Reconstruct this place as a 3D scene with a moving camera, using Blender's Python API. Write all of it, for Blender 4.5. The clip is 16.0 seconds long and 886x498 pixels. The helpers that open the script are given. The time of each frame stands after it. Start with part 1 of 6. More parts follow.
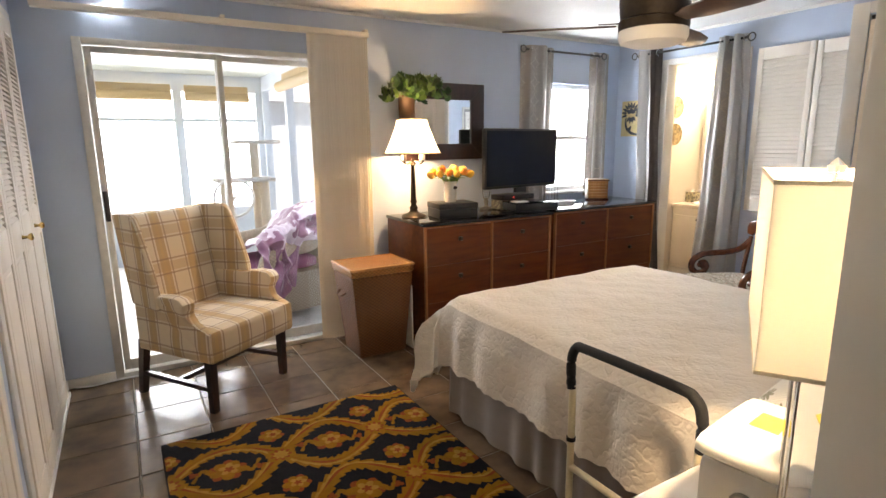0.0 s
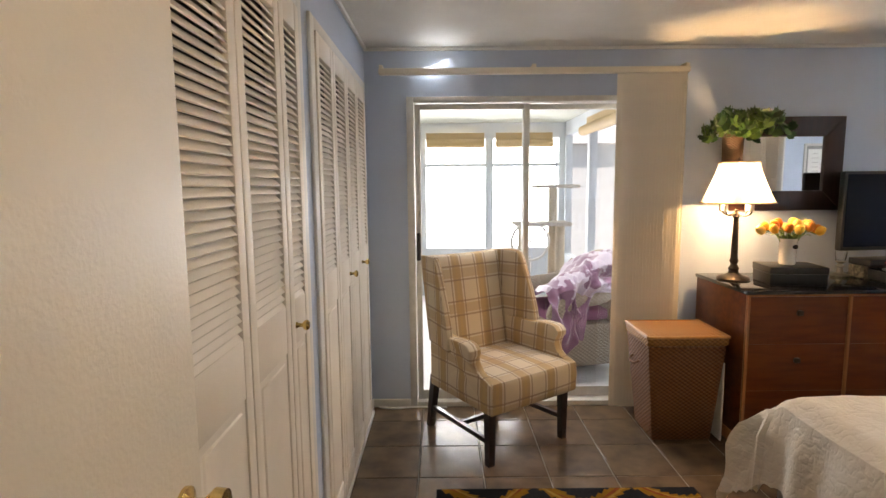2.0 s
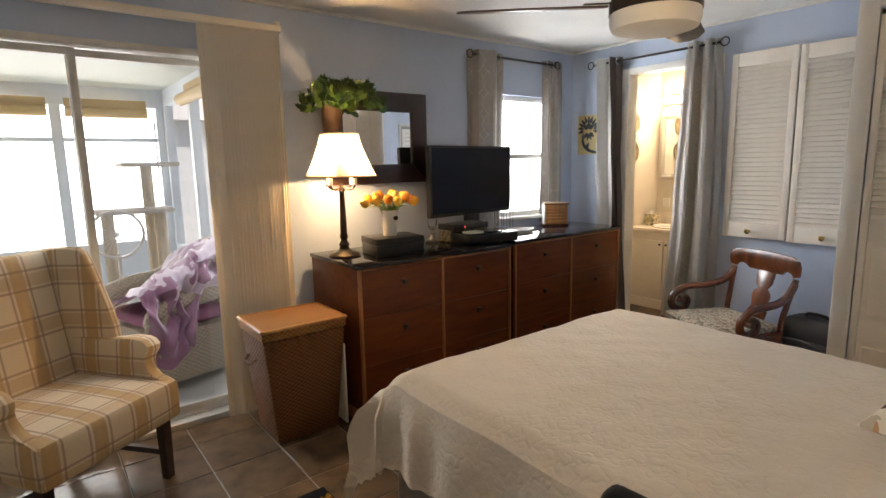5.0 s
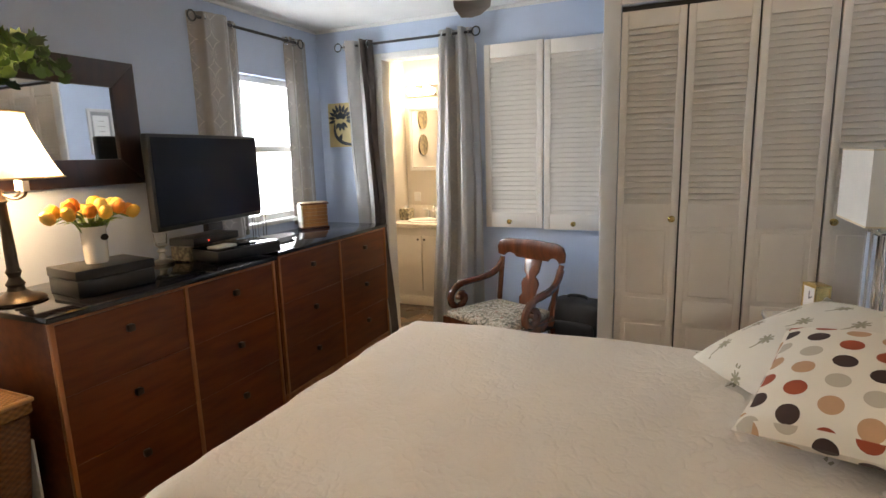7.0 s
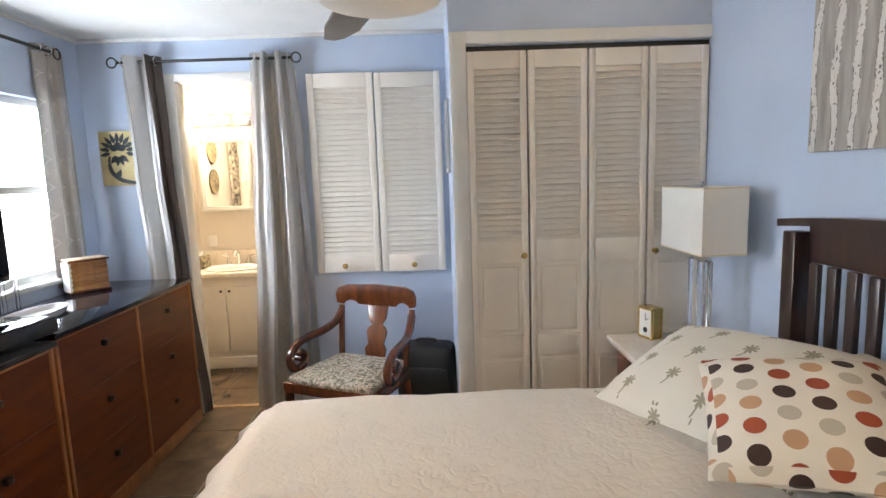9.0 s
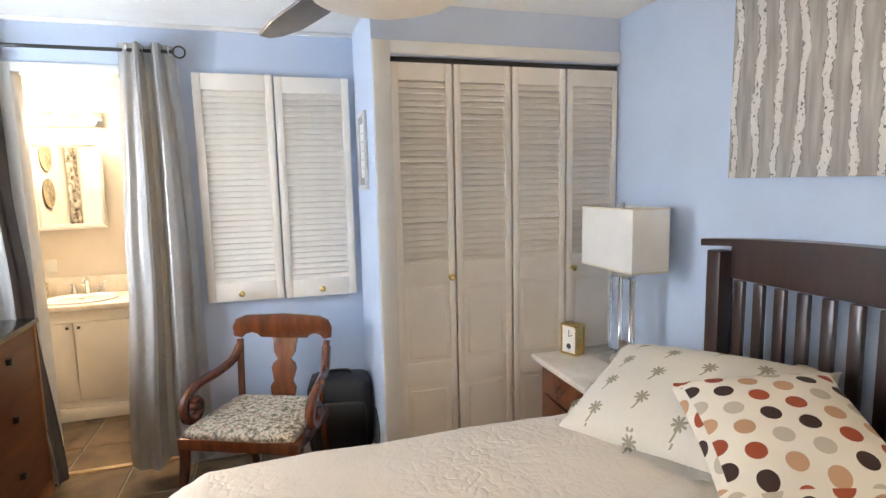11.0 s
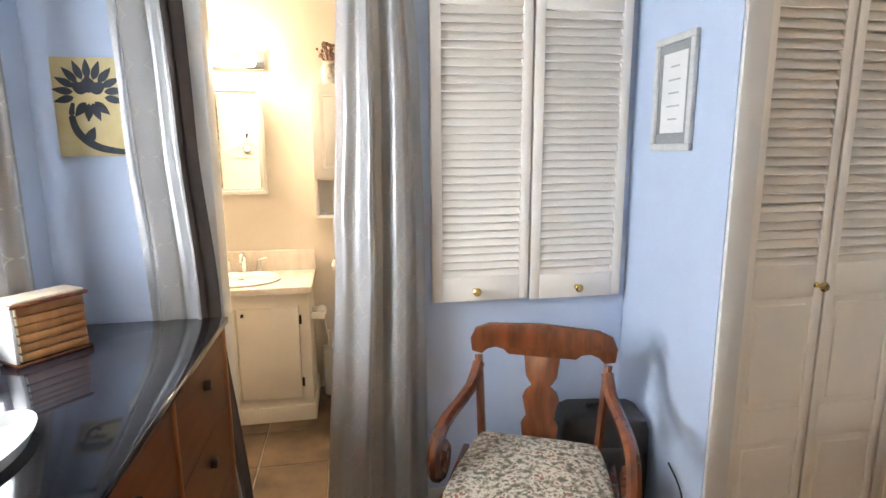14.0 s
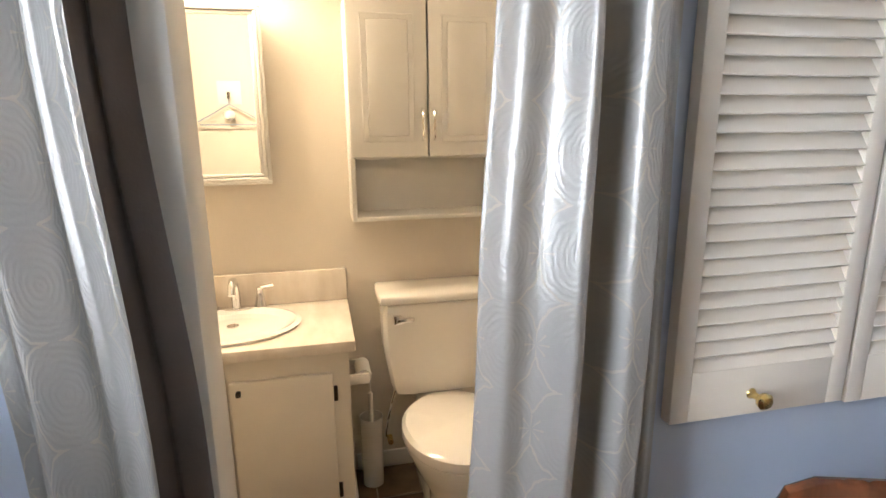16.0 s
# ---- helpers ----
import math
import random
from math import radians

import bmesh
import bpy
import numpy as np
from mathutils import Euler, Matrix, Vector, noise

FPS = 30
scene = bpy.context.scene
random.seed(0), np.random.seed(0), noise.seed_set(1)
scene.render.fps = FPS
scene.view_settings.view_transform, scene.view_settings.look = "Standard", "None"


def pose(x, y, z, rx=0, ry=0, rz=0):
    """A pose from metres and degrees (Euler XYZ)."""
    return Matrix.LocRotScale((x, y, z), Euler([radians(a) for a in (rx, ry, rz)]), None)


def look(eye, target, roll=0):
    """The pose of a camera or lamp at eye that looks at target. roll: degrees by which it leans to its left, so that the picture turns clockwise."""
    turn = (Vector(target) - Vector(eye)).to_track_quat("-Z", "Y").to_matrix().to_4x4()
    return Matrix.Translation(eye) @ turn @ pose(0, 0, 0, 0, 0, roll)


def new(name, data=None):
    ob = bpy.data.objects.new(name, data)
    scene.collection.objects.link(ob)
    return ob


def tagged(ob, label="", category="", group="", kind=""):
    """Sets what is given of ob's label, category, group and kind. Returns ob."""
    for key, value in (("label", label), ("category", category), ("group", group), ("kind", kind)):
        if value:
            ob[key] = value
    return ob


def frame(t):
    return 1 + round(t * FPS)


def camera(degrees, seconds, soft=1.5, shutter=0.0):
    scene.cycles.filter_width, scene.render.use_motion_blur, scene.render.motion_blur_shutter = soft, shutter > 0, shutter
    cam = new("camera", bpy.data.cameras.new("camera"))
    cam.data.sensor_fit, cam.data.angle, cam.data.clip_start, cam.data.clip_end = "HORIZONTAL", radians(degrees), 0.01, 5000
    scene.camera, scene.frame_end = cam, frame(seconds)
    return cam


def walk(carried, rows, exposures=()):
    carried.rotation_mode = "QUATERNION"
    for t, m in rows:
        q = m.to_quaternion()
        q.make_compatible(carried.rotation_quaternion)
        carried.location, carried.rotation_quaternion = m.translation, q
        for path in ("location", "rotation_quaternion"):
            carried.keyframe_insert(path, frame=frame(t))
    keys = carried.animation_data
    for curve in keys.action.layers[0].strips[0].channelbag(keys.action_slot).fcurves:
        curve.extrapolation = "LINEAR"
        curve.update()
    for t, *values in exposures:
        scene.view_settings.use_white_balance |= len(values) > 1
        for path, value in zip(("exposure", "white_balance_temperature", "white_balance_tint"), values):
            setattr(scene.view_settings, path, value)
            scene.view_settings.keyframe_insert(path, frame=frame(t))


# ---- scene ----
cam = camera(79.0, 16.0)
PATH = [
    (0, (-0.087, -0.089, 1.429), (0.916, 1.598, 1.042), -0.6),
    (0.5, (-0.044, 0.02, 1.448), (0.786, 1.806, 1.1), -0.1),
    (1, (-0.054, 0.109, 1.476), (0.52, 2.003, 1.185), -0.5),
    (1.5, (-0.042, 0.17, 1.465), (0.185, 2.142, 1.224), -0.1),
    (2, (-0.021, 0.187, 1.476), (-0.018, 2.173, 1.241), -0.5),
    (2.5, (-0.02, 0.191, 1.48), (0.067, 2.177, 1.261), -0.8),
    (3, (0.019, 0.188, 1.469), (0.393, 2.136, 1.214), -1.4),
    (3.5, (0.042, 0.209, 1.43), (0.727, 2.066, 1.141), -0.9),
    (6, (0.451, 0.876, 1.421), (1.93, 2.182, 1.095), -3.0),
    (6.5, (0.49, 1.001, 1.42), (2.142, 2.075, 1.076), -3.4),
    (7, (0.564, 1.102, 1.405), (2.367, 1.893, 1.053), -1.7),
    (7.5, (0.652, 1.202, 1.424), (2.501, 1.894, 1.101), -1.6),
    (8, (0.681, 1.35, 1.446), (2.621, 1.746, 1.16), -1.9),
    (8.5, (0.7, 1.479, 1.457), (2.678, 1.615, 1.194), -2.7),
    (9, (0.77, 1.587, 1.455), (2.752, 1.554, 1.191), -2.0),
    (9.5, (0.869, 1.642, 1.479), (2.835, 1.378, 1.224), -0.8),
    (12, (1.166, 2.22, 1.51), (3.035, 1.568, 1.219), -1.8),
    (12.5, (1.319, 2.389, 1.503), (3.169, 1.71, 1.16), -2.0),
    (13, (1.5, 2.519, 1.496), (3.369, 1.916, 1.117), -1.7),
    (13.5, (1.762, 2.572, 1.491), (3.688, 2.176, 1.126), -1.3),
    (14, (2.056, 2.63, 1.485), (3.993, 2.287, 1.124), -0.4),
    (14.5, (2.385, 2.702, 1.482), (4.321, 2.354, 1.118), -0.1),
    (15, (2.707, 2.729, 1.484), (4.672, 2.636, 1.124), -0.4),
    (15.5, (2.999, 2.813, 1.466), (4.947, 2.575, 1.079), -3.6),
    (16, (3.303, 2.918, 1.434), (5.205, 2.487, 0.991), -0.5),
]
walk(cam, [(t, look(eye, target, roll)) for t, eye, target, roll in PATH], [(0, 0.22, 7000, 15), (2, -0.12, 7400, 16), (3.5, -0.60, 6800, 15), (6, -0.33, 7800, 15), (7, -0.28, 7050, 14), (8.5, 0.06, 6550, 13), (12.5, 0.40, 6650, 13), (14, 0.30, 6700, 14), (15, 0.08, 7000, 14), (16, -0.26, 6800, 14)])

# ---- light ----
world = bpy.data.worlds.new("world")
scene.world = world
world.use_nodes = True
sky = world.node_tree.nodes.new("ShaderNodeTexSky")
sky.sky_type, sky.sun_disc, sky.sun_elevation, sky.sun_rotation = "NISHITA", False, radians(53), radians(174)
world.node_tree.links.new(sky.outputs[0], world.node_tree.nodes["Background"].inputs[0])
world.node_tree.nodes["Background"].inputs[1].default_value = 0.12


def lamp(name, kind, m, energy, colour, **more):
    data = bpy.data.lights.new(name, kind)
    data.energy, data.color = energy, colour
    if kind == "AREA":
        data.shape = "RECTANGLE"
        data.size, data.size_y = more["size"]
    elif kind == "SUN":
        data.angle = more["angle"]
    else:
        data.shadow_soft_size = more["size"]
    ob = new(name, data)
    ob.matrix_world = m
    return ob


lamp("sun", "SUN", look((0, -6, 8), (0.6, 0, 0)), 4.0, (1, 0.95, 0.87), angle=radians(0.6))
# unseen fill lamp added behind the door lintel, under the porch ceiling
lamp("sky_light_door", "AREA", look((0.55, 3.93, 2.20), (1.25, 2.2, 0.55)), 40, (0.80, 0.90, 1.0), size=(1.5, 0.18))
lamp("sky_light_porch", "AREA", look((-0.75, 7.66, 1.36), (-0.75, 0, 1.30)), 240, (0.84, 0.92, 1.0), size=(4.6, 1.46))
lamp("sky_light_window", "AREA", look((3.52, 3.768, 1.46), (3.80, 0, 1.15)), 62, (0.80, 0.90, 1.0), size=(0.74, 0.90))
lamp("bulb_table", "POINT", pose(1.72, 3.36, 1.405), 44, (1, 0.66, 0.34), size=0.035)
lamp("bulb_bedside", "POINT", pose(0.925, 0.345, 1.315), 80, (1, 0.77, 0.49), size=0.035)
lamp("bulb_vanity", "AREA", look((5.22, 3.30, 1.99), (4.6, 3.1, 1.5)), 27, (1, 0.82, 0.57), size=(0.5, 0.09))


# ---- materials ----
def node(nt, kind, **inputs):
    n = nt.nodes.new(kind)
    for k, v in inputs.items():
        n.inputs[k.replace("_", " ")].default_value = v
    return n


def mat(name, colour, rough=0.5, vary=0.12, scale=12.0, bump=0.1, bscale=80.0, metal=0.0, stretch=(1, 1, 1), coat=0.0, sheen=0.0, trans=0.0, second=None, depth=0.004):
    """A paint, fabric, wood or metal: one colour that wanders to a second one, with fine relief."""
    m = bpy.data.materials.new(name)
    m.use_nodes = True
    nt = m.node_tree
    b = nt.nodes["Principled BSDF"]
    co = nt.nodes.new("ShaderNodeTexCoord")
    mp = node(nt, "ShaderNodeMapping", Scale=stretch)
    nt.links.new(co.outputs["Object"], mp.inputs[0])
    n1 = node(nt, "ShaderNodeTexNoise", Scale=scale, Detail=5.0)
    nt.links.new(mp.outputs[0], n1.inputs["Vector"])
    ramp = nt.nodes.new("ShaderNodeValToRGB")
    dark = second or [c * (1 - vary) for c in colour]
    light = [min(1, c * (1 + vary * 0.5)) for c in colour]
    ramp.color_ramp.elements[0].color, ramp.color_ramp.elements[1].color = (*dark, 1), (*light, 1)
    ramp.color_ramp.elements[0].position, ramp.color_ramp.elements[1].position = 0.3, 0.7
    nt.links.new(n1.outputs[0], ramp.inputs[0])
    nt.links.new(ramp.outputs[0], b.inputs["Base Color"])
    b.inputs["Roughness"].default_value, b.inputs["Metallic"].default_value = rough, metal
    b.inputs["Coat Weight"].default_value, b.inputs["Sheen Weight"].default_value = coat, sheen
    b.inputs["Transmission Weight"].default_value = trans
    if bump:
        n2 = node(nt, "ShaderNodeTexNoise", Scale=bscale, Detail=4.0)
        nt.links.new(mp.outputs[0], n2.inputs["Vector"])
        bp = node(nt, "ShaderNodeBump", Strength=bump, Distance=depth)
        nt.links.new(n2.outputs[0], bp.inputs["Height"])
        nt.links.new(bp.outputs[0], b.inputs["Normal"])
    return m


def glow(name, colour, strength):
    m = bpy.data.materials.new(name)
    m.use_nodes = True
    b = m.node_tree.nodes["Principled BSDF"]
    b.inputs["Base Color"].default_value = (*colour, 1)
    b.inputs["Emission Color"].default_value = (*colour, 1)
    b.inputs["Emission Strength"].default_value = strength
    return m


def shade_cloth(name, colour, share):
    """A lamp shade's cloth, that lets part of the bulb's light through."""
    m = bpy.data.materials.new(name)
    m.use_nodes = True
    nt = m.node_tree
    out = nt.nodes["Material Output"]
    d, t, mix = nt.nodes.new("ShaderNodeBsdfDiffuse"), nt.nodes.new("ShaderNodeBsdfTranslucent"), nt.nodes.new("ShaderNodeMixShader")
    w = node(nt, "ShaderNodeTexNoise", Scale=220.0)
    bp = node(nt, "ShaderNodeBump", Strength=0.15, Distance=0.001)
    nt.links.new(w.outputs[0], bp.inputs["Height"])
    for s in (d, t):
        s.inputs[0].default_value = (*colour, 1)
        nt.links.new(bp.outputs[0], s.inputs["Normal"])
    mix.inputs[0].default_value = share
    nt.links.new(d.outputs[0], mix.inputs[1]), nt.links.new(t.outputs[0], mix.inputs[2])
    nt.links.new(mix.outputs[0], out.inputs[0])
    return m


def clear_glass(name, rough=0.0, tint=(1, 1, 1), ior=1.45):
    m = bpy.data.materials.new(name)
    m.use_nodes = True
    b = m.node_tree.nodes["Principled BSDF"]
    b.inputs["Base Color"].default_value = (*tint, 1)
    b.inputs["Transmission Weight"].default_value, b.inputs["Roughness"].default_value, b.inputs["IOR"].default_value = 1.0, rough, ior
    return m


def wood(name, light, dark, rough=0.35, coat=0.2, stretch=(3, 3, 0.5), scale=10.0):
    return mat(name, light, rough, second=dark, scale=scale, stretch=stretch, bump=0.08, bscale=60, coat=coat, depth=0.002)


WALL = mat("wall_paint_blue", (0.49, 0.575, 0.72), 0.6, 0.05, 3, 0.12, 140, depth=0.002)
CEIL = mat("ceiling_paint", (0.78, 0.78, 0.76), 0.7, 0.05, 4, 0.5, 45, depth=0.006)
WHITE = mat("white_paint", (0.74, 0.73, 0.70), 0.42, 0.06, 5, 0.05, 120)
SHUT = mat("louvre_paint", (0.83, 0.77, 0.685), 0.45, 0.06, 5, 0.05, 120)
DOORW = mat("door_paint_cream", (0.74, 0.67, 0.56), 0.45, 0.05, 4, 0.35, 110, depth=0.003)
TILE = mat("floor_tile", (0.155, 0.104, 0.064), 0.22, second=(0.080, 0.054, 0.034), scale=7, bump=0.12, bscale=30, depth=0.003)
nt_ = TILE.node_tree
info, shift = nt_.nodes.new("ShaderNodeObjectInfo"), nt_.nodes.new("ShaderNodeVectorMath")
shift.operation = "MULTIPLY_ADD"
shift.inputs[1].default_value = (37, 53, 71)
nt_.links.new(info.outputs["Random"], shift.inputs[0])
nt_.links.new(nt_.nodes["Texture Coordinate"].outputs["Object"], shift.inputs[2])
nt_.links.new(shift.outputs[0], nt_.nodes["Mapping"].inputs[0])
GROUT = mat("grout", (0.24, 0.20, 0.155), 0.85, 0.2, 30, 0.3, 150)
CHERRY = wood("cherry_veneer", (0.140, 0.034, 0.0065), (0.085, 0.018, 0.004), 0.34, 0.10, (0.6, 3, 4), 7.0)
CHERRY.node_tree.nodes["Principled BSDF"].inputs["Specular IOR Level"].default_value = 0.25
CHERRYL = wood("cherry_edge", (0.33, 0.125, 0.036), (0.23, 0.078, 0.022), 0.35, 0.2)
MAHOG = wood("mahogany", (0.145, 0.043, 0.015), (0.062, 0.018, 0.008), 0.26, 0.3)
ESPRESSO = wood("espresso_wood", (0.036, 0.014, 0.010), (0.018, 0.008, 0.007), 0.32, 0.3)
BLACKGLASS = mat("black_glass_top", (0.008, 0.008, 0.010), 0.07, 0.2, 30, 0.0)
BLACK = mat("black_plastic", (0.012, 0.012, 0.013), 0.35, 0.2, 40, 0.1, 200)
SCREEN = mat("screen", (0.004, 0.007, 0.018), 0.22, 0.1, 5, 0.0)
SCREEN.node_tree.nodes["Principled BSDF"].inputs["Specular IOR Level"].default_value = 0.12
BLACKW = mat("black_wood", (0.014, 0.012, 0.011), 0.35, 0.3, 20, 0.1, 90)
FOAM = mat("black_foam", (0.012, 0.012, 0.013), 0.8, 0.2, 60, 0.3, 300)
CREAMTUBE = mat("cream_tube", (0.72, 0.64, 0.44), 0.35, 0.05, 30, 0.0)
BRASS = mat("brass", (0.75, 0.55, 0.22), 0.25, 0.15, 40, 0.05, 200, metal=1.0)
CHROME = mat("chrome", (0.80, 0.80, 0.80), 0.10, 0.05, 40, 0.0, metal=1.0)
BRONZE = mat("dark_bronze", (0.045, 0.032, 0.022), 0.32, 0.4, 25, 0.15, 120, metal=0.6)
IRON = mat("black_iron", (0.015, 0.014, 0.014), 0.45, 0.2, 50, 0.1, 200)
ALU = mat("aluminium_frame", (0.66, 0.64, 0.60), 0.42, 0.1, 20, 0.05, 150, metal=0.3)
VINYL = mat("vinyl_slat", (0.82, 0.76, 0.66), 0.45, 0.05, 6, 0.05, 120)
SKIRT = mat("bed_skirt", (0.24, 0.205, 0.18), 0.85, 0.12, 8, 0.4, 200, sheen=0.2)
PORCELAIN = mat("porcelain", (0.83, 0.80, 0.75), 0.10, 0.03, 6, 0.0, coat=0.5)
COUNTER = mat("cultured_marble", (0.80, 0.75, 0.68), 0.22, second=(0.66, 0.58, 0.49), scale=4, bump=0.0, stretch=(1, 3, 1))
MARBLE = mat("marble_top", (0.74, 0.70, 0.64), 0.16, second=(0.60, 0.53, 0.45), scale=6, bump=0.0)
BATHWALL = mat("bath_wall", (0.68, 0.62, 0.54), 0.6, 0.04, 3, 0.1, 140)
SHADE = shade_cloth("lamp_shade_cloth", (0.90, 0.87, 0.80), 0.72)
SHADEOFF = mat("white_shade", (0.80, 0.78, 0.73), 0.8, 0.04, 8, 0.25, 300)
ACRYLIC = clear_glass("acrylic", 0.0, ior=1.3)
GLASS = clear_glass("window_glass")
MIRROR = mat("mirror_glass", (0.88, 0.89, 0.90), 0.02, 0.0, 5, 0.0, metal=1.0)
# near-black colour that stands in for the shade inside the closets
CLOSETSHADE = mat("closet_shade_colour", (0.10, 0.09, 0.08), 0.9, 0.2, 5, 0.0)


# ---- shapes ----
def bm_box(x0, y0, z0, x1, y1, z1, bevel=0.0, seg=2, bm=None):
    out = bm or bmesh.new()
    part_bm = bmesh.new()
    bmesh.ops.create_cube(part_bm, size=1, matrix=Matrix.Translation(((x0 + x1) / 2, (y0 + y1) / 2, (z0 + z1) / 2)) @ Matrix.Diagonal((abs(x1 - x0), abs(y1 - y0), abs(z1 - z0), 1)))
    if bevel:
        bmesh.ops.bevel(part_bm, geom=part_bm.edges[:], offset=bevel, segments=seg, affect="EDGES", profile=0.5)
    return merge(out, part_bm)


def merge(out, other, m=None):
    if m is not None:
        bmesh.ops.transform(other, matrix=m, verts=other.verts[:])
    tmp = bpy.data.meshes.new("tmp")
    other.to_mesh(tmp)
    other.free()
    out.from_mesh(tmp)
    bpy.data.meshes.remove(tmp)
    return out


def bm_cyl(p, q, r0, r1=None, seg=16, bm=None):
    out = bm or bmesh.new()
    p, q = Vector(p), Vector(q)
    c = bmesh.new()
    bmesh.ops.create_cone(c, cap_ends=True, segments=seg, radius1=r0, radius2=r0 if r1 is None else r1, depth=(q - p).length)
    return merge(out, c, Matrix.Translation((p + q) / 2) @ (q - p).to_track_quat("Z", "Y").to_matrix().to_4x4())


def bm_lathe(profile, at=(0, 0, 0), seg=24, bm=None, squash=(1, 1)):
    """A turned shape: rows of (radius, height) about the upright through at."""
    out = bm or bmesh.new()
    rings = []
    for r, z in profile:
        rings.append([out.verts.new((at[0] + r * squash[0] * math.cos(a), at[1] + r * squash[1] * math.sin(a), at[2] + z)) for a in [2 * math.pi * i / seg for i in range(seg)]])
    for a, b in zip(rings, rings[1:]):
        for i in range(seg):
            out.faces.new((a[i], a[(i + 1) % seg], b[(i + 1) % seg], b[i]))
    if profile[0][0] > 1e-4:
        out.faces.new(rings[0][::-1])
    if profile[-1][0] > 1e-4:
        out.faces.new(rings[-1])
    return out


def smooth_path(points, steps=6):
    pts = [Vector(p) for p in points]
    out = []
    for i in range(len(pts) - 1):
        a, b, c, d = pts[max(i - 1, 0)], pts[i], pts[i + 1], pts[min(i + 2, len(pts) - 1)]
        for k in range(steps):
            t = k / steps
            out.append(0.5 * ((2 * b) + (c - a) * t + (2 * a - 5 * b + 4 * c - d) * t * t + (3 * b - a - 3 * c + d) * t ** 3))
    return out + [pts[-1]]


def bm_tube(points, radius, seg=8, bm=None, flat=1.0, up=(0, 0, 1), smooth=0):
    """A bar along a line; radius may be a function of the share along it."""
    out = bm or bmesh.new()
    pts = smooth_path(points, smooth) if smooth else [Vector(p) for p in points]
    rings = []
    for i, p in enumerate(pts):
        d = (pts[min(i + 1, len(pts) - 1)] - pts[max(i - 1, 0)]).normalized()
        u = Vector(up) - d * d.dot(Vector(up))
        if u.length < 0.05:
            u = Vector((1, 0.01, 0)) - d * d.x
        u.normalize()
        v = d.cross(u)
        r = radius(i / (len(pts) - 1)) if callable(radius) else radius
        rings.append([out.verts.new(p + u * (r * math.cos(a)) + v * (r * flat * math.sin(a))) for a in [2 * math.pi * k / seg + math.pi / seg for k in range(seg)]])
    for a, b in zip(rings, rings[1:]):
        for k in range(seg):
            out.faces.new((a[k], a[(k + 1) % seg], b[(k + 1) % seg], b[k]))
    out.faces.new(rings[0][::-1]), out.faces.new(rings[-1])
    return out


def bm_prism(outline, thick, m, bevel=0.0):
    """An outline in x and y, thick in z, put at the pose m."""
    b = bmesh.new()
    f = b.faces.new([b.verts.new((x, y, 0)) for x, y in outline])
    e = bmesh.ops.extrude_face_region(b, geom=[f])
    bmesh.ops.translate(b, vec=(0, 0, thick), verts=[v for v in e["geom"] if isinstance(v, bmesh.types.BMVert)])
    bmesh.ops.recalc_face_normals(b, faces=b.faces[:])
    if bevel:
        edges = [ed for ed in b.edges if abs(ed.verts[0].co.z - ed.verts[1].co.z) < 1e-6]
        bmesh.ops.bevel(b, geom=edges, offset=bevel, segments=2, affect="EDGES", profile=0.5)
    bmesh.ops.transform(b, matrix=m, verts=b.verts[:])
    return b


def bm_sheet(nu, nv, f, thick=0.0):
    """A cloth or moulded surface: f(u, v) gives the place, u and v from 0 to 1."""
    b = bmesh.new()
    g = [[b.verts.new(f(i / nu, j / nv)) for j in range(nv + 1)] for i in range(nu + 1)]
    for i in range(nu):
        for j in range(nv):
            b.faces.new((g[i][j], g[i + 1][j], g[i + 1][j + 1], g[i][j + 1]))
    if thick:
        bmesh.ops.recalc_face_normals(b, faces=b.faces[:])
        bmesh.ops.solidify(b, geom=b.faces[:], thickness=thick)
    return b


def mesh_of(name, bm, material, smooth=True):
    me = bpy.data.meshes.new(name)
    bmesh.ops.recalc_face_normals(bm, faces=bm.faces[:])
    bm.to_mesh(me)
    bm.free()
    me.materials.append(material)
    if smooth:
        me.shade_smooth()
        me.set_sharp_from_angle(angle=radians(38))
    return me


def part(name, bm, material, parent, label="", smooth=True):
    ob = new(name, mesh_of(name, bm, material, smooth))
    ob.parent = parent
    if label:
        ob["label"] = label
    return ob


def thing(name, label, category, at=(0, 0, 0), turn=0.0, group="", kind=""):
    ob = new(name)
    ob.matrix_world = pose(*at, 0, 0, turn)
    return tagged(ob, label, category, group, kind)


def solid(name, bm, material, label, category="", kind="", group="", smooth=True):
    return tagged(new(name, mesh_of(name, bm, material, smooth)), label, category, group, kind)


def boxes(*dims, bevel=0.0):
    b = bmesh.new()
    for d in dims:
        bm_box(*d, bevel=bevel, bm=b)
    return b


def structure(name, bm, material, label, category):
    return solid(name, bm, material, label, category, "structure", smooth=False)


# ---- structure: the room lies between x -0.50 and 4.12, y 0.17 and 3.66 ----
W, E, S, N, H = -0.50, 4.12, 0.17, 3.66, 2.33
floor = structure("floor", boxes((-1.3, -1.7, -0.2, 5.6, 3.84, -0.006)), GROUT, "brown ceramic tile floor with pale grout joints", "floor")
structure("ceiling", boxes((-1.3, -1.7, H, 5.6, 3.84, H + 0.1)), CEIL, "white textured ceiling", "ceiling")
structure("wall_north", boxes((W - 0.1, N, 0, -0.24, N + 0.14, H), (-0.24, N, 2.03, 1.34, N + 0.14, H), (1.34, N, 0, 3.12, N + 0.14, H), (3.12, N, 0, 3.92, N + 0.14, 0.98), (3.12, N, 1.94, 3.92, N + 0.14, H), (3.92, N, 0, 5.6, N + 0.14, H)), WALL, "pale blue painted wall with a sliding door and a window", "wall")
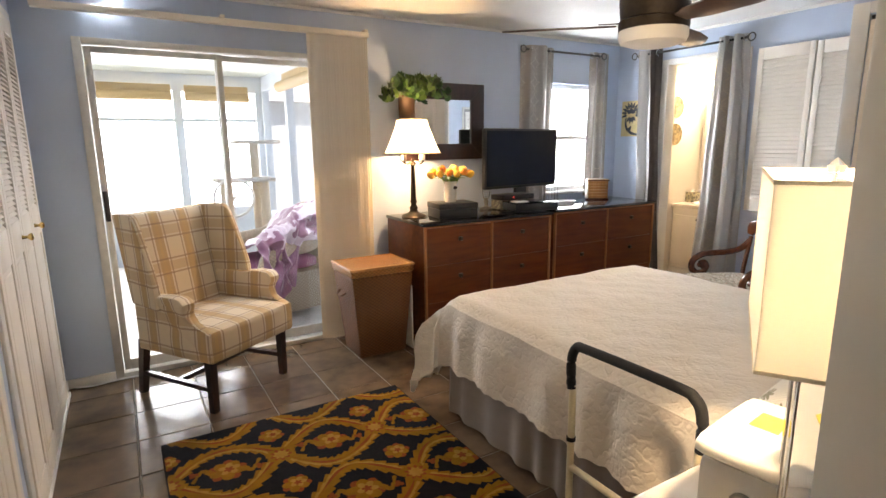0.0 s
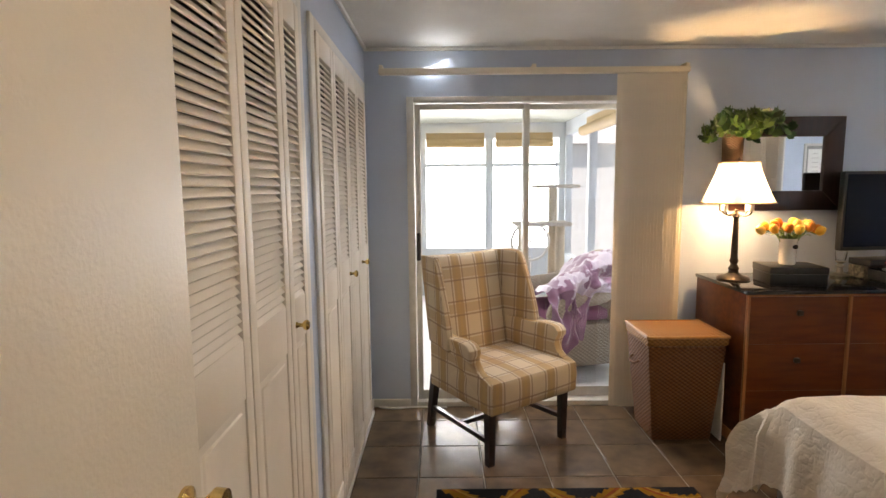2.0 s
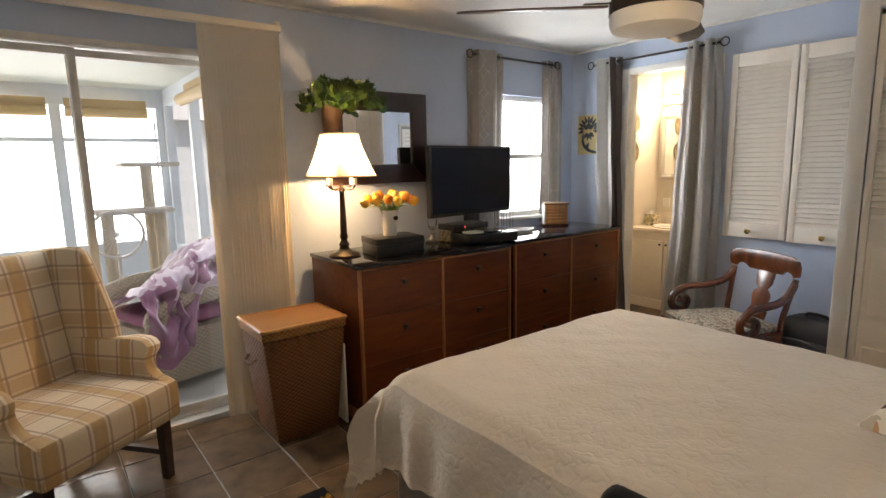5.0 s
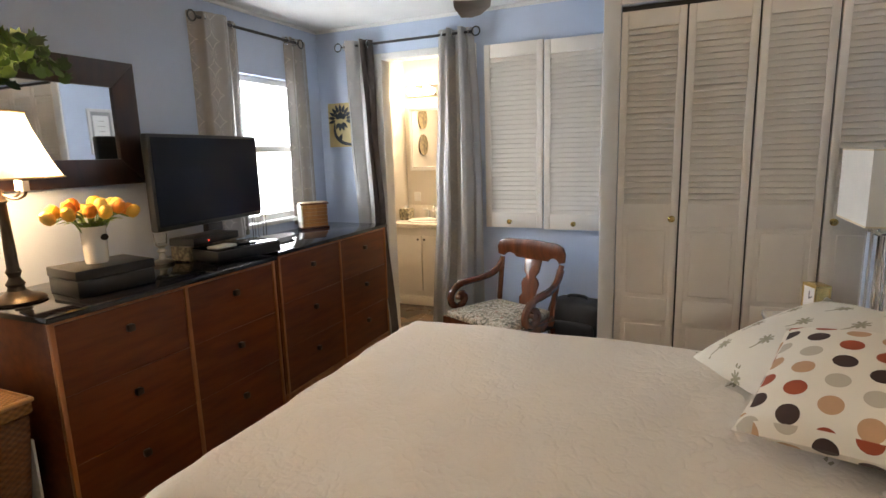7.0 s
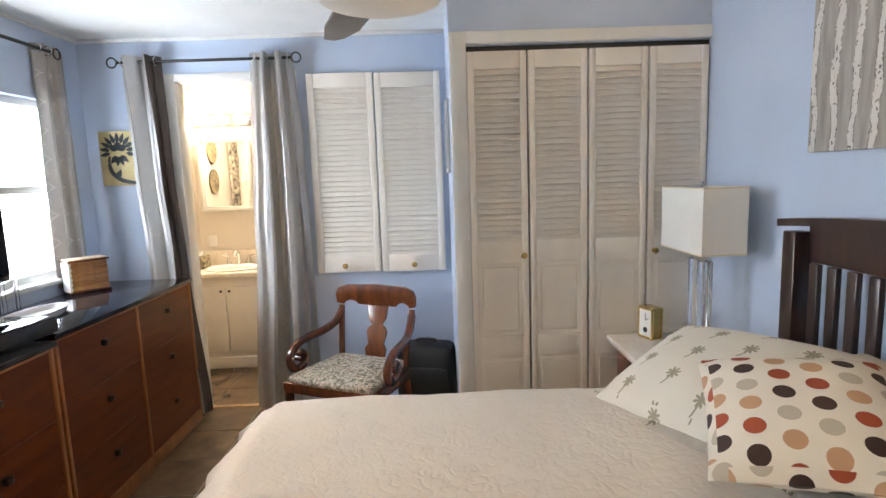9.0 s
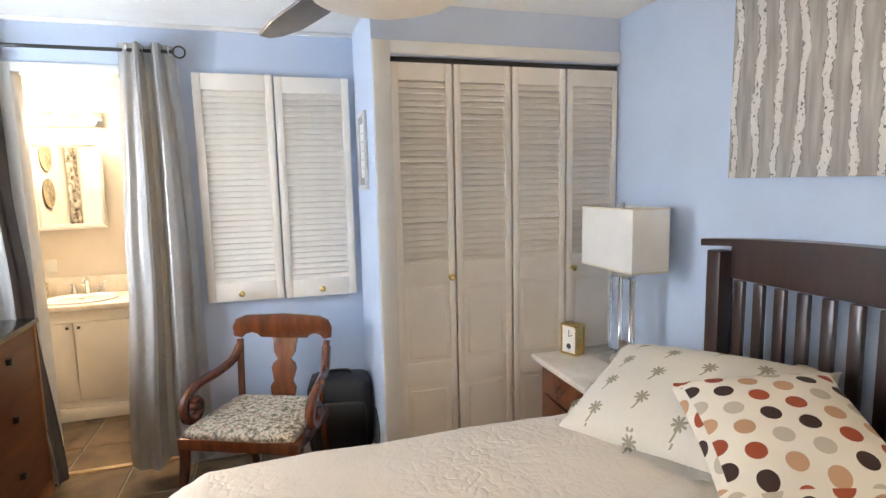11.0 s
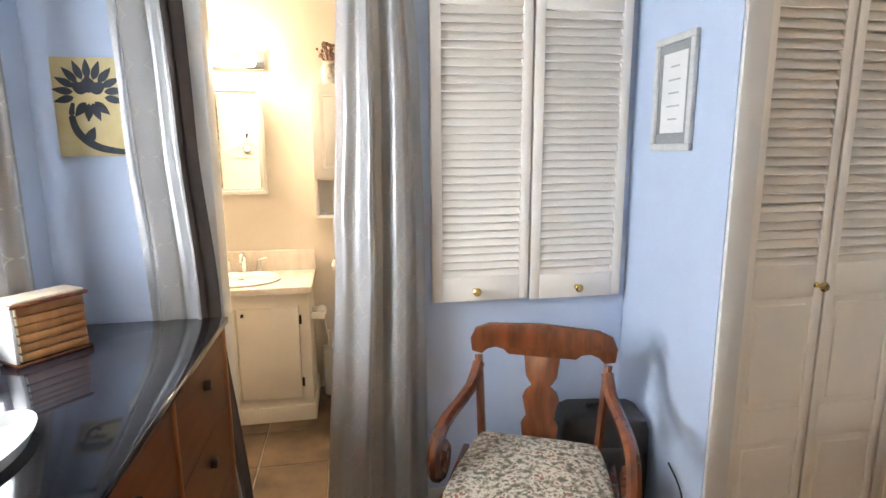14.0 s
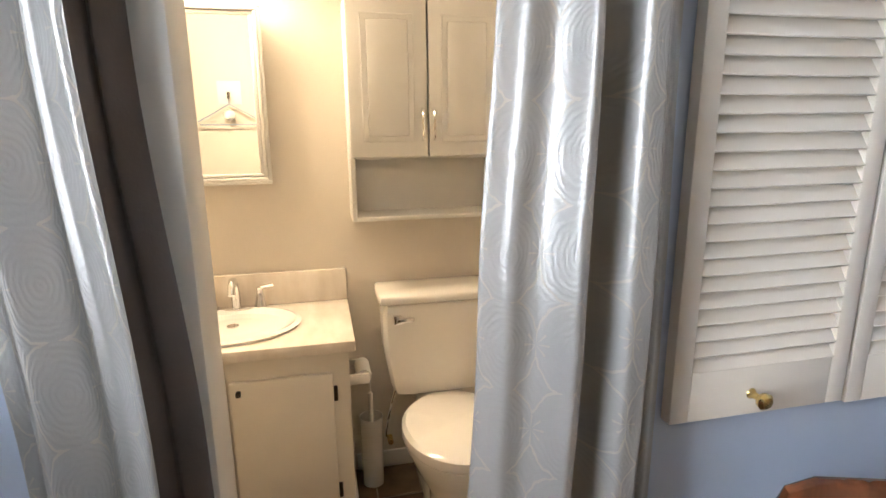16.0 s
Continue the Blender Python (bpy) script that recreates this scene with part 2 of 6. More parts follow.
structure("wall_east", boxes((E, 3.12, 0, E + 0.1, N, H), (E, 2.42, 2.09, E + 0.1, 3.12, H), (E, 1.48, 0, E + 0.1, 2.42, H)), WALL, "pale blue painted wall with a bathroom doorway", "wall")
structure("wall_closet_east", boxes((3.53, 1.40, 0, E + 0.1, 1.48, H), (3.53, S, 2.095, 3.61, 1.40, H)), WALL, "pale blue boxed-out closet wall", "wall")
structure("wall_south", boxes((W - 0.1, S - 0.12, 0, -0.40, S, H), (-0.40, S - 0.12, 2.04, 0.60, S, H), (0.60, S - 0.12, 0, 4.3, S, H)), WALL, "pale blue painted wall behind the bed", "wall")
structure("wall_west", boxes((W - 0.1, S, 0, W, 0.76, H), (W - 0.1, 2.005, 0, W, 2.25, H), (W - 0.1, 3.50, 0, W, N, H), (W - 0.1, 0.76, 2.06, W, 2.005, H), (W - 0.1, 2.25, 2.06, W, 3.50, H)), WALL, "pale blue wall between two closets", "wall")
structure("wall_closet_back", boxes((-1.3, S, 0, -1.2, N, H), (-1.2, 2.07, 0, W - 0.1, 2.15, H), (-1.2, S - 0.12, 0, W - 0.1, S, H), (-1.2, N, 0, W - 0.1, N + 0.14, H), (4.22, S, 0, 4.3, 1.40, H)), CLOSETSHADE, "closet interior walls coloured dark as shade", "wall")
structure("wall_hall", boxes((-1.3, -1.7, 0, -1.2, S - 0.12, H), (-1.2, -1.7, 0, 2.4, -1.6, H), (2.3, -1.6, 0, 2.4, S - 0.12, H)), DOORW, "cream painted hallway walls", "wall")
structure("wall_bath_east", boxes((5.385, 1.7, 0, 5.5, N, H)), BATHWALL, "beige painted bathroom wall behind the vanity", "wall")
structure("wall_bath_south", boxes((E + 0.1, 1.62, 0, 5.5, 1.7, H)), BATHWALL, "beige painted bathroom wall", "wall")
structure("wall_bath_north", boxes((E + 0.1, 3.58, 0, 5.385, N, H)), BATHWALL, "beige painted bathroom wall with plates", "wall")
structure("wall_bath_west", boxes((E + 0.1, 1.7, 0, E + 0.104, 2.37, H), (E + 0.1, 3.17, 0, E + 0.104, 3.58, H)), BATHWALL, "beige painted inner face beside the bathroom doorway", "wall")


# ---- doors and windows ----
def louvre_leaf(w, h, z0, z1, count, split=None, rail=0.05, thick=0.03, knob=None, tilt=46, chord=0.020, shade_gap=False, mats=(SHUT, BRASS), leaf_bottom=0.0):
    """One louvred leaf: x across, front towards -y, z up. Slats between z0 and z1, moulded panels below."""
    def make(at, turn, label, name="closet_door", group=""):
        t = thing(name, label, "door", at, turn, group, "structure")
        m = mats[0]
        for x in (0.002, w - rail):
            part("stile", bm_box(x, -thick, leaf_bottom, x + rail - 0.002, 0, h, 0.003), m, t)
        part("rail", bm_box(rail, -thick + 0.001, z1, w - rail, -0.001, h, 0.002), m, t)
        if leaf_bottom > 0:
            part("rail", bm_box(rail, -thick + 0.001, leaf_bottom, w - rail, -0.001, z0, 0.002), m, t)
        elif split:
            part("rail", bm_box(rail, -thick + 0.001, split[0][1], w - rail, -0.001, z0, 0.002), m, t)
            part("rail", bm_box(rail, -thick + 0.001, 0, w - rail, -0.001, split[-1][0], 0.002), m, t)
            for (a0, a1), nxt in zip(split, list(split[1:]) + [None]):
                if nxt:
                    part("rail", bm_box(rail, -thick + 0.001, nxt[1], w - rail, -0.001, a0, 0.002), m, t)
                b = bm_box(rail, -thick + 0.006, a0, w - rail, -0.006, a1)
                bm_box(rail + 0.018, -thick + 0.002, a0 + 0.02, w - rail - 0.018, -0.01, a1 - 0.02, 0.007, 1, b)
                part("panel", b, m, t)
        pitch = (z1 - z0) / count
        slat = mesh_of("slat", bm_box(rail - 0.004, -chord, -0.0026, w - rail + 0.004, chord, 0.0026, 0.0014, 1), m)
        for i in range(count):
            ob = new("slat", slat)
            ob.parent = t
            ob.matrix_local = pose(0, -thick / 2 - 0.0025, z0 + pitch * (i + 0.5), tilt)
        # sheet added behind the slats; its dark version paints shade into the gaps
        part("backing", bm_box(rail, 0.0, z0, w - rail, 0.002, z1), CLOSETSHADE if shade_gap else m, t)
        if knob:
            b = bm_lathe([(0.011, 0), (0.007, 0.006), (0.006, 0.018), (0.015, 0.026), (0.017, 0.034), (0.011, 0.040), (0.001, 0.041)], seg=14)
            bmesh.ops.transform(b, matrix=pose(knob[0], -thick, knob[1], 90), verts=b.verts[:])
            part("knob", b, mats[1], t, "small round brass knob")
        return t
    return make


def casing(name, dims, label):
    t = thing(name, label, "trim", kind="structure")
    for d in dims:
        part("casing", bm_box(*d, 0.004), WHITE, t)
    return t


# closet in the south-east corner
wd = (1.395 - S) / 4
for i in range(4):
    louvre_leaf(wd - 0.004, 2.055, 1.10, 1.97, 30, ((0.60, 0.99), (0.07, 0.48)), 0.036, 0.03, (wd - 0.035, 1.03) if i == 0 else (0.035, 1.03) if i == 3 else None, 59, chord=0.0185)((3.56, 1.395 - wd * i, 0.012), -90, "white louvred bifold closet door over moulded panels", group="bifold leaves of the bedroom closet")
casing("trim_closet_east", [(3.515, 1.395, 0, 3.53, 1.478, 2.16), (3.515, S, 2.10, 3.53, 1.395, 2.16)], "white painted closet casing")
solid("door_track", boxes((3.545, S + 0.002, 2.070, 3.585, 1.393, 2.092)), IRON, "dark metal sliding track above bifold doors", "track", "structure")
# two closets on the west side
for y0, y1, n, g in ((0.76, 2.005, 4, "near"), (2.25, 3.50, 4, "far")):
    edges = (0.76, 1.10, 1.443, 1.784, 2.005) if g == "near" else (2.25, 2.56, 2.875, 3.19, 3.50)
    for i in range(n):
        wd = edges[i + 1] - edges[i]
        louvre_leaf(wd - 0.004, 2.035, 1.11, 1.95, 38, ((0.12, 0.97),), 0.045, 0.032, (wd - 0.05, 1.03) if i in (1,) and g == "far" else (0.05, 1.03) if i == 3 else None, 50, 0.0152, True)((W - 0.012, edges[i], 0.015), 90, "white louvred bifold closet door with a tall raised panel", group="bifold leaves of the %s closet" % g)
    casing("trim_closet_" + g, [(W, y0 - 0.06, 0, W + 0.014, y0, 2.10), (W, y1, 0, W + 0.014, y1 + 0.06, 2.10), (W, y0, 2.045, W + 0.014, y1, 2.10)], "white painted closet casing")
# louvred shutters on the east wall
for i in range(2):
    louvre_leaf(0.398, 1.205, 0.10, 1.12, 33, None, 0.042, 0.028, (0.176 + 0.026 * i, 0.045), 58, chord=0.0192, leaf_bottom=0.001)((E - 0.004, 2.315 - 0.402 * i, 0.888 - 0.006 * i), -90, "cream louvred wall cupboard door with brass knob", "cupboard_door", "louvred cupboard doors on the wall")
# open hall door
hall = thing("door_1", "cream painted door standing open against the closet", "door", (-0.405, 0.19, 0.01), 90, kind="structure")
part("leaf", bm_box(0, 0, 0, 0.80, 0.036, 2.02, 0.003), DOORW, hall)
part("latch_plate", bm_box(0.7985, 0.008, 0.97, 0.8015, 0.028, 1.03, 0.001), BRASS, hall)
b = bm_lathe([(0.028, 0), (0.028, 0.006), (0.011, 0.012), (0.011, 0.03), (0.026, 0.045), (0.024, 0.062), (0.001, 0.066)], seg=18)
bmesh.ops.transform(b, matrix=pose(0.74, 0, 1.0, 90), verts=b.verts[:])
part("door_handle", b, BRASS, hall, "round brass door knob")
casing("trim_hall_door", [(0.586, S - 0.13, 0, 0.616, S + 0.014, 2.06), (-0.415, S - 0.13, 0, -0.40, S + 0.012, 2.06), (-0.40, S - 0.13, 2.025, 0.586, S + 0.014, 2.06)], "cream painted door casing")

# sliding glass door in the north wall
sd = thing("sliding_door", "aluminium sliding glass door to the porch", "door", kind="structure")
for d in ((-0.24, N - 0.012, 0, -0.195, N + 0.10, 2.03), (1.30, N - 0.012, 0, 1.34, N + 0.10, 2.03), (-0.195, N - 0.012, 1.995, 1.30, N + 0.10, 2.03), (-0.195, N - 0.012, 0, 1.30, N + 0.10, 0.035)):
    part("frame", bm_box(*d, 0.003), ALU, sd)
for x0, x1, y in ((-0.19, 0.545, N + 0.025), (0.505, 1.295, N + 0.060)):
    p = part("sash", boxes((x0, y, 0.04, x0 + 0.035, y + 0.028, 1.99), (x1 - 0.035, y, 0.04, x1, y + 0.028, 1.99), (x0 + 0.035, y, 1.955, x1 - 0.035, y + 0.028, 1.99), (x0 + 0.035, y, 0.04, x1 - 0.035, y + 0.028, 0.105), bevel=0.002), ALU, sd)
    g = part("pane", bm_box(x0 + 0.035, y + 0.011, 0.105, x1 - 0.035, y + 0.015, 1.955), GLASS, p)
    g.visible_shadow = False
part("door_handle", boxes((-0.186, N - 0.012, 0.99, -0.160, N + 0.024, 1.17), bevel=0.006), IRON, sd, "dark pull handle")
# blind track and vertical slats
vb = thing("vertical_blind", "cream vertical blind slid open beside the glass door", "blind")
part("head_rail", bm_box(-0.40, N - 0.11, 2.150, 1.50, N - 0.055, 2.185, 0.006), VINYL, vb)
for x in (-0.385, 0.55, 1.485):
    part("bracket", bm_box(x - 0.012, N - 0.10, 2.186, x + 0.012, N - 0.002, 2.206, 0.002), VINYL, vb)
slat = mesh_of("slat", bm_sheet(4, 1, lambda u, v: Vector(((u - 0.5) * 0.088, 0.010 * (1 - (2 * u - 1) ** 2), v * 2.125)), 0.0012), VINYL)
for i in range(16):
    ob = new("slat", slat)
    ob.parent = vb
    ob.matrix_local = pose(1.108 + i * 0.0205, N - 0.082, 0.024, 0, 0, -14 + 2 * math.sin(i * 2.1))
part("wand", bm_cyl((1.47, N - 0.10, 1.10), (1.47, N - 0.10, 2.15), 0.005, seg=8), VINYL, vb)
ob = new("slat", slat)
ob.parent = vb
ob.matrix_local = pose(1.452, N - 0.07, 0.03, 0, 0, -10)

# window
wn = thing("window_1", "white single-hung window with a bright pane", "window", kind="structure")
for d in ((3.12, N + 0.05, 0.98, 3.16, N + 0.10, 1.94), (3.88, N + 0.05, 0.98, 3.92, N + 0.10, 1.94), (3.16, N + 0.05, 1.90, 3.88, N + 0.10, 1.94), (3.16, N + 0.05, 0.98, 3.88, N + 0.10, 1.02), (3.16, N + 0.045, 1.445, 3.88, N + 0.09, 1.485)):
    part("window_frame", bm_box(*d, 0.003), WHITE, wn)
for z0, z1 in ((1.02, 1.445), (1.485, 1.90)):
    part("pane", bm_box(3.16, N + 0.068, z0, 3.88, N + 0.072, z1), GLASS, wn).visible_shadow = False
part("window_sill", bm_box(3.09, N - 0.035, 0.955, 3.95, N + 0.05, 0.982, 0.004), WHITE, wn)

# bathroom doorway trim, skirting, ceiling moulding
casing("trim_bath_door", [(E - 0.012, 3.10, 0, E + 0.112, 3.165, 2.12), (E - 0.012, 2.375, 0, E + 0.112, 2.44, 2.12), (E - 0.012, 2.44, 2.075, E + 0.112, 3.10, 2.12)], "white painted bathroom door casing")
solid("threshold", boxes((E + 0.055, 2.44, -0.004, E + 0.09, 3.10, 0.007), bevel=0.003), wood("oak_strip", (0.45, 0.28, 0.12), (0.34, 0.19, 0.08)), "narrow oak strip across the bathroom doorway", "threshold", "structure")
bb = thing("baseboard", "low white painted skirting board", "skirting", kind="structure")
for d in ((W + 0.001, N - 0.012, 0, -0.241, N - 0.0005, 0.055), (1.341, N - 0.012, 0, 4.119, N - 0.0005, 0.055), (E - 0.012, 1.481, 0, E - 0.0005, 2.374, 0.06), (3.545, 1.4805, 0, E - 0.013, 1.492, 0.06), (0.62, S + 0.0005, 0, 3.514, S + 0.012, 0.06), (5.372, 1.70, 0, 5.3845, 2.83, 0.075), (W + 0.0005, 2.041, 0, W + 0.013, 2.189, 0.055), (W + 0.0005, 3.561, 0, W + 0.013, 3.647, 0.055)):
    part("board", bm_box(*d, 0.003), WHITE, bb)
solid("trim_closet_floor", boxes((W + 0.0145, 0.62, 0, W + 0.028, 3.56, 0.018)), WHITE, "thin white strip along the closet doors", "trim", "structure")
cm = thing("trim_ceiling", "thin white moulding along the ceiling", "trim", kind="structure")
for d in ((W, N - 0.02, H - 0.022, E, N - 0.001, H - 0.001), (E - 0.02, 1.48, H - 0.022, E - 0.001, N - 0.02, H - 0.001), (W + 0.001, S, H - 0.022, W + 0.02, N - 0.02, H - 0.001)):
    part("moulding", bm_box(*d, 0.004), CEIL, cm)


# ---- porch beyond the glass ----
PW = mat("porch_white", (0.62, 0.66, 0.70), 0.5, 0.06, 4, 0.05)
structure("porch_floor", boxes((-3.2, N + 0.14, -0.10, 1.72, 7.6, -0.04)), mat("porch_boards", (0.62, 0.60, 0.57), 0.6, 0.15, 6, 0.2, 60), "pale painted porch floor", "floor")
structure("porch_ceiling", boxes((-3.2, N + 0.14, 2.30, 1.80, 7.7, 2.36)), mat("porch_panel", (0.46, 0.48, 0.42), 0.6, 0.05, 4, 0.1), "pale panelled porch ceiling", "ceiling")
pf = thing("porch_window_wall", "white framed porch windows", "window", kind="structure")
for d in ((-3.2, 7.5, 2.10, 1.72, 7.6, 2.299), (-3.2, 7.5, -0.04, 1.72, 7.6, 0.62), (1.64, N + 0.14, 2.12, 1.72, 7.5, 2.299), (1.64, N + 0.14, -0.04, 1.72, 7.5, 0.55)):
    part("wall", bm_box(*d), PW, pf)
for x in (-2.4, -1.1, -0.28, 0.62, 1.60):
    part("post", bm_box(x - 0.05, 7.46, 0.62, x + 0.05, 7.56, 2.10, 0.004), PW, pf)
for y in (4.0, 5.15, 6.3, 7.44):
    part("post", bm_box(1.63, y - 0.04, 0.55, 1.72, y + 0.04, 2.12, 0.004), PW, pf)
for z in (1.72,):
    part("rail", bm_box(-3.2, 7.47, z, 1.60, 7.54, z + 0.045, 0.004), PW, pf)
BAMBOO = mat("bamboo_blind", (0.55, 0.38, 0.18), 0.7, 0.3, 30, 0.4, 60, stretch=(1, 1, 8))
for i, (x0, x1) in enumerate(((-0.22, 0.55), (0.70, 1.45), (-1.05, -0.34))):
    t = thing("bamboo_blind", "rolled-up natural bamboo blind under the porch ceiling", "blind", group="rolled bamboo blinds")
    part("roll", bm_cyl((x0, 7.38, 2.02), (x1, 7.38, 2.02), 0.055, seg=14), BAMBOO, t)
    part("valance", bm_box(x0, 7.405, 1.98, x1, 7.42, 2.16, 0.003), BAMBOO, t)
t = thing("bamboo_blind", "rolled-up natural bamboo blind under the porch ceiling", "blind", group="rolled bamboo blinds")
part("roll", bm_cyl((1.54, 4.3, 2.06), (1.54, 6.2, 2.06), 0.055, seg=14), BAMBOO, t)
part("valance", bm_box(1.575, 4.3, 2.02, 1.59, 6.2, 2.20, 0.003), BAMBOO, t)
# outdoors
structure("ground", boxes((-60, N + 0.2, -0.62, 60, 90, -0.45)), mat("concrete_drive", (0.55, 0.53, 0.50), 0.9, 0.15, 2, 0.2, 20), "pale concrete ground outside", "ground")
# both backdrops are added planes whose emission imitates the overexposed outdoors
structure("backdrop", boxes((-40, 60, -0.5, 60, 60.2, 30)), glow("overexposed_glow", (0.93, 0.97, 1.0), 7.0), "glowing backdrop standing in for the overexposed distance", "backdrop")
structure("backdrop_east", boxes((58, -10, -0.5, 58.2, 60, 30)), glow("overexposed_glow_east", (0.90, 0.96, 1.0), 5.0), "glowing backdrop standing in for the overexposed distance", "backdrop")
nh = thing("neighbour_house", "white house across the drive, washed out by sunlight", "house")
part("wall", bm_box(-6, 13, -0.45, 9, 13.2, 2.4), PW, nh)
part("roof", bm_prism([(0, 0), (4.2, 1.1), (8.4, 0)], 15.6, Matrix.Translation((-6.3, 12.6, 2.4)) @ Matrix(((0, 0, 1, 0), (1, 0, 0, 0), (0, 1, 0, 0), (0, 0, 0, 1)))), mat("grey_roof", (0.62, 0.63, 0.65), 0.8, 0.1), nh)


# ---- patterned cloths ----
class Nodes:
    """Short spelling for the sums in a patterned material."""

    def __init__(self, name, rough=0.8, uv=False, scale=1.0):
        self.m = bpy.data.materials.new(name)
        self.m.use_nodes = True
        self.nt = self.m.node_tree
        self.b = self.nt.nodes["Principled BSDF"]
        self.b.inputs["Roughness"].default_value = rough
        co = self.nt.nodes.new("ShaderNodeTexCoord")
        self.co = co.outputs["UV" if uv else "Object"]
        sep = self.nt.nodes.new("ShaderNodeSeparateXYZ")
        self.link(self.co, sep.inputs[0])
        self.x, self.y, self.z = sep.outputs

    def link(self, a, b):
        self.nt.links.new(a, b)

    def f(self, op, a, b=None, c=None):
        n = self.nt.nodes.new("ShaderNodeMath")
        n.operation = op
        for i, v in enumerate((a, b, c)):
            if v is None:
                continue
            if isinstance(v, (int, float)):
                n.inputs[i].default_value = v
            else:
                self.link(v, n.inputs[i])
        return n.outputs[0]

    def noise(self, scale, detail=3.0, vec=None):
        n = node(self.nt, "ShaderNodeTexNoise", Scale=scale, Detail=detail)
        self.link(vec or self.co, n.inputs["Vector"])
        return n.outputs[0]

    def bandmask(self, v, period, centre, width):
        q = self.f("FRACT", self.f("ADD", self.f("DIVIDE", v, period), 100.0))
        return self.f("LESS_THAN", self.f("ABSOLUTE", self.f("SUBTRACT", q, centre)), width / 2)

    def mix(self, mask, a, b):
        n = self.nt.nodes.new("ShaderNodeMix")
        n.data_type = "RGBA"
        for sock, v in ((n.inputs[0], mask), (n.inputs[6], a), (n.inputs[7], b)):
            if isinstance(v, tuple):
                sock.default_value = (*v, 1)
            elif isinstance(v, float):
                sock.default_value = v
            else:
                self.link(v, sock)
        return n.outputs[2]

    def ramp(self, v, stops, constant=True):
        n = self.nt.nodes.new("ShaderNodeValToRGB")
        if constant:
            n.color_ramp.interpolation = "CONSTANT"
        while len(n.color_ramp.elements) < len(stops):
            n.color_ramp.elements.new(0.5)
        for e, (p, c) in zip(n.color_ramp.elements, stops):
            e.position, e.color = p, (*c, 1)
        self.link(v, n.inputs[0])
        return n.outputs[0]

    def done(self, colour, height=None, strength=0.3, distance=0.004):
        self.link(colour, self.b.inputs["Base Color"])
        if height is not None:
            bp = node(self.nt, "ShaderNodeBump", Strength=strength, Distance=distance)
            self.link(height, bp.inputs["Height"])
            self.link(bp.outputs[0], self.b.inputs["Normal"])
        return self.m


def plaid():
    p = Nodes("plaid_wool", 0.85, uv=True)
    base, tan, brown, gold = (0.64, 0.55, 0.42), (0.44, 0.30, 0.155), (0.26, 0.17, 0.12), (0.52, 0.36, 0.18)
    c = p.mix(p.f("MULTIPLY", p.bandmask(p.x, 0.19, 0.5, 0.30), 0.85), base, tan)
    c = p.mix(p.f("MULTIPLY", p.bandmask(p.x, 0.19, 0.5, 0.10), 0.7), c, gold)
    c = p.mix(p.f("MULTIPLY", p.bandmask(p.y, 0.21, 0.5, 0.26), 0.5), c, tan)
    for v, per, ctr in ((p.x, 0.19, 0.27), (p.x, 0.19, 0.73), (p.y, 0.21, 0.30), (p.y, 0.21, 0.70)):
        c = p.mix(p.f("MULTIPLY", p.bandmask(v, per, ctr, 0.05), 0.62), c, brown)
    w = p.noise(300.0)
    return p.done(c, w, 0.35, 0.002)


def dots():
    p = Nodes("dotted_cotton", 0.85, uv=True)
    s = 0.078
    col = p.f("FLOOR", p.f("DIVIDE", p.x, s))
    yy = p.f("ADD", p.f("DIVIDE", p.y, s * 0.92), p.f("MULTIPLY", p.f("MODULO", p.f("ADD", col, 100.0), 2.0), 0.5))
    row = p.f("FLOOR", yy)
    dx = p.f("SUBTRACT", p.f("FRACT", p.f("ADD", p.f("DIVIDE", p.x, s), 100.0)), 0.5)
    dy = p.f("SUBTRACT", p.f("FRACT", p.f("ADD", yy, 100.0)), 0.5)
    inside = p.f("LESS_THAN", p.f("ADD", p.f("MULTIPLY", dx, dx), p.f("MULTIPLY", dy, dy)), 0.105)
    kind = p.f("DIVIDE", p.f("MODULO", p.f("ADD", p.f("ADD", col, p.f("MULTIPLY", row, 1.0)), 400.5), 4.0), 4.0)
    c = p.ramp(kind, [(0.0, (0.30, 0.055, 0.018)), (0.25, (0.46, 0.27, 0.15)), (0.5, (0.45, 0.40, 0.32)), (0.75, (0.040, 0.018, 0.014))])
    return p.done(p.mix(inside, (0.70, 0.65, 0.56), c), p.noise(260.0), 0.2, 0.002)


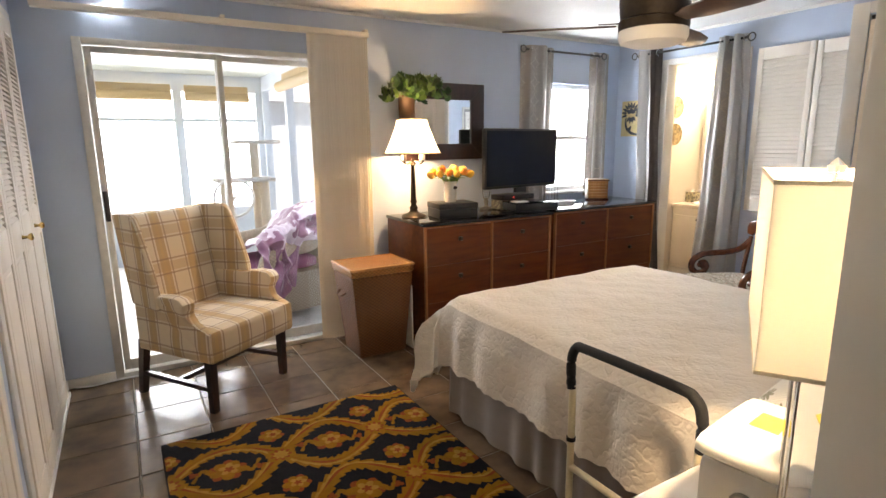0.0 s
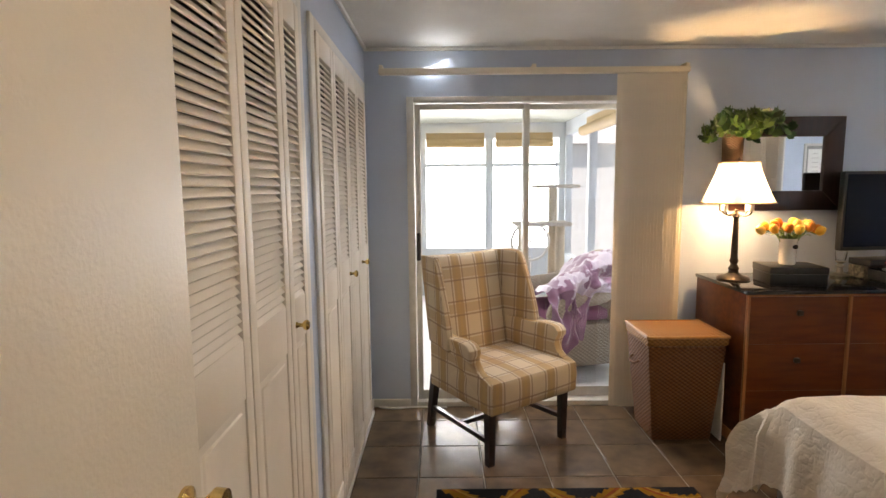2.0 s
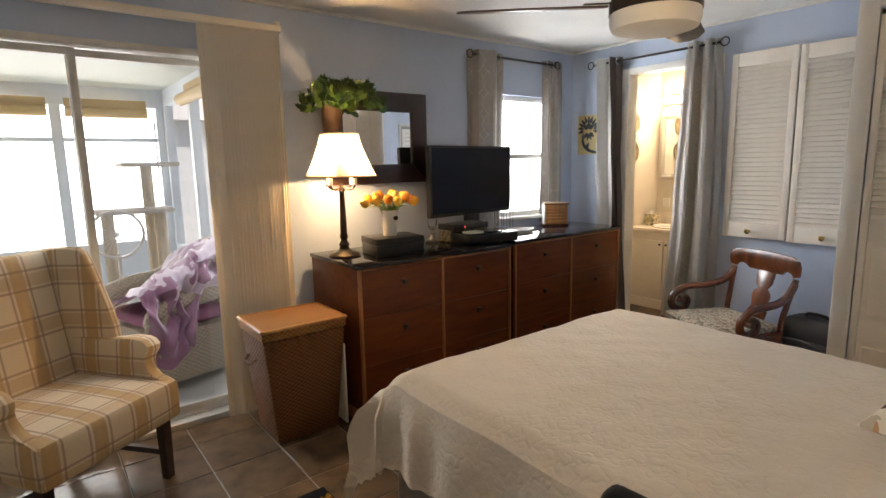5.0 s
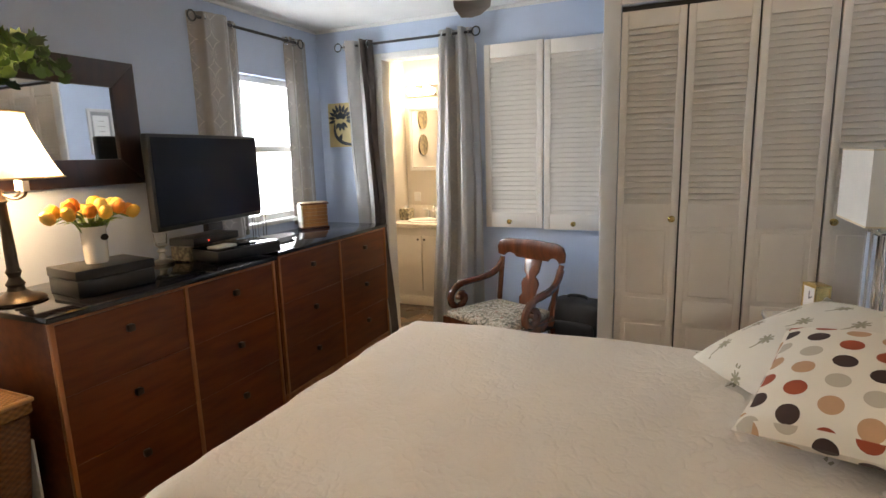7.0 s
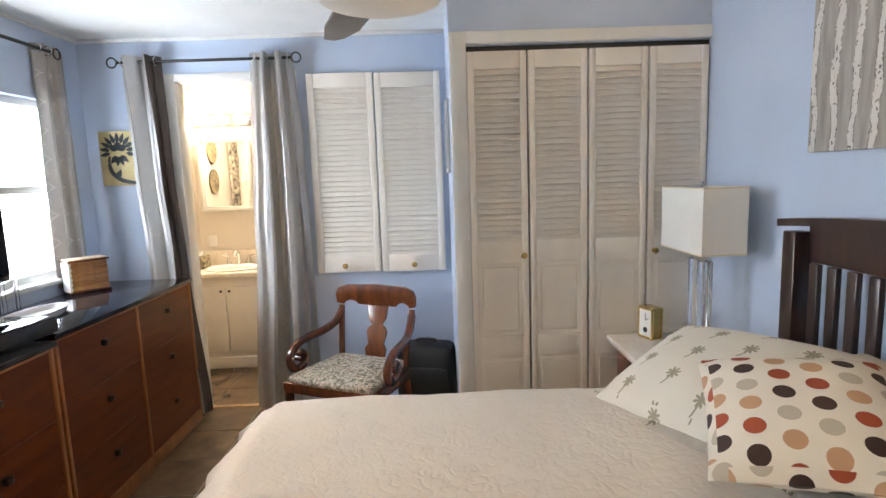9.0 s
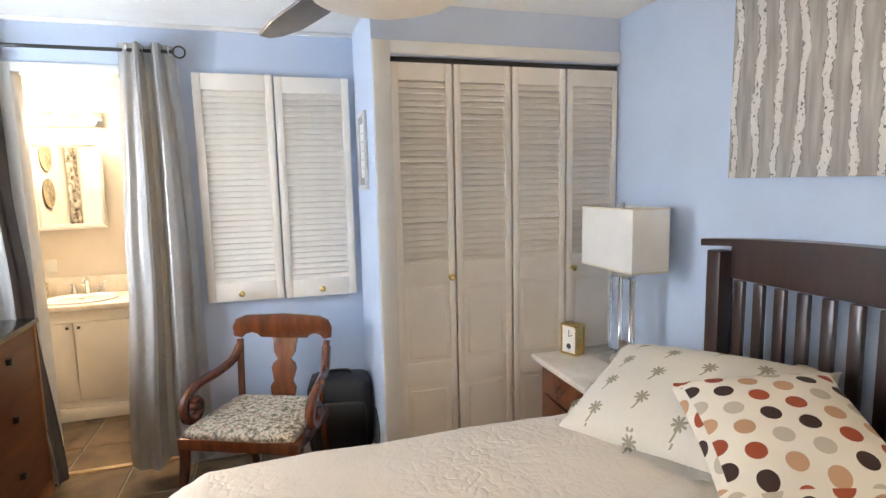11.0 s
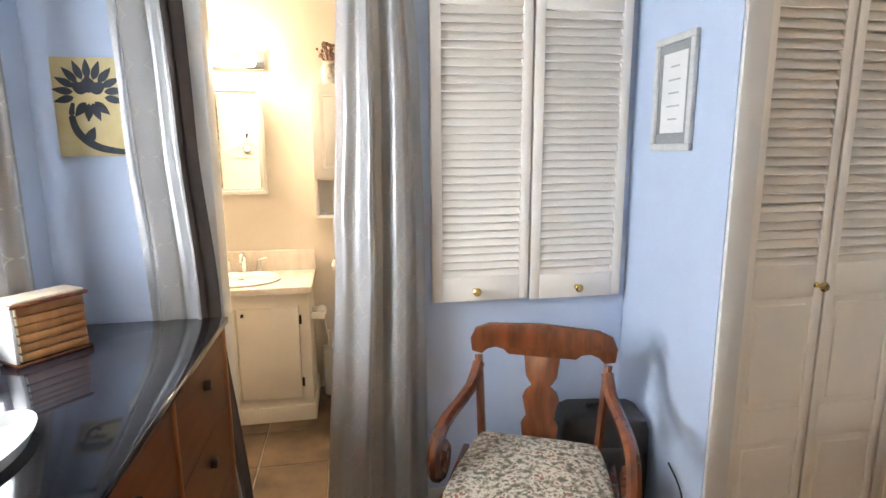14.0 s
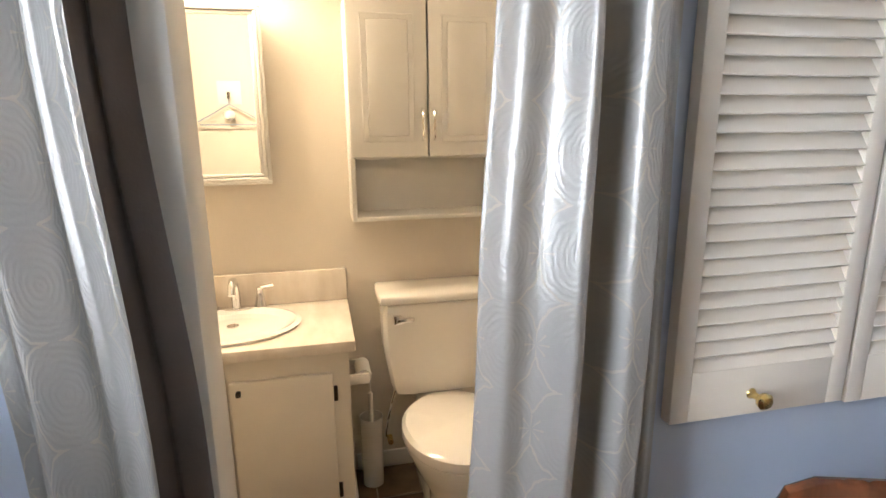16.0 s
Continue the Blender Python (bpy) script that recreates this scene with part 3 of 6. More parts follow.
def palms():
    p = Nodes("palm_print_cotton", 0.85, uv=True)
    sx, sy = 0.145, 0.13
    col = p.f("FLOOR", p.f("DIVIDE", p.x, sx))
    yy = p.f("ADD", p.f("DIVIDE", p.y, sy), p.f("MULTIPLY", p.f("MODULO", p.f("ADD", col, 100.0), 2.0), 0.5))
    dx = p.f("MULTIPLY", p.f("SUBTRACT", p.f("FRACT", p.f("ADD", p.f("DIVIDE", p.x, sx), 100.0)), 0.5), sx)
    dy = p.f("MULTIPLY", p.f("SUBTRACT", p.f("FRACT", p.f("ADD", yy, 100.0)), 0.6), sy)
    r = p.f("SQRT", p.f("ADD", p.f("MULTIPLY", dx, dx), p.f("MULTIPLY", dy, dy)))
    a = p.f("ARCTAN2", dy, dx)
    fr = p.f("LESS_THAN", r, p.f("ADD", 0.008, p.f("MULTIPLY", p.f("ABSOLUTE", p.f("SINE", p.f("MULTIPLY", a, 4.0))), 0.018)))
    bend = p.f("ADD", dx, p.f("MULTIPLY", dy, p.f("MULTIPLY", dy, 6.0)))
    tr = p.f("MULTIPLY", p.f("LESS_THAN", p.f("ABSOLUTE", bend), 0.0032), p.f("MULTIPLY", p.f("LESS_THAN", dy, 0.0), p.f("GREATER_THAN", dy, -0.052)))
    c = p.mix(p.f("MULTIPLY", p.f("MAXIMUM", fr, tr), 0.85), (0.66, 0.62, 0.54), (0.22, 0.20, 0.12))
    rib = p.f("SINE", p.f("MULTIPLY", p.x, 900.0))
    return p.done(c, rib, 0.25, 0.002)


def rug_wool(name, dark, light):
    p = Nodes(name, 0.95)
    p.b.inputs["Specular IOR Level"].default_value = 0.08
    return p.done(p.mix(p.noise(22.0, 4.0), dark, light), p.noise(420.0), 0.6, 0.004)


def tapestry():
    p = Nodes("tapestry_seat", 0.85)
    n, n2 = p.noise(46.0, 4.0), p.noise(95.0, 3.0)
    c = p.ramp(n, [(0.0, (0.12, 0.11, 0.08)), (0.40, (0.27, 0.23, 0.17)), (0.49, (0.52, 0.46, 0.36)), (0.57, (0.60, 0.55, 0.46)), (0.62, (0.26, 0.12, 0.08))])
    c = p.mix(p.f("GREATER_THAN", n2, 0.61), c, (0.10, 0.10, 0.07))
    return p.done(c, n2, 0.3, 0.003)


def satin(name, dull, bright, share):
    p = Nodes(name, 0.38, uv=True)
    per = 0.150
    fx = p.f("SUBTRACT", p.f("FRACT", p.f("ADD", p.f("DIVIDE", p.x, per), 50.0)), 0.5)
    fy = p.f("SUBTRACT", p.f("FRACT", p.f("ADD", p.f("DIVIDE", p.y, per), 50.0)), 0.5)
    wob = p.f("MULTIPLY", p.f("SUBTRACT", p.noise(30.0, 2.0), 0.5), 0.13)
    r = p.f("ADD", p.f("SQRT", p.f("ADD", p.f("MULTIPLY", fx, fx), p.f("MULTIPLY", fy, fy))), wob)
    rings = p.f("SINE", p.f("MULTIPLY", r, 84.0))
    ex, ey = p.f("SUBTRACT", 0.5, p.f("ABSOLUTE", fx)), p.f("ABSOLUTE", fy)
    far = p.f("SQRT", p.f("ADD", p.f("MULTIPLY", ex, ex), p.f("MULTIPLY", ey, ey)))
    ray = p.f("LESS_THAN", p.f("ABSOLUTE", p.f("SINE", p.f("MULTIPLY", p.f("ARCTAN2", ey, ex), 4.0))), 0.34)
    star = p.f("MULTIPLY", ray, p.f("LESS_THAN", far, 0.17))
    lens = p.f("LESS_THAN", p.f("ABSOLUTE", p.f("SUBTRACT", r, 0.53)), 0.014)
    c = p.mix(p.noise(7.0), dull, bright)
    c = p.mix(p.f("MULTIPLY", p.f("MAXIMUM", star, lens), 0.42), c, (0.66, 0.60, 0.48))
    p.b.inputs["Metallic"].default_value = 0.50
    p.b.inputs["Sheen Weight"].default_value = 0.25
    weave = p.f("ADD", p.f("ADD", p.f("MULTIPLY", rings, 0.45), p.f("MULTIPLY", star, 1.4)), p.f("MULTIPLY", p.noise(330.0), 0.6))
    m = p.done(c, weave, 0.24, 0.0014)
    thin, mixed = p.nt.nodes.new("ShaderNodeBsdfTranslucent"), p.nt.nodes.new("ShaderNodeMixShader")
    thin.inputs[0].default_value = (0.42, 0.40, 0.37, 1)
    mixed.inputs[0].default_value = share
    p.link(p.b.outputs[0], mixed.inputs[1]), p.link(thin.outputs[0], mixed.inputs[2])
    p.link(mixed.outputs[0], p.nt.nodes["Material Output"].inputs[0])
    return m


def birch_bark():
    p = Nodes("birch_canvas", 0.8)
    vec = p.nt.nodes.new("ShaderNodeMapping")
    vec.inputs["Scale"].default_value = (1, 1, 0.10)
    p.link(p.co, vec.inputs[0])
    streak = p.noise(46.0, 5.0, vec.outputs[0])
    sway = p.f("MULTIPLY", p.f("SUBTRACT", p.noise(3.0, 2.0), 0.5), 0.10)
    c = p.mix(streak, (0.12, 0.095, 0.075), (0.56, 0.52, 0.47))
    d = p.f("ABSOLUTE", p.f("SUBTRACT", p.f("FRACT", p.f("ADD", p.f("DIVIDE", p.f("ADD", p.x, sway), 0.092), 50.0)), 0.5))
    rough = p.f("MULTIPLY", p.f("SUBTRACT", p.noise(55.0, 5.0), 0.5), 0.30)
    trunk = p.f("LESS_THAN", p.f("ADD", d, rough), 0.17)
    edge = p.f("MULTIPLY", p.f("GREATER_THAN", p.f("ADD", d, rough), 0.135), p.f("GREATER_THAN", p.noise(26.0, 5.0), 0.46))
    knot = p.f("GREATER_THAN", p.noise(60.0, 4.0), 0.63)
    bark = p.mix(p.f("MULTIPLY", p.f("MAXIMUM", edge, knot), 0.85), p.mix(streak, (0.52, 0.49, 0.45), (0.74, 0.71, 0.67)), (0.05, 0.048, 0.045))
    return p.done(p.mix(trunk, c, bark), p.noise(90.0), 0.5, 0.003)


def flower_canvas():
    p = Nodes("flower_canvas", 0.75)
    return p.done(p.mix(p.noise(14.0, 5.0), (0.50, 0.37, 0.13), (0.68, 0.58, 0.34)), p.noise(150.0), 0.3, 0.002)


def wicker(name, light, dark, size=0.012):
    p = Nodes(name, 0.6, uv=True)
    u, v = p.f("SINE", p.f("MULTIPLY", p.x, math.pi / size)), p.f("SINE", p.f("MULTIPLY", p.y, math.pi / size * 1.4))
    wv = p.f("ADD", p.f("MULTIPLY", u, v), p.f("MULTIPLY", p.noise(40.0), 0.6))
    c = p.mix(p.f("ADD", p.f("MULTIPLY", wv, 0.35), 0.4), dark, light)
    return p.done(c, wv, 0.6, 0.004)


PLAID, DOTS, PALMS, TAPESTRY = plaid(), dots(), palms(), tapestry()
SATIN = satin("silver_satin", (0.37, 0.37, 0.365), (0.46, 0.46, 0.455), 0.06)
TAUPE = satin("taupe_satin", (0.26, 0.235, 0.215), (0.33, 0.30, 0.275), 0.015)
BIRCH, FLOWERART = birch_bark(), flower_canvas()
WICKER = wicker("brown_wicker", (0.20, 0.072, 0.014), (0.066, 0.021, 0.004), 0.016)
WICKERW = wicker("pale_wicker", (0.44, 0.36, 0.27), (0.24, 0.18, 0.125), 0.020)


def box_uv(ob):
    """Lays the cloth's pattern on each face by the axis that it faces, in metres."""
    me = ob.data
    uv = me.uv_layers.new(name="UVMap")
    for poly in me.polygons:
        n = [abs(c) for c in poly.normal]
        axis = n.index(max(n))
        for li in poly.loop_indices:
            c = me.vertices[me.loops[li].vertex_index].co
            uv.data[li].uv = (c.y, c.z) if axis == 0 else (c.x, c.z) if axis == 1 else (c.x, c.y)
    return ob


def soft_box(x0, y0, z0, x1, y1, z1, r, puff=0.0, cuts=6):
    """An upholstered block: rounded edges, and faces that swell by puff."""
    b = bm_box(x0, y0, z0, x1, y1, z1)
    bmesh.ops.subdivide_edges(b, edges=b.edges[:], cuts=cuts, use_grid_fill=True)
    c, h = Vector(((x0 + x1) / 2, (y0 + y1) / 2, (z0 + z1) / 2)), Vector(((x1 - x0) / 2, (y1 - y0) / 2, (z1 - z0) / 2))
    for v in b.verts:
        d = v.co - c
        q = Vector([max(-h[i] + r, min(h[i] - r, d[i])) for i in range(3)])
        o = d - q
        if o.length > 1e-6:
            o = o.normalized() * r
        n = Vector((d.x / h.x, d.y / h.y, d.z / h.z))
        big = max(abs(n.x), abs(n.y), abs(n.z))
        out = Vector([0.0, 0.0, 0.0])
        if puff:
            i = [abs(n.x), abs(n.y), abs(n.z)].index(big)
            fall = 1.0
            for j in range(3):
                if j != i:
                    fall *= 1 - n[j] ** 2
            out[i] = math.copysign(puff * fall, n[i])
        v.co = c + q + o + out
    return b


# ---- furniture along the north wall ----
def dresser(x0, x1, y0, label):
    t = thing("dresser", label, "dresser", group="matching dressers")
    y1, h = 3.605, 0.878
    for d in ((x0, y0 + 0.018, 0.07, x0 + 0.02, y1, h), (x1 - 0.02, y0 + 0.018, 0.07, x1, y1, h)):
        part("side_panel", bm_box(*d, 0.002), CHERRY, t)
    part("carcass", bm_box(x0 + 0.021, y0 + 0.027, 0.071, x1 - 0.021, y1 - 0.001, h - 0.001), CHERRY, t)
    part("plinth", bm_box(x0 - 0.004, y0 - 0.004, 0, x1 + 0.004, y1, 0.07, 0.004), CHERRYL, t)
    mid = (x0 + x1) / 2
    for x in (x0, mid - 0.009, x1 - 0.018):
        part("edge_strip", bm_box(x, y0 - 0.002, 0.071, x + 0.018, y0 + 0.017, h - 0.001, 0.003), CHERRYL, t, "lighter cherry edge strip")
    part("edge_strip", bm_box(x0 + 0.018, y0 - 0.001, h - 0.013, x1 - 0.018, y0 + 0.017, h - 0.001, 0.003), CHERRYL, t, "lighter cherry edge strip")
    for xa, xb in ((x0 + 0.020, mid - 0.011), (mid + 0.011, x1 - 0.020)):
        for k in range(3):
            za = 0.075 + k * 0.263
            d = part("drawer", bm_box(xa, y0 + 0.004, za, xb, y0 + 0.026, za + 0.262, 0.001, 1), CHERRY, t)
            part("knob", boxes(((xa + xb) / 2 - 0.014, y0 - 0.018, za + 0.16, (xa + xb) / 2 + 0.014, y0 + 0.005, za + 0.188), bevel=0.005), BRONZE, d, "square dark bronze knob")
    part("glass_top", bm_box(x0 - 0.012, y0 - 0.014, h, x1 + 0.010, y1, h + 0.022, 0.003), BLACKGLASS, t, "glossy black top")
    return t


TOP = 0.900
dresser(1.622, 2.742, 3.025, "cherry dresser with a glossy black top")
dresser(2.838, 4.022, 3.085, "cherry dresser with a glossy black top by the window")

tv = thing("television", "black flat-screen television on the dresser", "television", (2.83, 3.49, TOP), 6)
part("casing", bm_box(-0.42, 0.0, 0.155, 0.42, 0.045, 0.64, 0.010), BLACK, tv)
part("screen", bm_box(-0.402, -0.003, 0.180, 0.402, 0.002, 0.622), SCREEN, tv, "dark glossy screen")
part("back_cover", bm_box(-0.28, 0.045, 0.22, 0.28, 0.085, 0.56, 0.02), BLACK, tv)
part("neck", bm_box(-0.06, 0.01, 0.012, 0.06, 0.05, 0.17, 0.008), BLACK, tv)
part("foot", bm_lathe([(0.001, 0), (0.19, 0), (0.19, 0.008), (0.06, 0.016), (0.001, 0.017)], (0, 0.02, 0), 28, squash=(1, 0.55)), BLACK, tv)

dvd = thing("disc_player", "black disc player with a white pad on top", "player", (2.68, 3.19, TOP), -10)
part("case", bm_box(-0.19, -0.09, 0.006, 0.19, 0.13, 0.062, 0.006), BLACK, dvd)
part("lid", bm_box(-0.186, -0.086, 0.062, 0.186, 0.126, 0.070, 0.003), BLACKGLASS, dvd)
for x in (-0.16, 0.16):
    part("foot", bm_cyl((x, 0.0, 0), (x, 0.0, 0.007), 0.014), BLACK, dvd)
solid("note_pad", boxes((2.50, 3.15, TOP + 0.071, 2.62, 3.23, TOP + 0.082), bevel=0.002), WHITE, "small white paper pad on the disc player", "note pad")
rb = thing("cable_box", "black set-top box with a red light on a patterned box", "set-top box", (2.66, 3.40, TOP), 4)
part("case", bm_box(-0.16, -0.07, 0.075, 0.17, 0.09, 0.115, 0.004), BLACK, rb)
part("light", bm_cyl((-0.06, -0.071, 0.095), (-0.06, -0.074, 0.095), 0.004, seg=8), glow("red_led", (1, 0.05, 0.02), 4.0), rb)
solid("storage_box", boxes((2.49, 3.345, TOP, 2.82, 3.47, TOP + 0.073), bevel=0.004), mat("patterned_box", (0.34, 0.30, 0.22), 0.7, second=(0.06, 0.05, 0.04), scale=60, bump=0.1), "small patterned box under the set-top box", "box")
tray = thing("oval_tray", "clear oval tray on the dresser by the window", "tray", (3.13, 3.36, TOP))
part("dish", bm_lathe([(0.001, 0.0), (0.15, 0.0), (0.175, 0.03), (0.17, 0.03), (0.147, 0.006), (0.001, 0.006)], (0, 0, 0), 32, squash=(1, 0.5)), mat("pale_plastic", (0.72, 0.74, 0.76), 0.2, 0.05, 8, 0.0), tray)
for i, (x, y, hh) in enumerate(((3.10, 3.52, 0.15), (3.17, 3.50, 0.19), (3.24, 3.54, 0.16))):
    solid("drinking_glass", bm_lathe([(0.001, 0), (0.026, 0), (0.030, hh), (0.027, hh), (0.024, 0.008), (0.001, 0.008)], (x, y, TOP), 20), GLASS, "clear drinking glass by the window", "glass", group="glasses by the window")
cs = thing("candlestick", "pewter candlestick with a glass cup", "candlestick", (2.44, 3.47, TOP))
part("base", bm_lathe([(0.001, 0), (0.05, 0), (0.052, 0.008), (0.02, 0.02), (0.014, 0.05), (0.024, 0.06), (0.012, 0.075), (0.03, 0.09), (0.001, 0.092)], seg=24), mat("pewter", (0.35, 0.34, 0.32), 0.3, 0.2, 30, 0.1, metal=0.9), cs)
part("cup", bm_lathe([(0.001, 0.092), (0.026, 0.092), (0.033, 0.15), (0.030, 0.15), (0.023, 0.098), (0.001, 0.098)], seg=20), GLASS, cs)
st = thing("wooden_box", "slatted tan wooden box with a pale lid and window-lit end painted white", "box", (3.642, 3.545, TOP), -37)
TANL = wood("tan_layer", (0.36, 0.17, 0.055), (0.25, 0.105, 0.032))
# white here paints the window's light onto the box's left end
part("end_board", bm_box(0.0, 0.002, 0.008, 0.010, 0.096, 0.166, 0.002), WHITE, st, "end board whitened as if lit by the window")
for k in range(6):
    part("layer", bm_box(0.016, 0.002 * (k % 2), 0.010 + k * 0.0262, 0.195, 0.096, 0.0345 + k * 0.0262, 0.003), TANL, st)
    part("corner_tab", bm_box(0.0105, -0.002, 0.013 + k * 0.0262, 0.0155, 0.080, 0.032 + k * 0.0262, 0.002), CREAMTUBE, st)
part("bottom", bm_box(-0.004, -0.008, 0.0, 0.202, 0.099, 0.0075, 0.002), MAHOG, st, "dark base board")
lidp = part("lid", bm_box(-0.004, -0.010, 0.1675, 0.205, 0.099, 0.178, 0.003), MAHOG, st, "dark-edged lid")
part("lid_panel", bm_box(0.004, -0.002, 0.1785, 0.196, 0.093, 0.186, 0.002), wood("pale_lid", (0.62, 0.50, 0.36), (0.50, 0.38, 0.25)), lidp, "pale wooden panel")

# table lamp
tl = thing("table_lamp", "lit bronze table lamp with a pleated cream shade", "lamp", (1.72, 3.36, TOP))
part("base", bm_lathe([(0.001, 0), (0.088, 0), (0.092, 0.010), (0.082, 0.020), (0.050, 0.030), (0.030, 0.044), (0.026, 0.060), (0.001, 0.061)], seg=32), BRONZE, tl)
part("column", bm_lathe([(0.026, 0.058), (0.032, 0.070), (0.022, 0.085), (0.018, 0.095), (0.026, 0.115), (0.020, 0.130), (0.019, 0.20), (0.014, 0.37), (0.022, 0.378), (0.014, 0.388), (0.011, 0.42)], seg=12), BRONZE, tl)
for k in range(4):
    a = math.radians(25 + 90 * k)
    arm = part("arm", bm_tube([(0.01 * math.cos(a), 0.01 * math.sin(a), 0.40), (0.05 * math.cos(a), 0.05 * math.sin(a), 0.385), (0.085 * math.cos(a), 0.085 * math.sin(a), 0.395), (0.095 * math.cos(a), 0.095 * math.sin(a), 0.415)], 0.005, 8, smooth=4), BRONZE, tl)
    part("candle_sleeve", bm_cyl((0.095 * math.cos(a), 0.095 * math.sin(a), 0.412), (0.095 * math.cos(a), 0.095 * math.sin(a), 0.45), 0.012), SHADEOFF, arm)


def panelled_shade(rows, seg=8, rot=0.0):
    b = bmesh.new()
    rings = []
    for r, z in rows:
        rings.append([b.verts.new((r * math.cos(a), r * math.sin(a), z)) for a in [2 * math.pi * i / seg + rot for i in range(seg)]])
    for p, q in zip(rings, rings[1:]):
        for i in range(seg):
            b.faces.new((p[i], p[(i + 1) % seg], q[(i + 1) % seg], q[i]))
    bmesh.ops.solidify(b, geom=b.faces[:], thickness=0.0015)
    return b


shade = part("shade", panelled_shade([(0.200, 0.460), (0.172, 0.515), (0.145, 0.58), (0.122, 0.64), (0.108, 0.695)], 8, 0.2), SHADE, tl, "glowing cream panelled shade", smooth=False)
for r, z in ((0.202, 0.460), (0.109, 0.695)):
    ring = [(r * math.cos(2 * math.pi * i / 8 + 0.2), r * math.sin(2 * math.pi * i / 8 + 0.2), z) for i in range(9)]
    part("braid", bm_tube(ring, 0.004, 6), mat("shade_braid", (0.45, 0.33, 0.17), 0.8), shade)
part("finial", bm_lathe([(0.004, 0.66), (0.004, 0.70), (0.010, 0.712), (0.001, 0.73)], seg=12), BRONZE, tl)
for k in range(3):
    a = 2.1 * k
    part("bulb", bm_lathe([(0.001, 0.455), (0.012, 0.46), (0.02, 0.49), (0.012, 0.52), (0.001, 0.525)], (0.05 * math.cos(a), 0.05 * math.sin(a), 0.01), 12), glow("bulb_glow", (1, 0.72, 0.42), 8.0), tl)

# vase of tulips on a black box
bx = thing("keepsake_box", "black lacquered box with a fitted lid", "box", (1.985, 3.255, TOP), -8)
part("body", bm_box(-0.15, -0.115, 0, 0.15, 0.115, 0.065, 0.004), BLACKW, bx)
part("lid", bm_box(-0.153, -0.118, 0.066, 0.153, 0.118, 0.105, 0.004), BLACKW, bx)
vs = thing("vase", "white ceramic vase of orange and yellow tulips", "vase", (1.975, 3.265, TOP + 0.106))
part("jar", bm_lathe([(0.001, 0), (0.040, 0), (0.043, 0.01), (0.046, 0.13), (0.050, 0.150), (0.046, 0.150), (0.041, 0.12), (0.001, 0.02)], seg=28), PORCELAIN, vs)
part("badge", bm_prism([(0.016 * math.cos(i * 0.4488), 0.013 * math.sin(i * 0.4488)) for i in range(14)], 0.003, pose(0.012, -0.047, 0.105, 90)), BRONZE, vs, "small oval bronze badge")
rt = random.Random(5)
TUL = [mat("tulip_%s" % n, c, 0.5, 0.2, 20, 0.1) for n, c in (("yellow", (0.85, 0.48, 0.06)), ("orange", (0.85, 0.27, 0.03)), ("gold", (0.90, 0.58, 0.14)))]
LEAF = mat("tulip_leaf", (0.16, 0.26, 0.06), 0.5, 0.3, 20, 0.1)
for k in range(19):
    a, r = k * 2.4, 0.022 + 0.029 * math.sqrt(k)
    hx, hy, hz = r * math.cos(a), r * 0.8 * math.sin(a), 0.215 - r * 0.22 + rt.uniform(-0.012, 0.012)
    tp = part("tulip", bm_tube([(hx * 0.2, hy * 0.2, 0.10), (hx * 0.6, hy * 0.6, 0.19), (hx, hy, hz)], 0.003, 6, smooth=3), LEAF, vs)
    head = bm_lathe([(0.001, 0), (0.016, 0.004), (0.025, 0.022), (0.023, 0.042), (0.013, 0.056), (0.001, 0.058)], seg=10)
    bmesh.ops.transform(head, matrix=Matrix.Translation((hx, hy, hz)) @ Vector((hx, hy, 0.16)).to_track_quat("Z", "Y").to_matrix().to_4x4(), verts=head.verts[:])
    part("bloom", head, TUL[k % 3], tp)
for k in range(12):
    a = k * 0.55
    d = Vector((math.cos(a), math.sin(a) * 0.8, 0))
    part("leaf", bm_sheet(2, 5, lambda u, v: Vector((0, 0, 0.13)) + d * (0.02 + 0.10 * v) + Vector((-d.y, d.x, 0)) * ((u - 0.5) * 0.028 * math.sin(math.pi * min(0.98, v * 0.9 + 0.1))) + Vector((0, 0, 0.12 * v - 0.08 * v * v)), 0.001), LEAF, vs)

# mirror on the wall
mr = thing("wall_mirror", "square mirror in a wide dark wooden frame", "mirror")
fx0, fx1, fz0, fz1, fw = 1.765, 2.53, 1.298, 1.888, 0.125
for o in ([(fx0, fz0), (fx1, fz0), (fx1 - fw, fz0 + fw), (fx0 + fw, fz0 + fw)], [(fx1, fz0), (fx1, fz1), (fx1 - fw, fz1 - fw), (fx1 - fw, fz0 + fw)], [(fx1, fz1), (fx0, fz1), (fx0 + fw, fz1 - fw), (fx1 - fw, fz1 - fw)], [(fx0, fz1), (fx0, fz0), (fx0 + fw, fz0 + fw), (fx0 + fw, fz1 - fw)]):
    part("frame_side", bm_prism(o, 0.03, pose(0, N - 0.001, 0, 90), 0.006), ESPRESSO, mr)
part("glass", bm_box(fx0 + fw - 0.01, N - 0.016, fz0 + fw - 0.01, fx1 - fw + 0.01, N - 0.012, fz1 - fw + 0.01), MIRROR, mr)

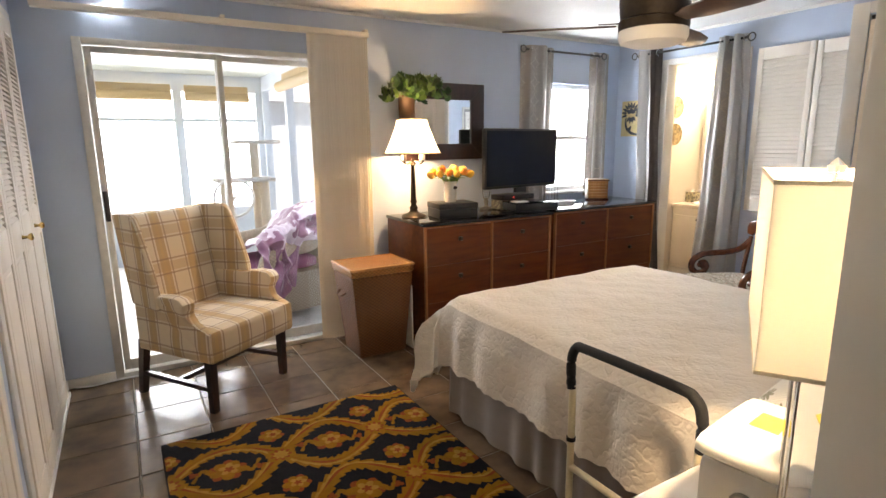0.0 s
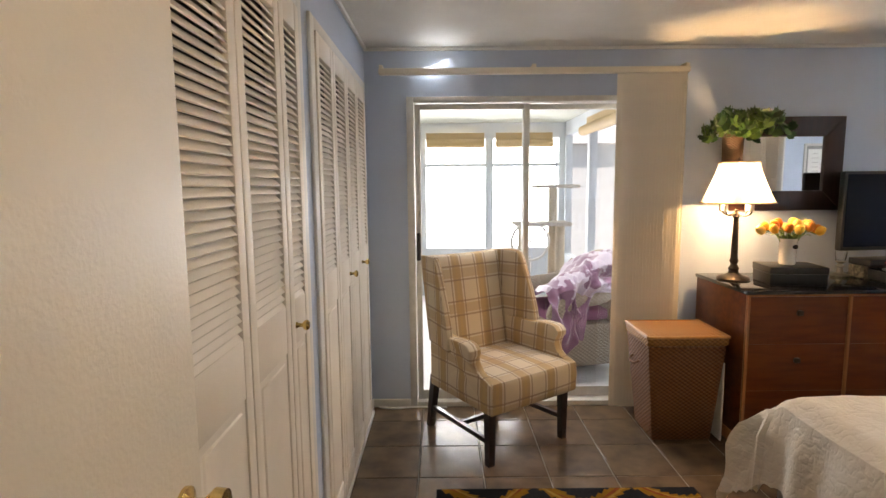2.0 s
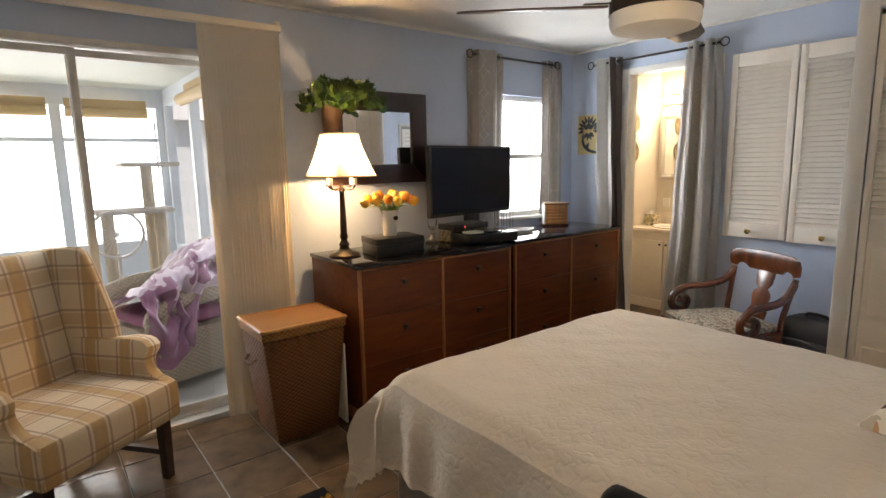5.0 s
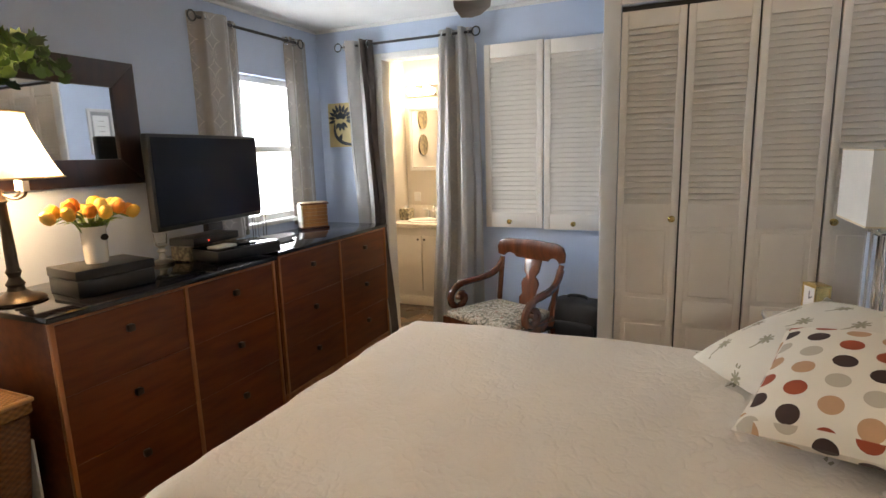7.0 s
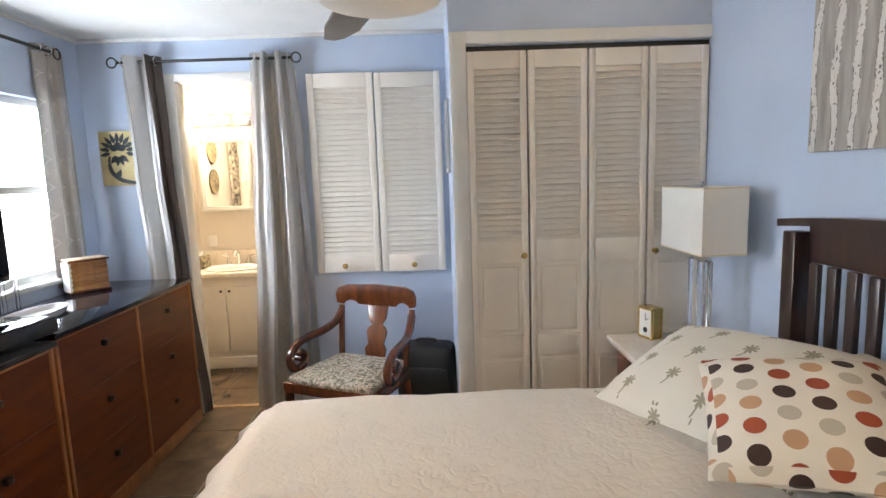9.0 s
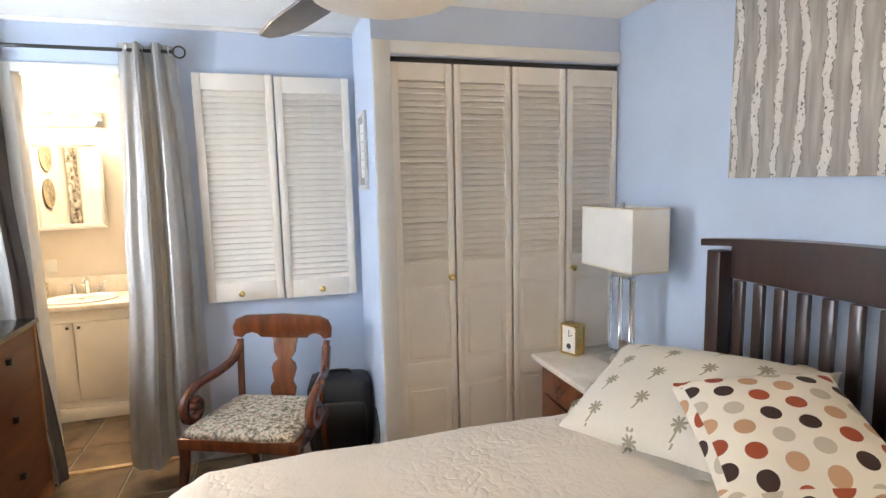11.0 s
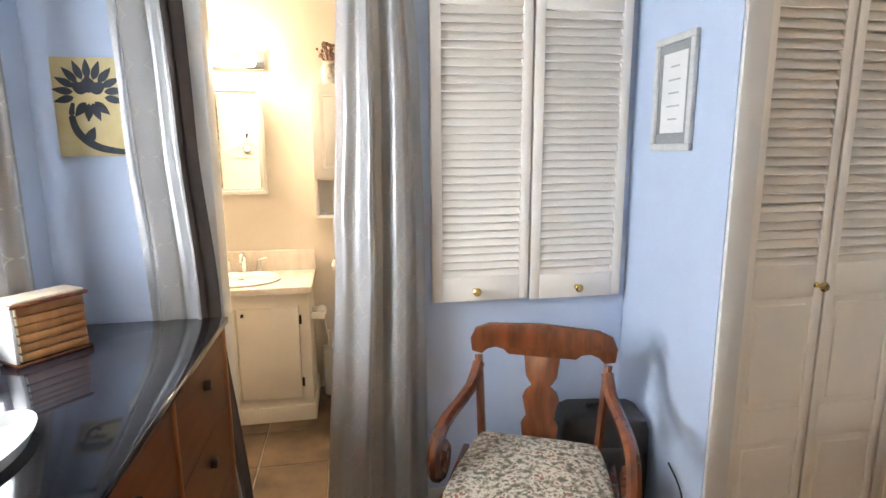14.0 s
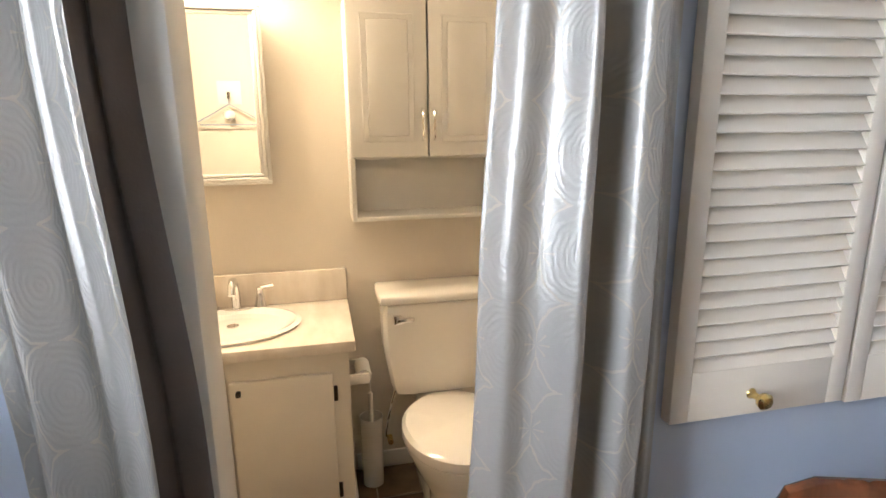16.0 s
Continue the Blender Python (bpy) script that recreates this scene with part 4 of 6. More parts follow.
# ivy in a wall pocket
iv = thing("hanging_planter", "green ivy trailing from a woven wall pocket", "plant")
part("pocket", bm_lathe([(0.001, 0), (0.048, 0.0), (0.060, 0.05), (0.066, 0.20), (0.058, 0.20), (0.001, 0.03)], (1.775, 3.545, 1.575), 16, squash=(1, 0.75)), wicker("pocket_wicker", (0.10, 0.045, 0.018), (0.03, 0.014, 0.008), 0.01), iv)
box_uv(iv.children[0])
IVY = [mat("ivy_%d" % i, c, 0.45, 0.3, 30, 0.1) for i, c in enumerate(((0.040, 0.10, 0.020), (0.10, 0.18, 0.04), (0.022, 0.055, 0.014)))]
outline = [(0, -0.028), (0.018, -0.022), (0.030, -0.006), (0.018, 0.004), (0.020, 0.020), (0.006, 0.016), (0, 0.034), (-0.006, 0.016), (-0.020, 0.020), (-0.018, 0.004), (-0.030, -0.006), (-0.018, -0.022)]
leaves = []
for m_ in IVY:
    me = mesh_of("leaf", bm_prism(outline, 0.0012, Matrix.Identity(4)), m_)
    for v in me.vertices:
        v.co.z += -6 * v.co.x ** 2 - 3 * v.co.y ** 2
    leaves.append(me)
rv = random.Random(11)
for k in range(16):
    ex, ey = -0.23 + 0.53 * (k + rv.uniform(0, 0.8)) / 16, rv.uniform(-0.16, 0.02)
    ez = 0.10 - 1.5 * max(0, -ex - 0.10) + rv.uniform(-0.05, 0.04) - 0.34 * max(0, ex - 0.12)
    pts = smooth_path([(1.775, 3.545, 1.755), (1.775 + ex * 0.45, 3.53 + ey * 0.5, 1.815 + abs(ez) * 0.3), (1.775 + ex, 3.53 + ey, 1.79 + ez * 0.8)], 7)
    part("vine", bm_tube(pts, 0.002, 5), IVY[2], iv)
    for p_ in pts[2:]:
        for q in range(2):
            ob = new("leaf", leaves[rv.randrange(3)])
            ob.parent = iv
            place = p_ + Vector((rv.uniform(-0.030, 0.030), rv.uniform(-0.03, 0.012), rv.uniform(-0.040, 0.040)))
            place.y = min(place.y, N - 0.035)
            if abs(place.x - 1.775) < 0.085:
                place.z = max(place.z, 1.775)
            ob.matrix_local = pose(*place, rv.uniform(35, 110), rv.uniform(-40, 40), rv.uniform(0, 360)) @ Matrix.Scale(rv.uniform(0.75, 1.25), 4)

# wicker hamper, boards beside it
hp = thing("laundry_hamper", "tapered brown wicker laundry hamper with a lid", "hamper")
hb = bmesh.new()
lo = [(1.18, 3.14), (1.52, 3.14), (1.52, 3.42), (1.18, 3.42)]
hi = [(1.115, 3.075), (1.555, 3.075), (1.555, 3.43), (1.115, 3.43)]
vl, vh = [hb.verts.new((*p_, 0)) for p_ in lo], [hb.verts.new((*p_, 0.575)) for p_ in hi]
for i in range(4):
    hb.faces.new((vl[i], vl[(i + 1) % 4], vh[(i + 1) % 4], vh[i]))
hb.faces.new(vl[::-1]), hb.faces.new(vh)
bmesh.ops.bevel(hb, geom=hb.edges[:], offset=0.012, segments=2, affect="EDGES", profile=0.5)
box_uv(part("body", hb, WICKER, hp))
box_uv(part("lid", bm_box(1.108, 3.068, 0.578, 1.562, 3.436, 0.634, 0.012), wicker("lid_wicker", (0.36, 0.17, 0.045), (0.15, 0.058, 0.012), 0.015), hp, "lighter woven lid"))
for y in (3.085,):
    part("rim", bm_tube([(1.112, 3.070, 0.630), (1.558, 3.070, 0.630), (1.558, 3.434, 0.630), (1.112, 3.434, 0.630), (1.112, 3.070, 0.630)], 0.010, 8), wood("rim_wood", (0.42, 0.21, 0.07), (0.30, 0.14, 0.045)), hp)
part("handle", bm_tube([(1.116, 3.20, 0.46), (1.09, 3.22, 0.44), (1.09, 3.29, 0.44), (1.116, 3.31, 0.46)], 0.007, 8, smooth=4), WICKER, hp)
for k in range(3):
    solid("leaning_panel", bm_box(1.567 + 0.014 * k, 3.13 + 0.03 * k, 0, 1.577 + 0.014 * k, 3.50, 0.46 - 0.015 * k, 0.002), (WHITE, PW, ALU)[k], "thin pale board standing beside the dresser", "board", group="boards beside the dresser")

# ---- wing chair ----
wc = thing("wing_chair", "cream plaid wing chair with dark wooden legs", "armchair", (0.288, 3.262, 0), 35)


def up(name, bm, label=""):
    return box_uv(part(name, bm, PLAID, wc, label))


def bend(bm, f):
    for v in bm.verts:
        v.co = f(v.co.copy())
    return bm


# the profile of each side: local y along the floor, z up
SIDE = Matrix(((0, 0, 1, -0.0275), (1, 0, 0, 0), (0, 1, 0, 0), (0, 0, 0, 1)))
trapeze = lambda c: Vector((c.x * (1.0 - 0.30 * max(0.0, c.y + 0.10)), c.y, c.z))
up("seat", bend(soft_box(-0.318, -0.350, 0.298, 0.318, 0.20, 0.478, 0.022, 0.010, 9), trapeze), "plaid seat with a deep boxed front")
lean = lambda c: Vector((c.x, c.y + 0.17 * (c.z - 0.4), c.z - (0.012 * (1 - (c.x / 0.27) ** 2) if c.z > 1.0 else 0)))
up("backrest", bend(soft_box(-0.268, 0.165, 0.36, 0.268, 0.240, 1.060, 0.014, 0.008, 9), lean))
for s in (-1, 1):
    wing = bm_prism([(0.238, 0.56), (-0.035, 0.56), (-0.055, 0.63), (-0.058, 0.70), (-0.045, 0.80), (-0.022, 0.92), (0.000, 1.010), (0.012, 1.045), (0.035, 1.064), (0.12, 1.068), (0.238, 1.060)], 0.044, SIDE, 0.012)
    up("wing", bend(wing, lambda c: lean(Vector((s * (0.268 + 0.22 * (0.24 - c.y)) + c.x, c.y, c.z)))))
    side = bm_prism([(0.235, 0.300), (-0.335, 0.300), (-0.345, 0.40), (-0.338, 0.462), (-0.300, 0.480), (-0.262, 0.490), (-0.228, 0.512), (-0.208, 0.545), (-0.208, 0.572), (-0.222, 0.596), (-0.222, 0.622), (-0.200, 0.646), (-0.165, 0.656), (-0.10, 0.656), (0.0, 0.646), (0.235, 0.650)], 0.055, SIDE, 0.014)

    def flare(c):
        k = max(0.0, min(1.0, (c.z - 0.48) / 0.14))
        k = k * k * (3 - 2 * k)
        front = max(0.0, min(1.0, (0.15 - c.y) / 0.25))
        return Vector((s * (0.296 - 0.05 * max(0.0, c.y + 0.10) + 0.030 * k * front) + c.x * (1 + 0.55 * k * front), c.y, c.z))
    up("armrest", bend(side, flare))
for x, y, lx, ly in ((-0.275, -0.275, 0, 0), (0.275, -0.275, 0, 0), (-0.255, 0.255, 0, 0.06), (0.235, 0.235, 0, 0.05)):
    part("leg", bm_tube([(x + lx, y + ly, 0), (x, y, 0.34)], lambda u: 0.026 + 0.006 * u, 4), ESPRESSO, wc, smooth=False)
for p_, q_ in (((-0.275, -0.275, 0.13), (-0.255, 0.30, 0.13)), ((0.275, -0.275, 0.13), (0.235, 0.28, 0.13)), ((-0.265, 0.0, 0.13), (0.255, 0.0, 0.13))):
    part("stretcher", bm_tube([p_, q_], 0.018, 4), ESPRESSO, wc, smooth=False)

# rug: crossing bands of serrated leaves, with rosettes and open flowers between them
RX0, RX1, RY0, RY1 = -0.058, 1.194, 0.80, 2.645
RUGS = dict(black=rug_wool("rug_wool_black", (0.005, 0.005, 0.007), (0.010, 0.010, 0.013)), gold=rug_wool("rug_wool_gold", (0.12, 0.055, 0.003), (0.25, 0.120, 0.009)), pale=rug_wool("rug_wool_pale_gold", (0.20, 0.105, 0.014), (0.32, 0.185, 0.040)), red=rug_wool("rug_wool_rust", (0.13, 0.026, 0.008), (0.21, 0.055, 0.012)))
rug = tagged(new("rug"), "black wool rug with gold scrolling leaves and flowers", "rug")
part("woven_base", boxes((RX0, RY0, 0.0, RX1, RY1, 0.0110), bevel=0.004), RUGS["black"], rug)


def rug_band(bm, f, n, half, z):
    """A strip along f(u), half as wide on each side as half(u, side) says, kept on the rug."""
    keep = lambda q: (min(max(q.x, RX0 + 0.006), RX1 - 0.006), min(max(q.y, RY0 + 0.006), RY1 - 0.006), z)
    last = None
    for i in range(n + 1):
        u = i / n
        c, d = f(u), f(min(1, u + 0.002)) - f(max(0, u - 0.002))
        side = Vector((-d.y, d.x)).normalized()
        now = [bm.verts.new(keep(c + side * half(u, 1))), bm.verts.new(keep(c - side * half(u, -1)))]
        if last:
            bm.faces.new((last[0], last[1], now[1], now[0]))
        last = now


def rug_bloom(bm, cx, cy, r, petals, turn, z, dent=0.35):
    k = petals * 6
    ring = []
    for i in range(k):
        a = 2 * math.pi * i / k
        q = r * (1 - dent + dent * abs(math.cos(petals * a / 2)))
        ring.append(bm.verts.new((min(max(cx + q * math.cos(a + turn), RX0 + 0.006), RX1 - 0.006), min(max(cy + q * math.sin(a + turn), RY0 + 0.006), RY1 - 0.006), z)))
    mid = bm.verts.new((min(max(cx, RX0 + 0.006), RX1 - 0.006), min(max(cy, RY0 + 0.006), RY1 - 0.006), z))
    for i in range(k):
        bm.faces.new((mid, ring[i], ring[(i + 1) % k]))


RB = {c: bmesh.new() for c in ("gold", "pale", "red")}
rr = random.Random(8)
PX, PY = 0.472, 0.450
saw = lambda u, n: (u * n) % 1.0
for j in range(-1, 5):
    yr = 2.258 - PY * j
    for sgn in (1, -1):
        wave = lambda u: Vector((RX0 - 0.02 + (RX1 - RX0 + 0.04) * u, yr + sgn * 0.185 * math.sin(math.pi * (RX0 - 0.02 + (RX1 - RX0 + 0.04) * u - 0.418) / PX) + 0.012 * math.sin(23 * u + j)))
        lift = 0.0002 * (sgn + 1)
        rug_band(RB["gold"], wave, 260, lambda u, s_: 0.026 + 0.020 * saw(u + 0.01 * s_, 31), 0.0114 + lift)
        rug_band(RB["pale"], wave, 260, lambda u, s_: 0.016 + 0.010 * saw(u + 0.01 * s_, 31) if s_ * sgn > 0 else -0.008, 0.0115 + lift)
        rug_band(RB["red"], lambda u: wave(u) + Vector((0, 0.004)), 200, lambda u, s_: 0.0045 + 0.004 * math.sin(40 * u), 0.0116 + lift)
    for i in range(-1, 4):
        nx = 0.418 + PX * i
        if RX0 < nx < RX1 and RY0 < yr < RY1:
            rug_bloom(RB["gold"], nx, yr, 0.070, 9, 0.2, 0.0121, 0.22)
            rug_bloom(RB["red"], nx, yr, 0.052, 9, 0.5, 0.0122, 0.45)
            rug_bloom(RB["pale"], nx, yr, 0.036, 8, 0.0, 0.0123, 0.3)
        for fx, fy, size in ((nx + PX / 2, yr, 0.078), (nx, yr - PY / 2 - 0.03, 0.060)):
            if not (RX0 - 0.03 < fx < RX1 + 0.03 and RY0 - 0.03 < fy < RY1 + 0.03):
                continue
            tn = rr.uniform(0, 3)
            rug_bloom(RB["red"], fx, fy, size * 1.10, 5, tn + 0.5, 0.0117, 0.55)
            rug_bloom(RB["gold"], fx, fy, size, 5, tn, 0.0118, 0.40)
            rug_bloom(RB["pale"], fx + 0.01, fy + 0.008, size * 0.62, 5, tn + 0.6, 0.0119, 0.45)
            rug_bloom(RB["red"], fx + 0.008, fy + 0.004, size * 0.30, 5, tn, 0.0120, 0.5)
            if size > 0.07:
                for q in (-1, 1):
                    curl = lambda u: Vector((fx + q * (0.06 + 0.085 * u), fy - q * 0.045 * math.sin(math.pi * u * 1.2)))
                    rug_band(RB["gold"], curl, 24, lambda u, s_: 0.011 * (1 - u) + 0.003 + 0.008 * saw(u, 4), 0.0117)
                    rug_bloom(RB["red"], fx + q * 0.135, fy - q * 0.035, 0.024, 3, tn, 0.0118, 0.5)
for c, lab in (("gold", "gold leaf scrolls"), ("pale", "pale gold highlights"), ("red", "rust red veins and petals")):
    part("leaf_scroll", RB[c], RUGS[c], rug, lab, smooth=False)


# ---- bed ----
BX0, BX1, BY0, BY1, BZ = 1.315, 2.742, 0.30, 2.222, 0.645
bed = thing("bed", "made bed with a white quilted coverlet and grey skirt", "bed")
part("mattress", soft_box(BX0, BY0, 0.36, BX1, BY1 - 0.01, BZ - 0.012, 0.05, 0, 5), SHADEOFF, bed)
part("box_spring", bm_box(BX0 + 0.02, BY0, 0.12, BX1 - 0.02, BY1 - 0.03, 0.36, 0.01), SKIRT, bed)
for x in (BX0 + 0.10, BX1 - 0.10):
    for y in (BY0 + 0.10, BY1 - 0.15):
        part("leg", bm_cyl((x, y, 0), (x, y, 0.12), 0.025), IRON, bed)


def skirt_line(s):
    """The foot of the bed's skirt, from the head on the west side round the foot to the head on the east."""
    w, l = BX1 - BX0, BY1 - 0.02 - BY0
    if s < l:
        return Vector((BX0 + 0.005, BY0 + s, 0)), Vector((-1, 0, 0))
    if s < l + w:
        return Vector((BX0 + s - l, BY1 - 0.02, 0)), Vector((0, 1, 0))
    return Vector((BX1 - 0.005, BY1 - 0.02 - (s - l - w), 0)), Vector((1, 0, 0))


SK = 2 * (BY1 - 0.02 - BY0) + BX1 - BX0


def skirt(u, v):
    p, n = skirt_line(u * SK * 0.9999)
    fold = 0.012 * (1 + math.sin(u * SK * 38 + 2 * math.sin(u * 31))) * (1 - 0.75 * v)
    return p + n * fold + Vector((0, 0, 0.012 + 0.36 * v))


part("bed_skirt", bm_sheet(420, 4, skirt), SKIRT, bed, "grey-brown gathered bed skirt")
DROP = 0.335


def cover(u, v):
    """The coverlet: flat on top, rounded over the edges, hanging in soft folds with pointed corners."""
    w, l = BX1 - BX0, BY1 - BY0
    s, t = -DROP + u * (w + 2 * DROP), v * (l + DROP + 0.10)
    dx = max(-s, s - w, 0.0)
    dy = max(t - l, 0.0)
    side = -1 if s < 0 else 1
    x, y = BX0 + min(max(s, 0), w), BY0 + min(t, l)
    lump = 0.006 * noise.noise(Vector((s * 4, t * 4, 0))) + 0.004 * noise.noise(Vector((s * 11, t * 11, 3)))
    r = 0.06
    inx, iny = min(s, w - s), l - t
    dip = 0.0
    for q in (inx, iny):
        if q < r:
            dip += (r - max(q, 0)) ** 2 / (2 * r)
    z = BZ + 0.008 + lump - dip
    if dx or dy:
        big, small = max(dx, dy), min(dx, dy)
        z -= big + 0.30 * small
        f = min(1, big / (0.09 if dy > dx else 0.12))
        out = 0.020 + (0.085 if dy > dx else 0.026) * f + 0.05 * max(0.0, big - 0.10) + 0.013 * f * math.sin((t if dx > dy else s) * 23 + 1.5 * math.sin((t if dx > dy else s) * 7))
        edge = (DROP if dx >= dy else DROP + 0.10) - big
        if edge < 0.02:
            z += 0.012 * abs(math.sin((t if dx > dy else s) * 42))
        if dx and dy:
            k = math.hypot(dx, dy)
            x += side * (out + 0.06 * small / DROP) * dx / k * 1.3
            y += (out + 0.06 * small / DROP) * dy / k * 1.3
        elif dx:
            x += side * out
        else:
            y += out
    return Vector((x, y, max(z, 0.05)))


LINEN2 = Nodes("matelasse", 0.88)
ridge = LINEN2.f("ABSOLUTE", LINEN2.f("SUBTRACT", LINEN2.noise(24.0, 1.5), 0.5))
ridge = LINEN2.f("MINIMUM", LINEN2.f("MULTIPLY", ridge, 9.0), 1.0)
fine = LINEN2.f("ADD", ridge, LINEN2.f("MULTIPLY", LINEN2.noise(150.0), 0.45))
LINEN2.b.inputs["Sheen Weight"].default_value = 0.2
MATELASSE = LINEN2.done(LINEN2.mix(LINEN2.noise(3.0), (0.62, 0.555, 0.475), (0.70, 0.635, 0.555)), fine, 0.28, 0.006)
part("coverlet", bm_sheet(150, 150, cover), MATELASSE, bed, "white matelasse coverlet with a scalloped hem")

hb_ = thing("headboard", "dark espresso slatted headboard with an arched rail", "headboard")
arch = lambda x: 0.035 * (1 - ((x - 2.02) / 0.78) ** 2)
for x in (1.255, 2.715):
    part("post", bm_box(x, 0.185, 0, x + 0.07, 0.255, 1.21, 0.005), ESPRESSO, hb_)
part("top_rail", bm_sheet(20, 1, lambda u, v: Vector((1.325 + 1.39 * u, 0.20, 1.10 + v * (0.13 + arch(1.325 + 1.39 * u)))), 0.04), ESPRESSO, hb_)
part("cap", bm_tube([(1.225 + 0.0795 * i, 0.222, 1.230 + arch(1.225 + 0.0795 * i) + 0.010) for i in range(21)], 0.020, 4, flat=2.6), ESPRESSO, hb_, smooth=False)
part("lower_rail", bm_box(1.325, 0.20, 0.42, 2.715, 0.24, 0.54, 0.004), ESPRESSO, hb_)
for i in range(15):
    part("slat", bm_box(1.365 + 0.090 * i, 0.208, 0.54, 1.408 + 0.090 * i, 0.230, 1.102, 0.004), ESPRESSO, hb_)


def lying(at, across, along):
    """The pose of a thing whose x runs across and whose y runs along."""
    y = Vector(along).normalized()
    x = (Vector(across) - y * Vector(across).dot(y)).normalized()
    return Matrix.Translation(at) @ Matrix((x, y, x.cross(y))).transposed().to_4x4()


def pillow(name, w, d, h, material, label, m, frill=0.0, group=""):
    """A stuffed cushion: w by d, h thick, with slack corners and, where wanted, a frilled edge."""
    b = bmesh.new()
    n = 22
    for sgn in (1, -1):
        g = []
        for i in range(n + 1):
            row = []
            for j in range(n + 1):
                x, y = 2 * i / n - 1, 2 * j / n - 1
                k = max(0.0, (1 - abs(x) ** 2.6)) * max(0.0, (1 - abs(y) ** 2.6))
                pinch = 1 - 0.07 * (1 - abs(x) ** 2 * abs(y) ** 2) * 0.7
                crease = 0.006 * noise.noise(Vector((x * 2.5 + w, y * 2.5, sgn)))
                row.append(b.verts.new((x * w / 2 * (pinch if abs(y) < 0.999 else pinch), y * d / 2 * pinch, sgn * (h / 2 * k ** 0.55 + crease * k))))
            g.append(row)
        for i in range(n):
            for j in range(n):
                b.faces.new((g[i][j], g[i + 1][j], g[i + 1][j + 1], g[i][j + 1]))
    bmesh.ops.remove_doubles(b, verts=b.verts[:], dist=0.0008)
    t = tagged(new(name), label, "pillow", group)
    t.matrix_world = m
    box_uv(part("cushion", b, material, t))
    if frill:
        ring = []
        for i in range(160):
            s = i / 160 * 4
            k, f = int(s), s - int(s)
            x, y = ((2 * f - 1, -1), (1, 2 * f - 1), (1 - 2 * f, 1), (-1, 1 - 2 * f))[k]
            ring.append((x, y, i))
        fb = bmesh.new()
        a, c = [], []
        for x, y, i in ring:
            pinch = 1 - 0.049 * (1 - x * x * y * y)
            wv = 0.012 * math.sin(i * 0.9)
            a.append(fb.verts.new((x * w / 2 * pinch * 0.985, y * d / 2 * pinch * 0.985, 0)))
            c.append(fb.verts.new((x * (w / 2 * pinch + frill), y * (d / 2 * pinch + frill), wv - 0.012)))
        for i in range(160):
            fb.faces.new((a[i], a[(i + 1) % 160], c[(i + 1) % 160], c[i]))
        bmesh.ops.solidify(fb, geom=fb.faces[:], thickness=0.002)
        box_uv(part("frill", fb, PALMS, t))
    return t


pillow("pillow", 0.70, 0.54, 0.21, PALMS, "cream pillow printed with small green palms", look((2.42, 0.665, 0.762), (2.42 + 0.09, 0.665 - 0.36, 0.762 - 0.95)) @ pose(0, 0, 0, 0, 0, 12), 0.03, "palm pillows at the head of the bed")
pillow("pillow", 0.58, 0.42, 0.20, PALMS, "cream pillow printed with small green palms", look((1.60, 0.50, 0.752), (1.60, 0.50 - 0.55, 0.752 - 0.95)) @ pose(0, 0, 0, 0, 0, -3), 0.03, "palm pillows at the head of the bed")
pillow("throw_pillow", 0.46, 0.46, 0.17, DOTS, "white throw pillow with rust, tan and brown dots", lying((2.055, 0.665, 0.815), (-0.37, -0.90, 0.10), (0.389, -0.163, 0.148)))

# bed rail beside the mattress
br = thing("bed_rail", "black and cream tubular bed assist rail", "bed rail")
part("handle", bm_tube([(1.165, 1.165, 0.60), (1.165, 1.168, 0.70), (1.168, 1.150, 0.748), (1.170, 1.10, 0.757), (1.178, 0.78, 0.757), (1.180, 0.72, 0.745), (1.181, 0.695, 0.70), (1.181, 0.690, 0.58)], 0.0165, 12, smooth=6), FOAM, br, "black foam grip")
for y in (1.165, 0.690):
    part("upright", bm_cyl((1.173, y, 0.0), (1.173, y, 0.60), 0.0125), CREAMTUBE, br, "cream metal tube")
    part("collar", bm_cyl((1.173, y, 0.40), (1.173, y, 0.415), 0.016), FOAM, br)
part("cross_bar", bm_cyl((1.173, 0.69, 0.30), (1.173, 1.165, 0.30), 0.0125), CREAMTUBE, br)


# ---- nightstands and their lamps ----
def nightstand(x0, x1, y0, y1, label):
    t = thing("nightstand", label, "nightstand", group="nightstands beside the bed")
    part("body", boxes((x0 + 0.03, y0, 0.08, x1 - 0.03, y1 - 0.05, 0.572), bevel=0.006), MAHOG, t)
    part("marble_top", bm_box(x0, y0, 0.574, x1, y1, 0.606, 0.009, 3), MARBLE, t, "cream marble top with rounded edge")
    for z in (0.10, 0.26, 0.42):
        d = part("drawer", bm_sheet(12, 6, lambda u, v: Vector((x0 + 0.055 + u * (x1 - x0 - 0.11), y1 - 0.048 + 0.016 * math.sin(math.pi * u), z + 0.145 * v)), 0.012), MAHOG, t)
        part("pull", bm_tube([((x0 + x1) / 2 - 0.03, y1 - 0.030, z + 0.085), ((x0 + x1) / 2 - 0.02, y1 - 0.008, z + 0.065), ((x0 + x1) / 2 + 0.02, y1 - 0.008, z + 0.065), ((x0 + x1) / 2 + 0.03, y1 - 0.030, z + 0.085)], 0.004, 8, smooth=4), BRONZE, d, "bronze drop pull")
    for x in (x0 + 0.04, x1 - 0.07):
        for y in (y0 + 0.01, y1 - 0.09):
            part("leg", bm_box(x, y, 0, x + 0.03, y + 0.03, 0.08, 0.004), MAHOG, t)
    return t


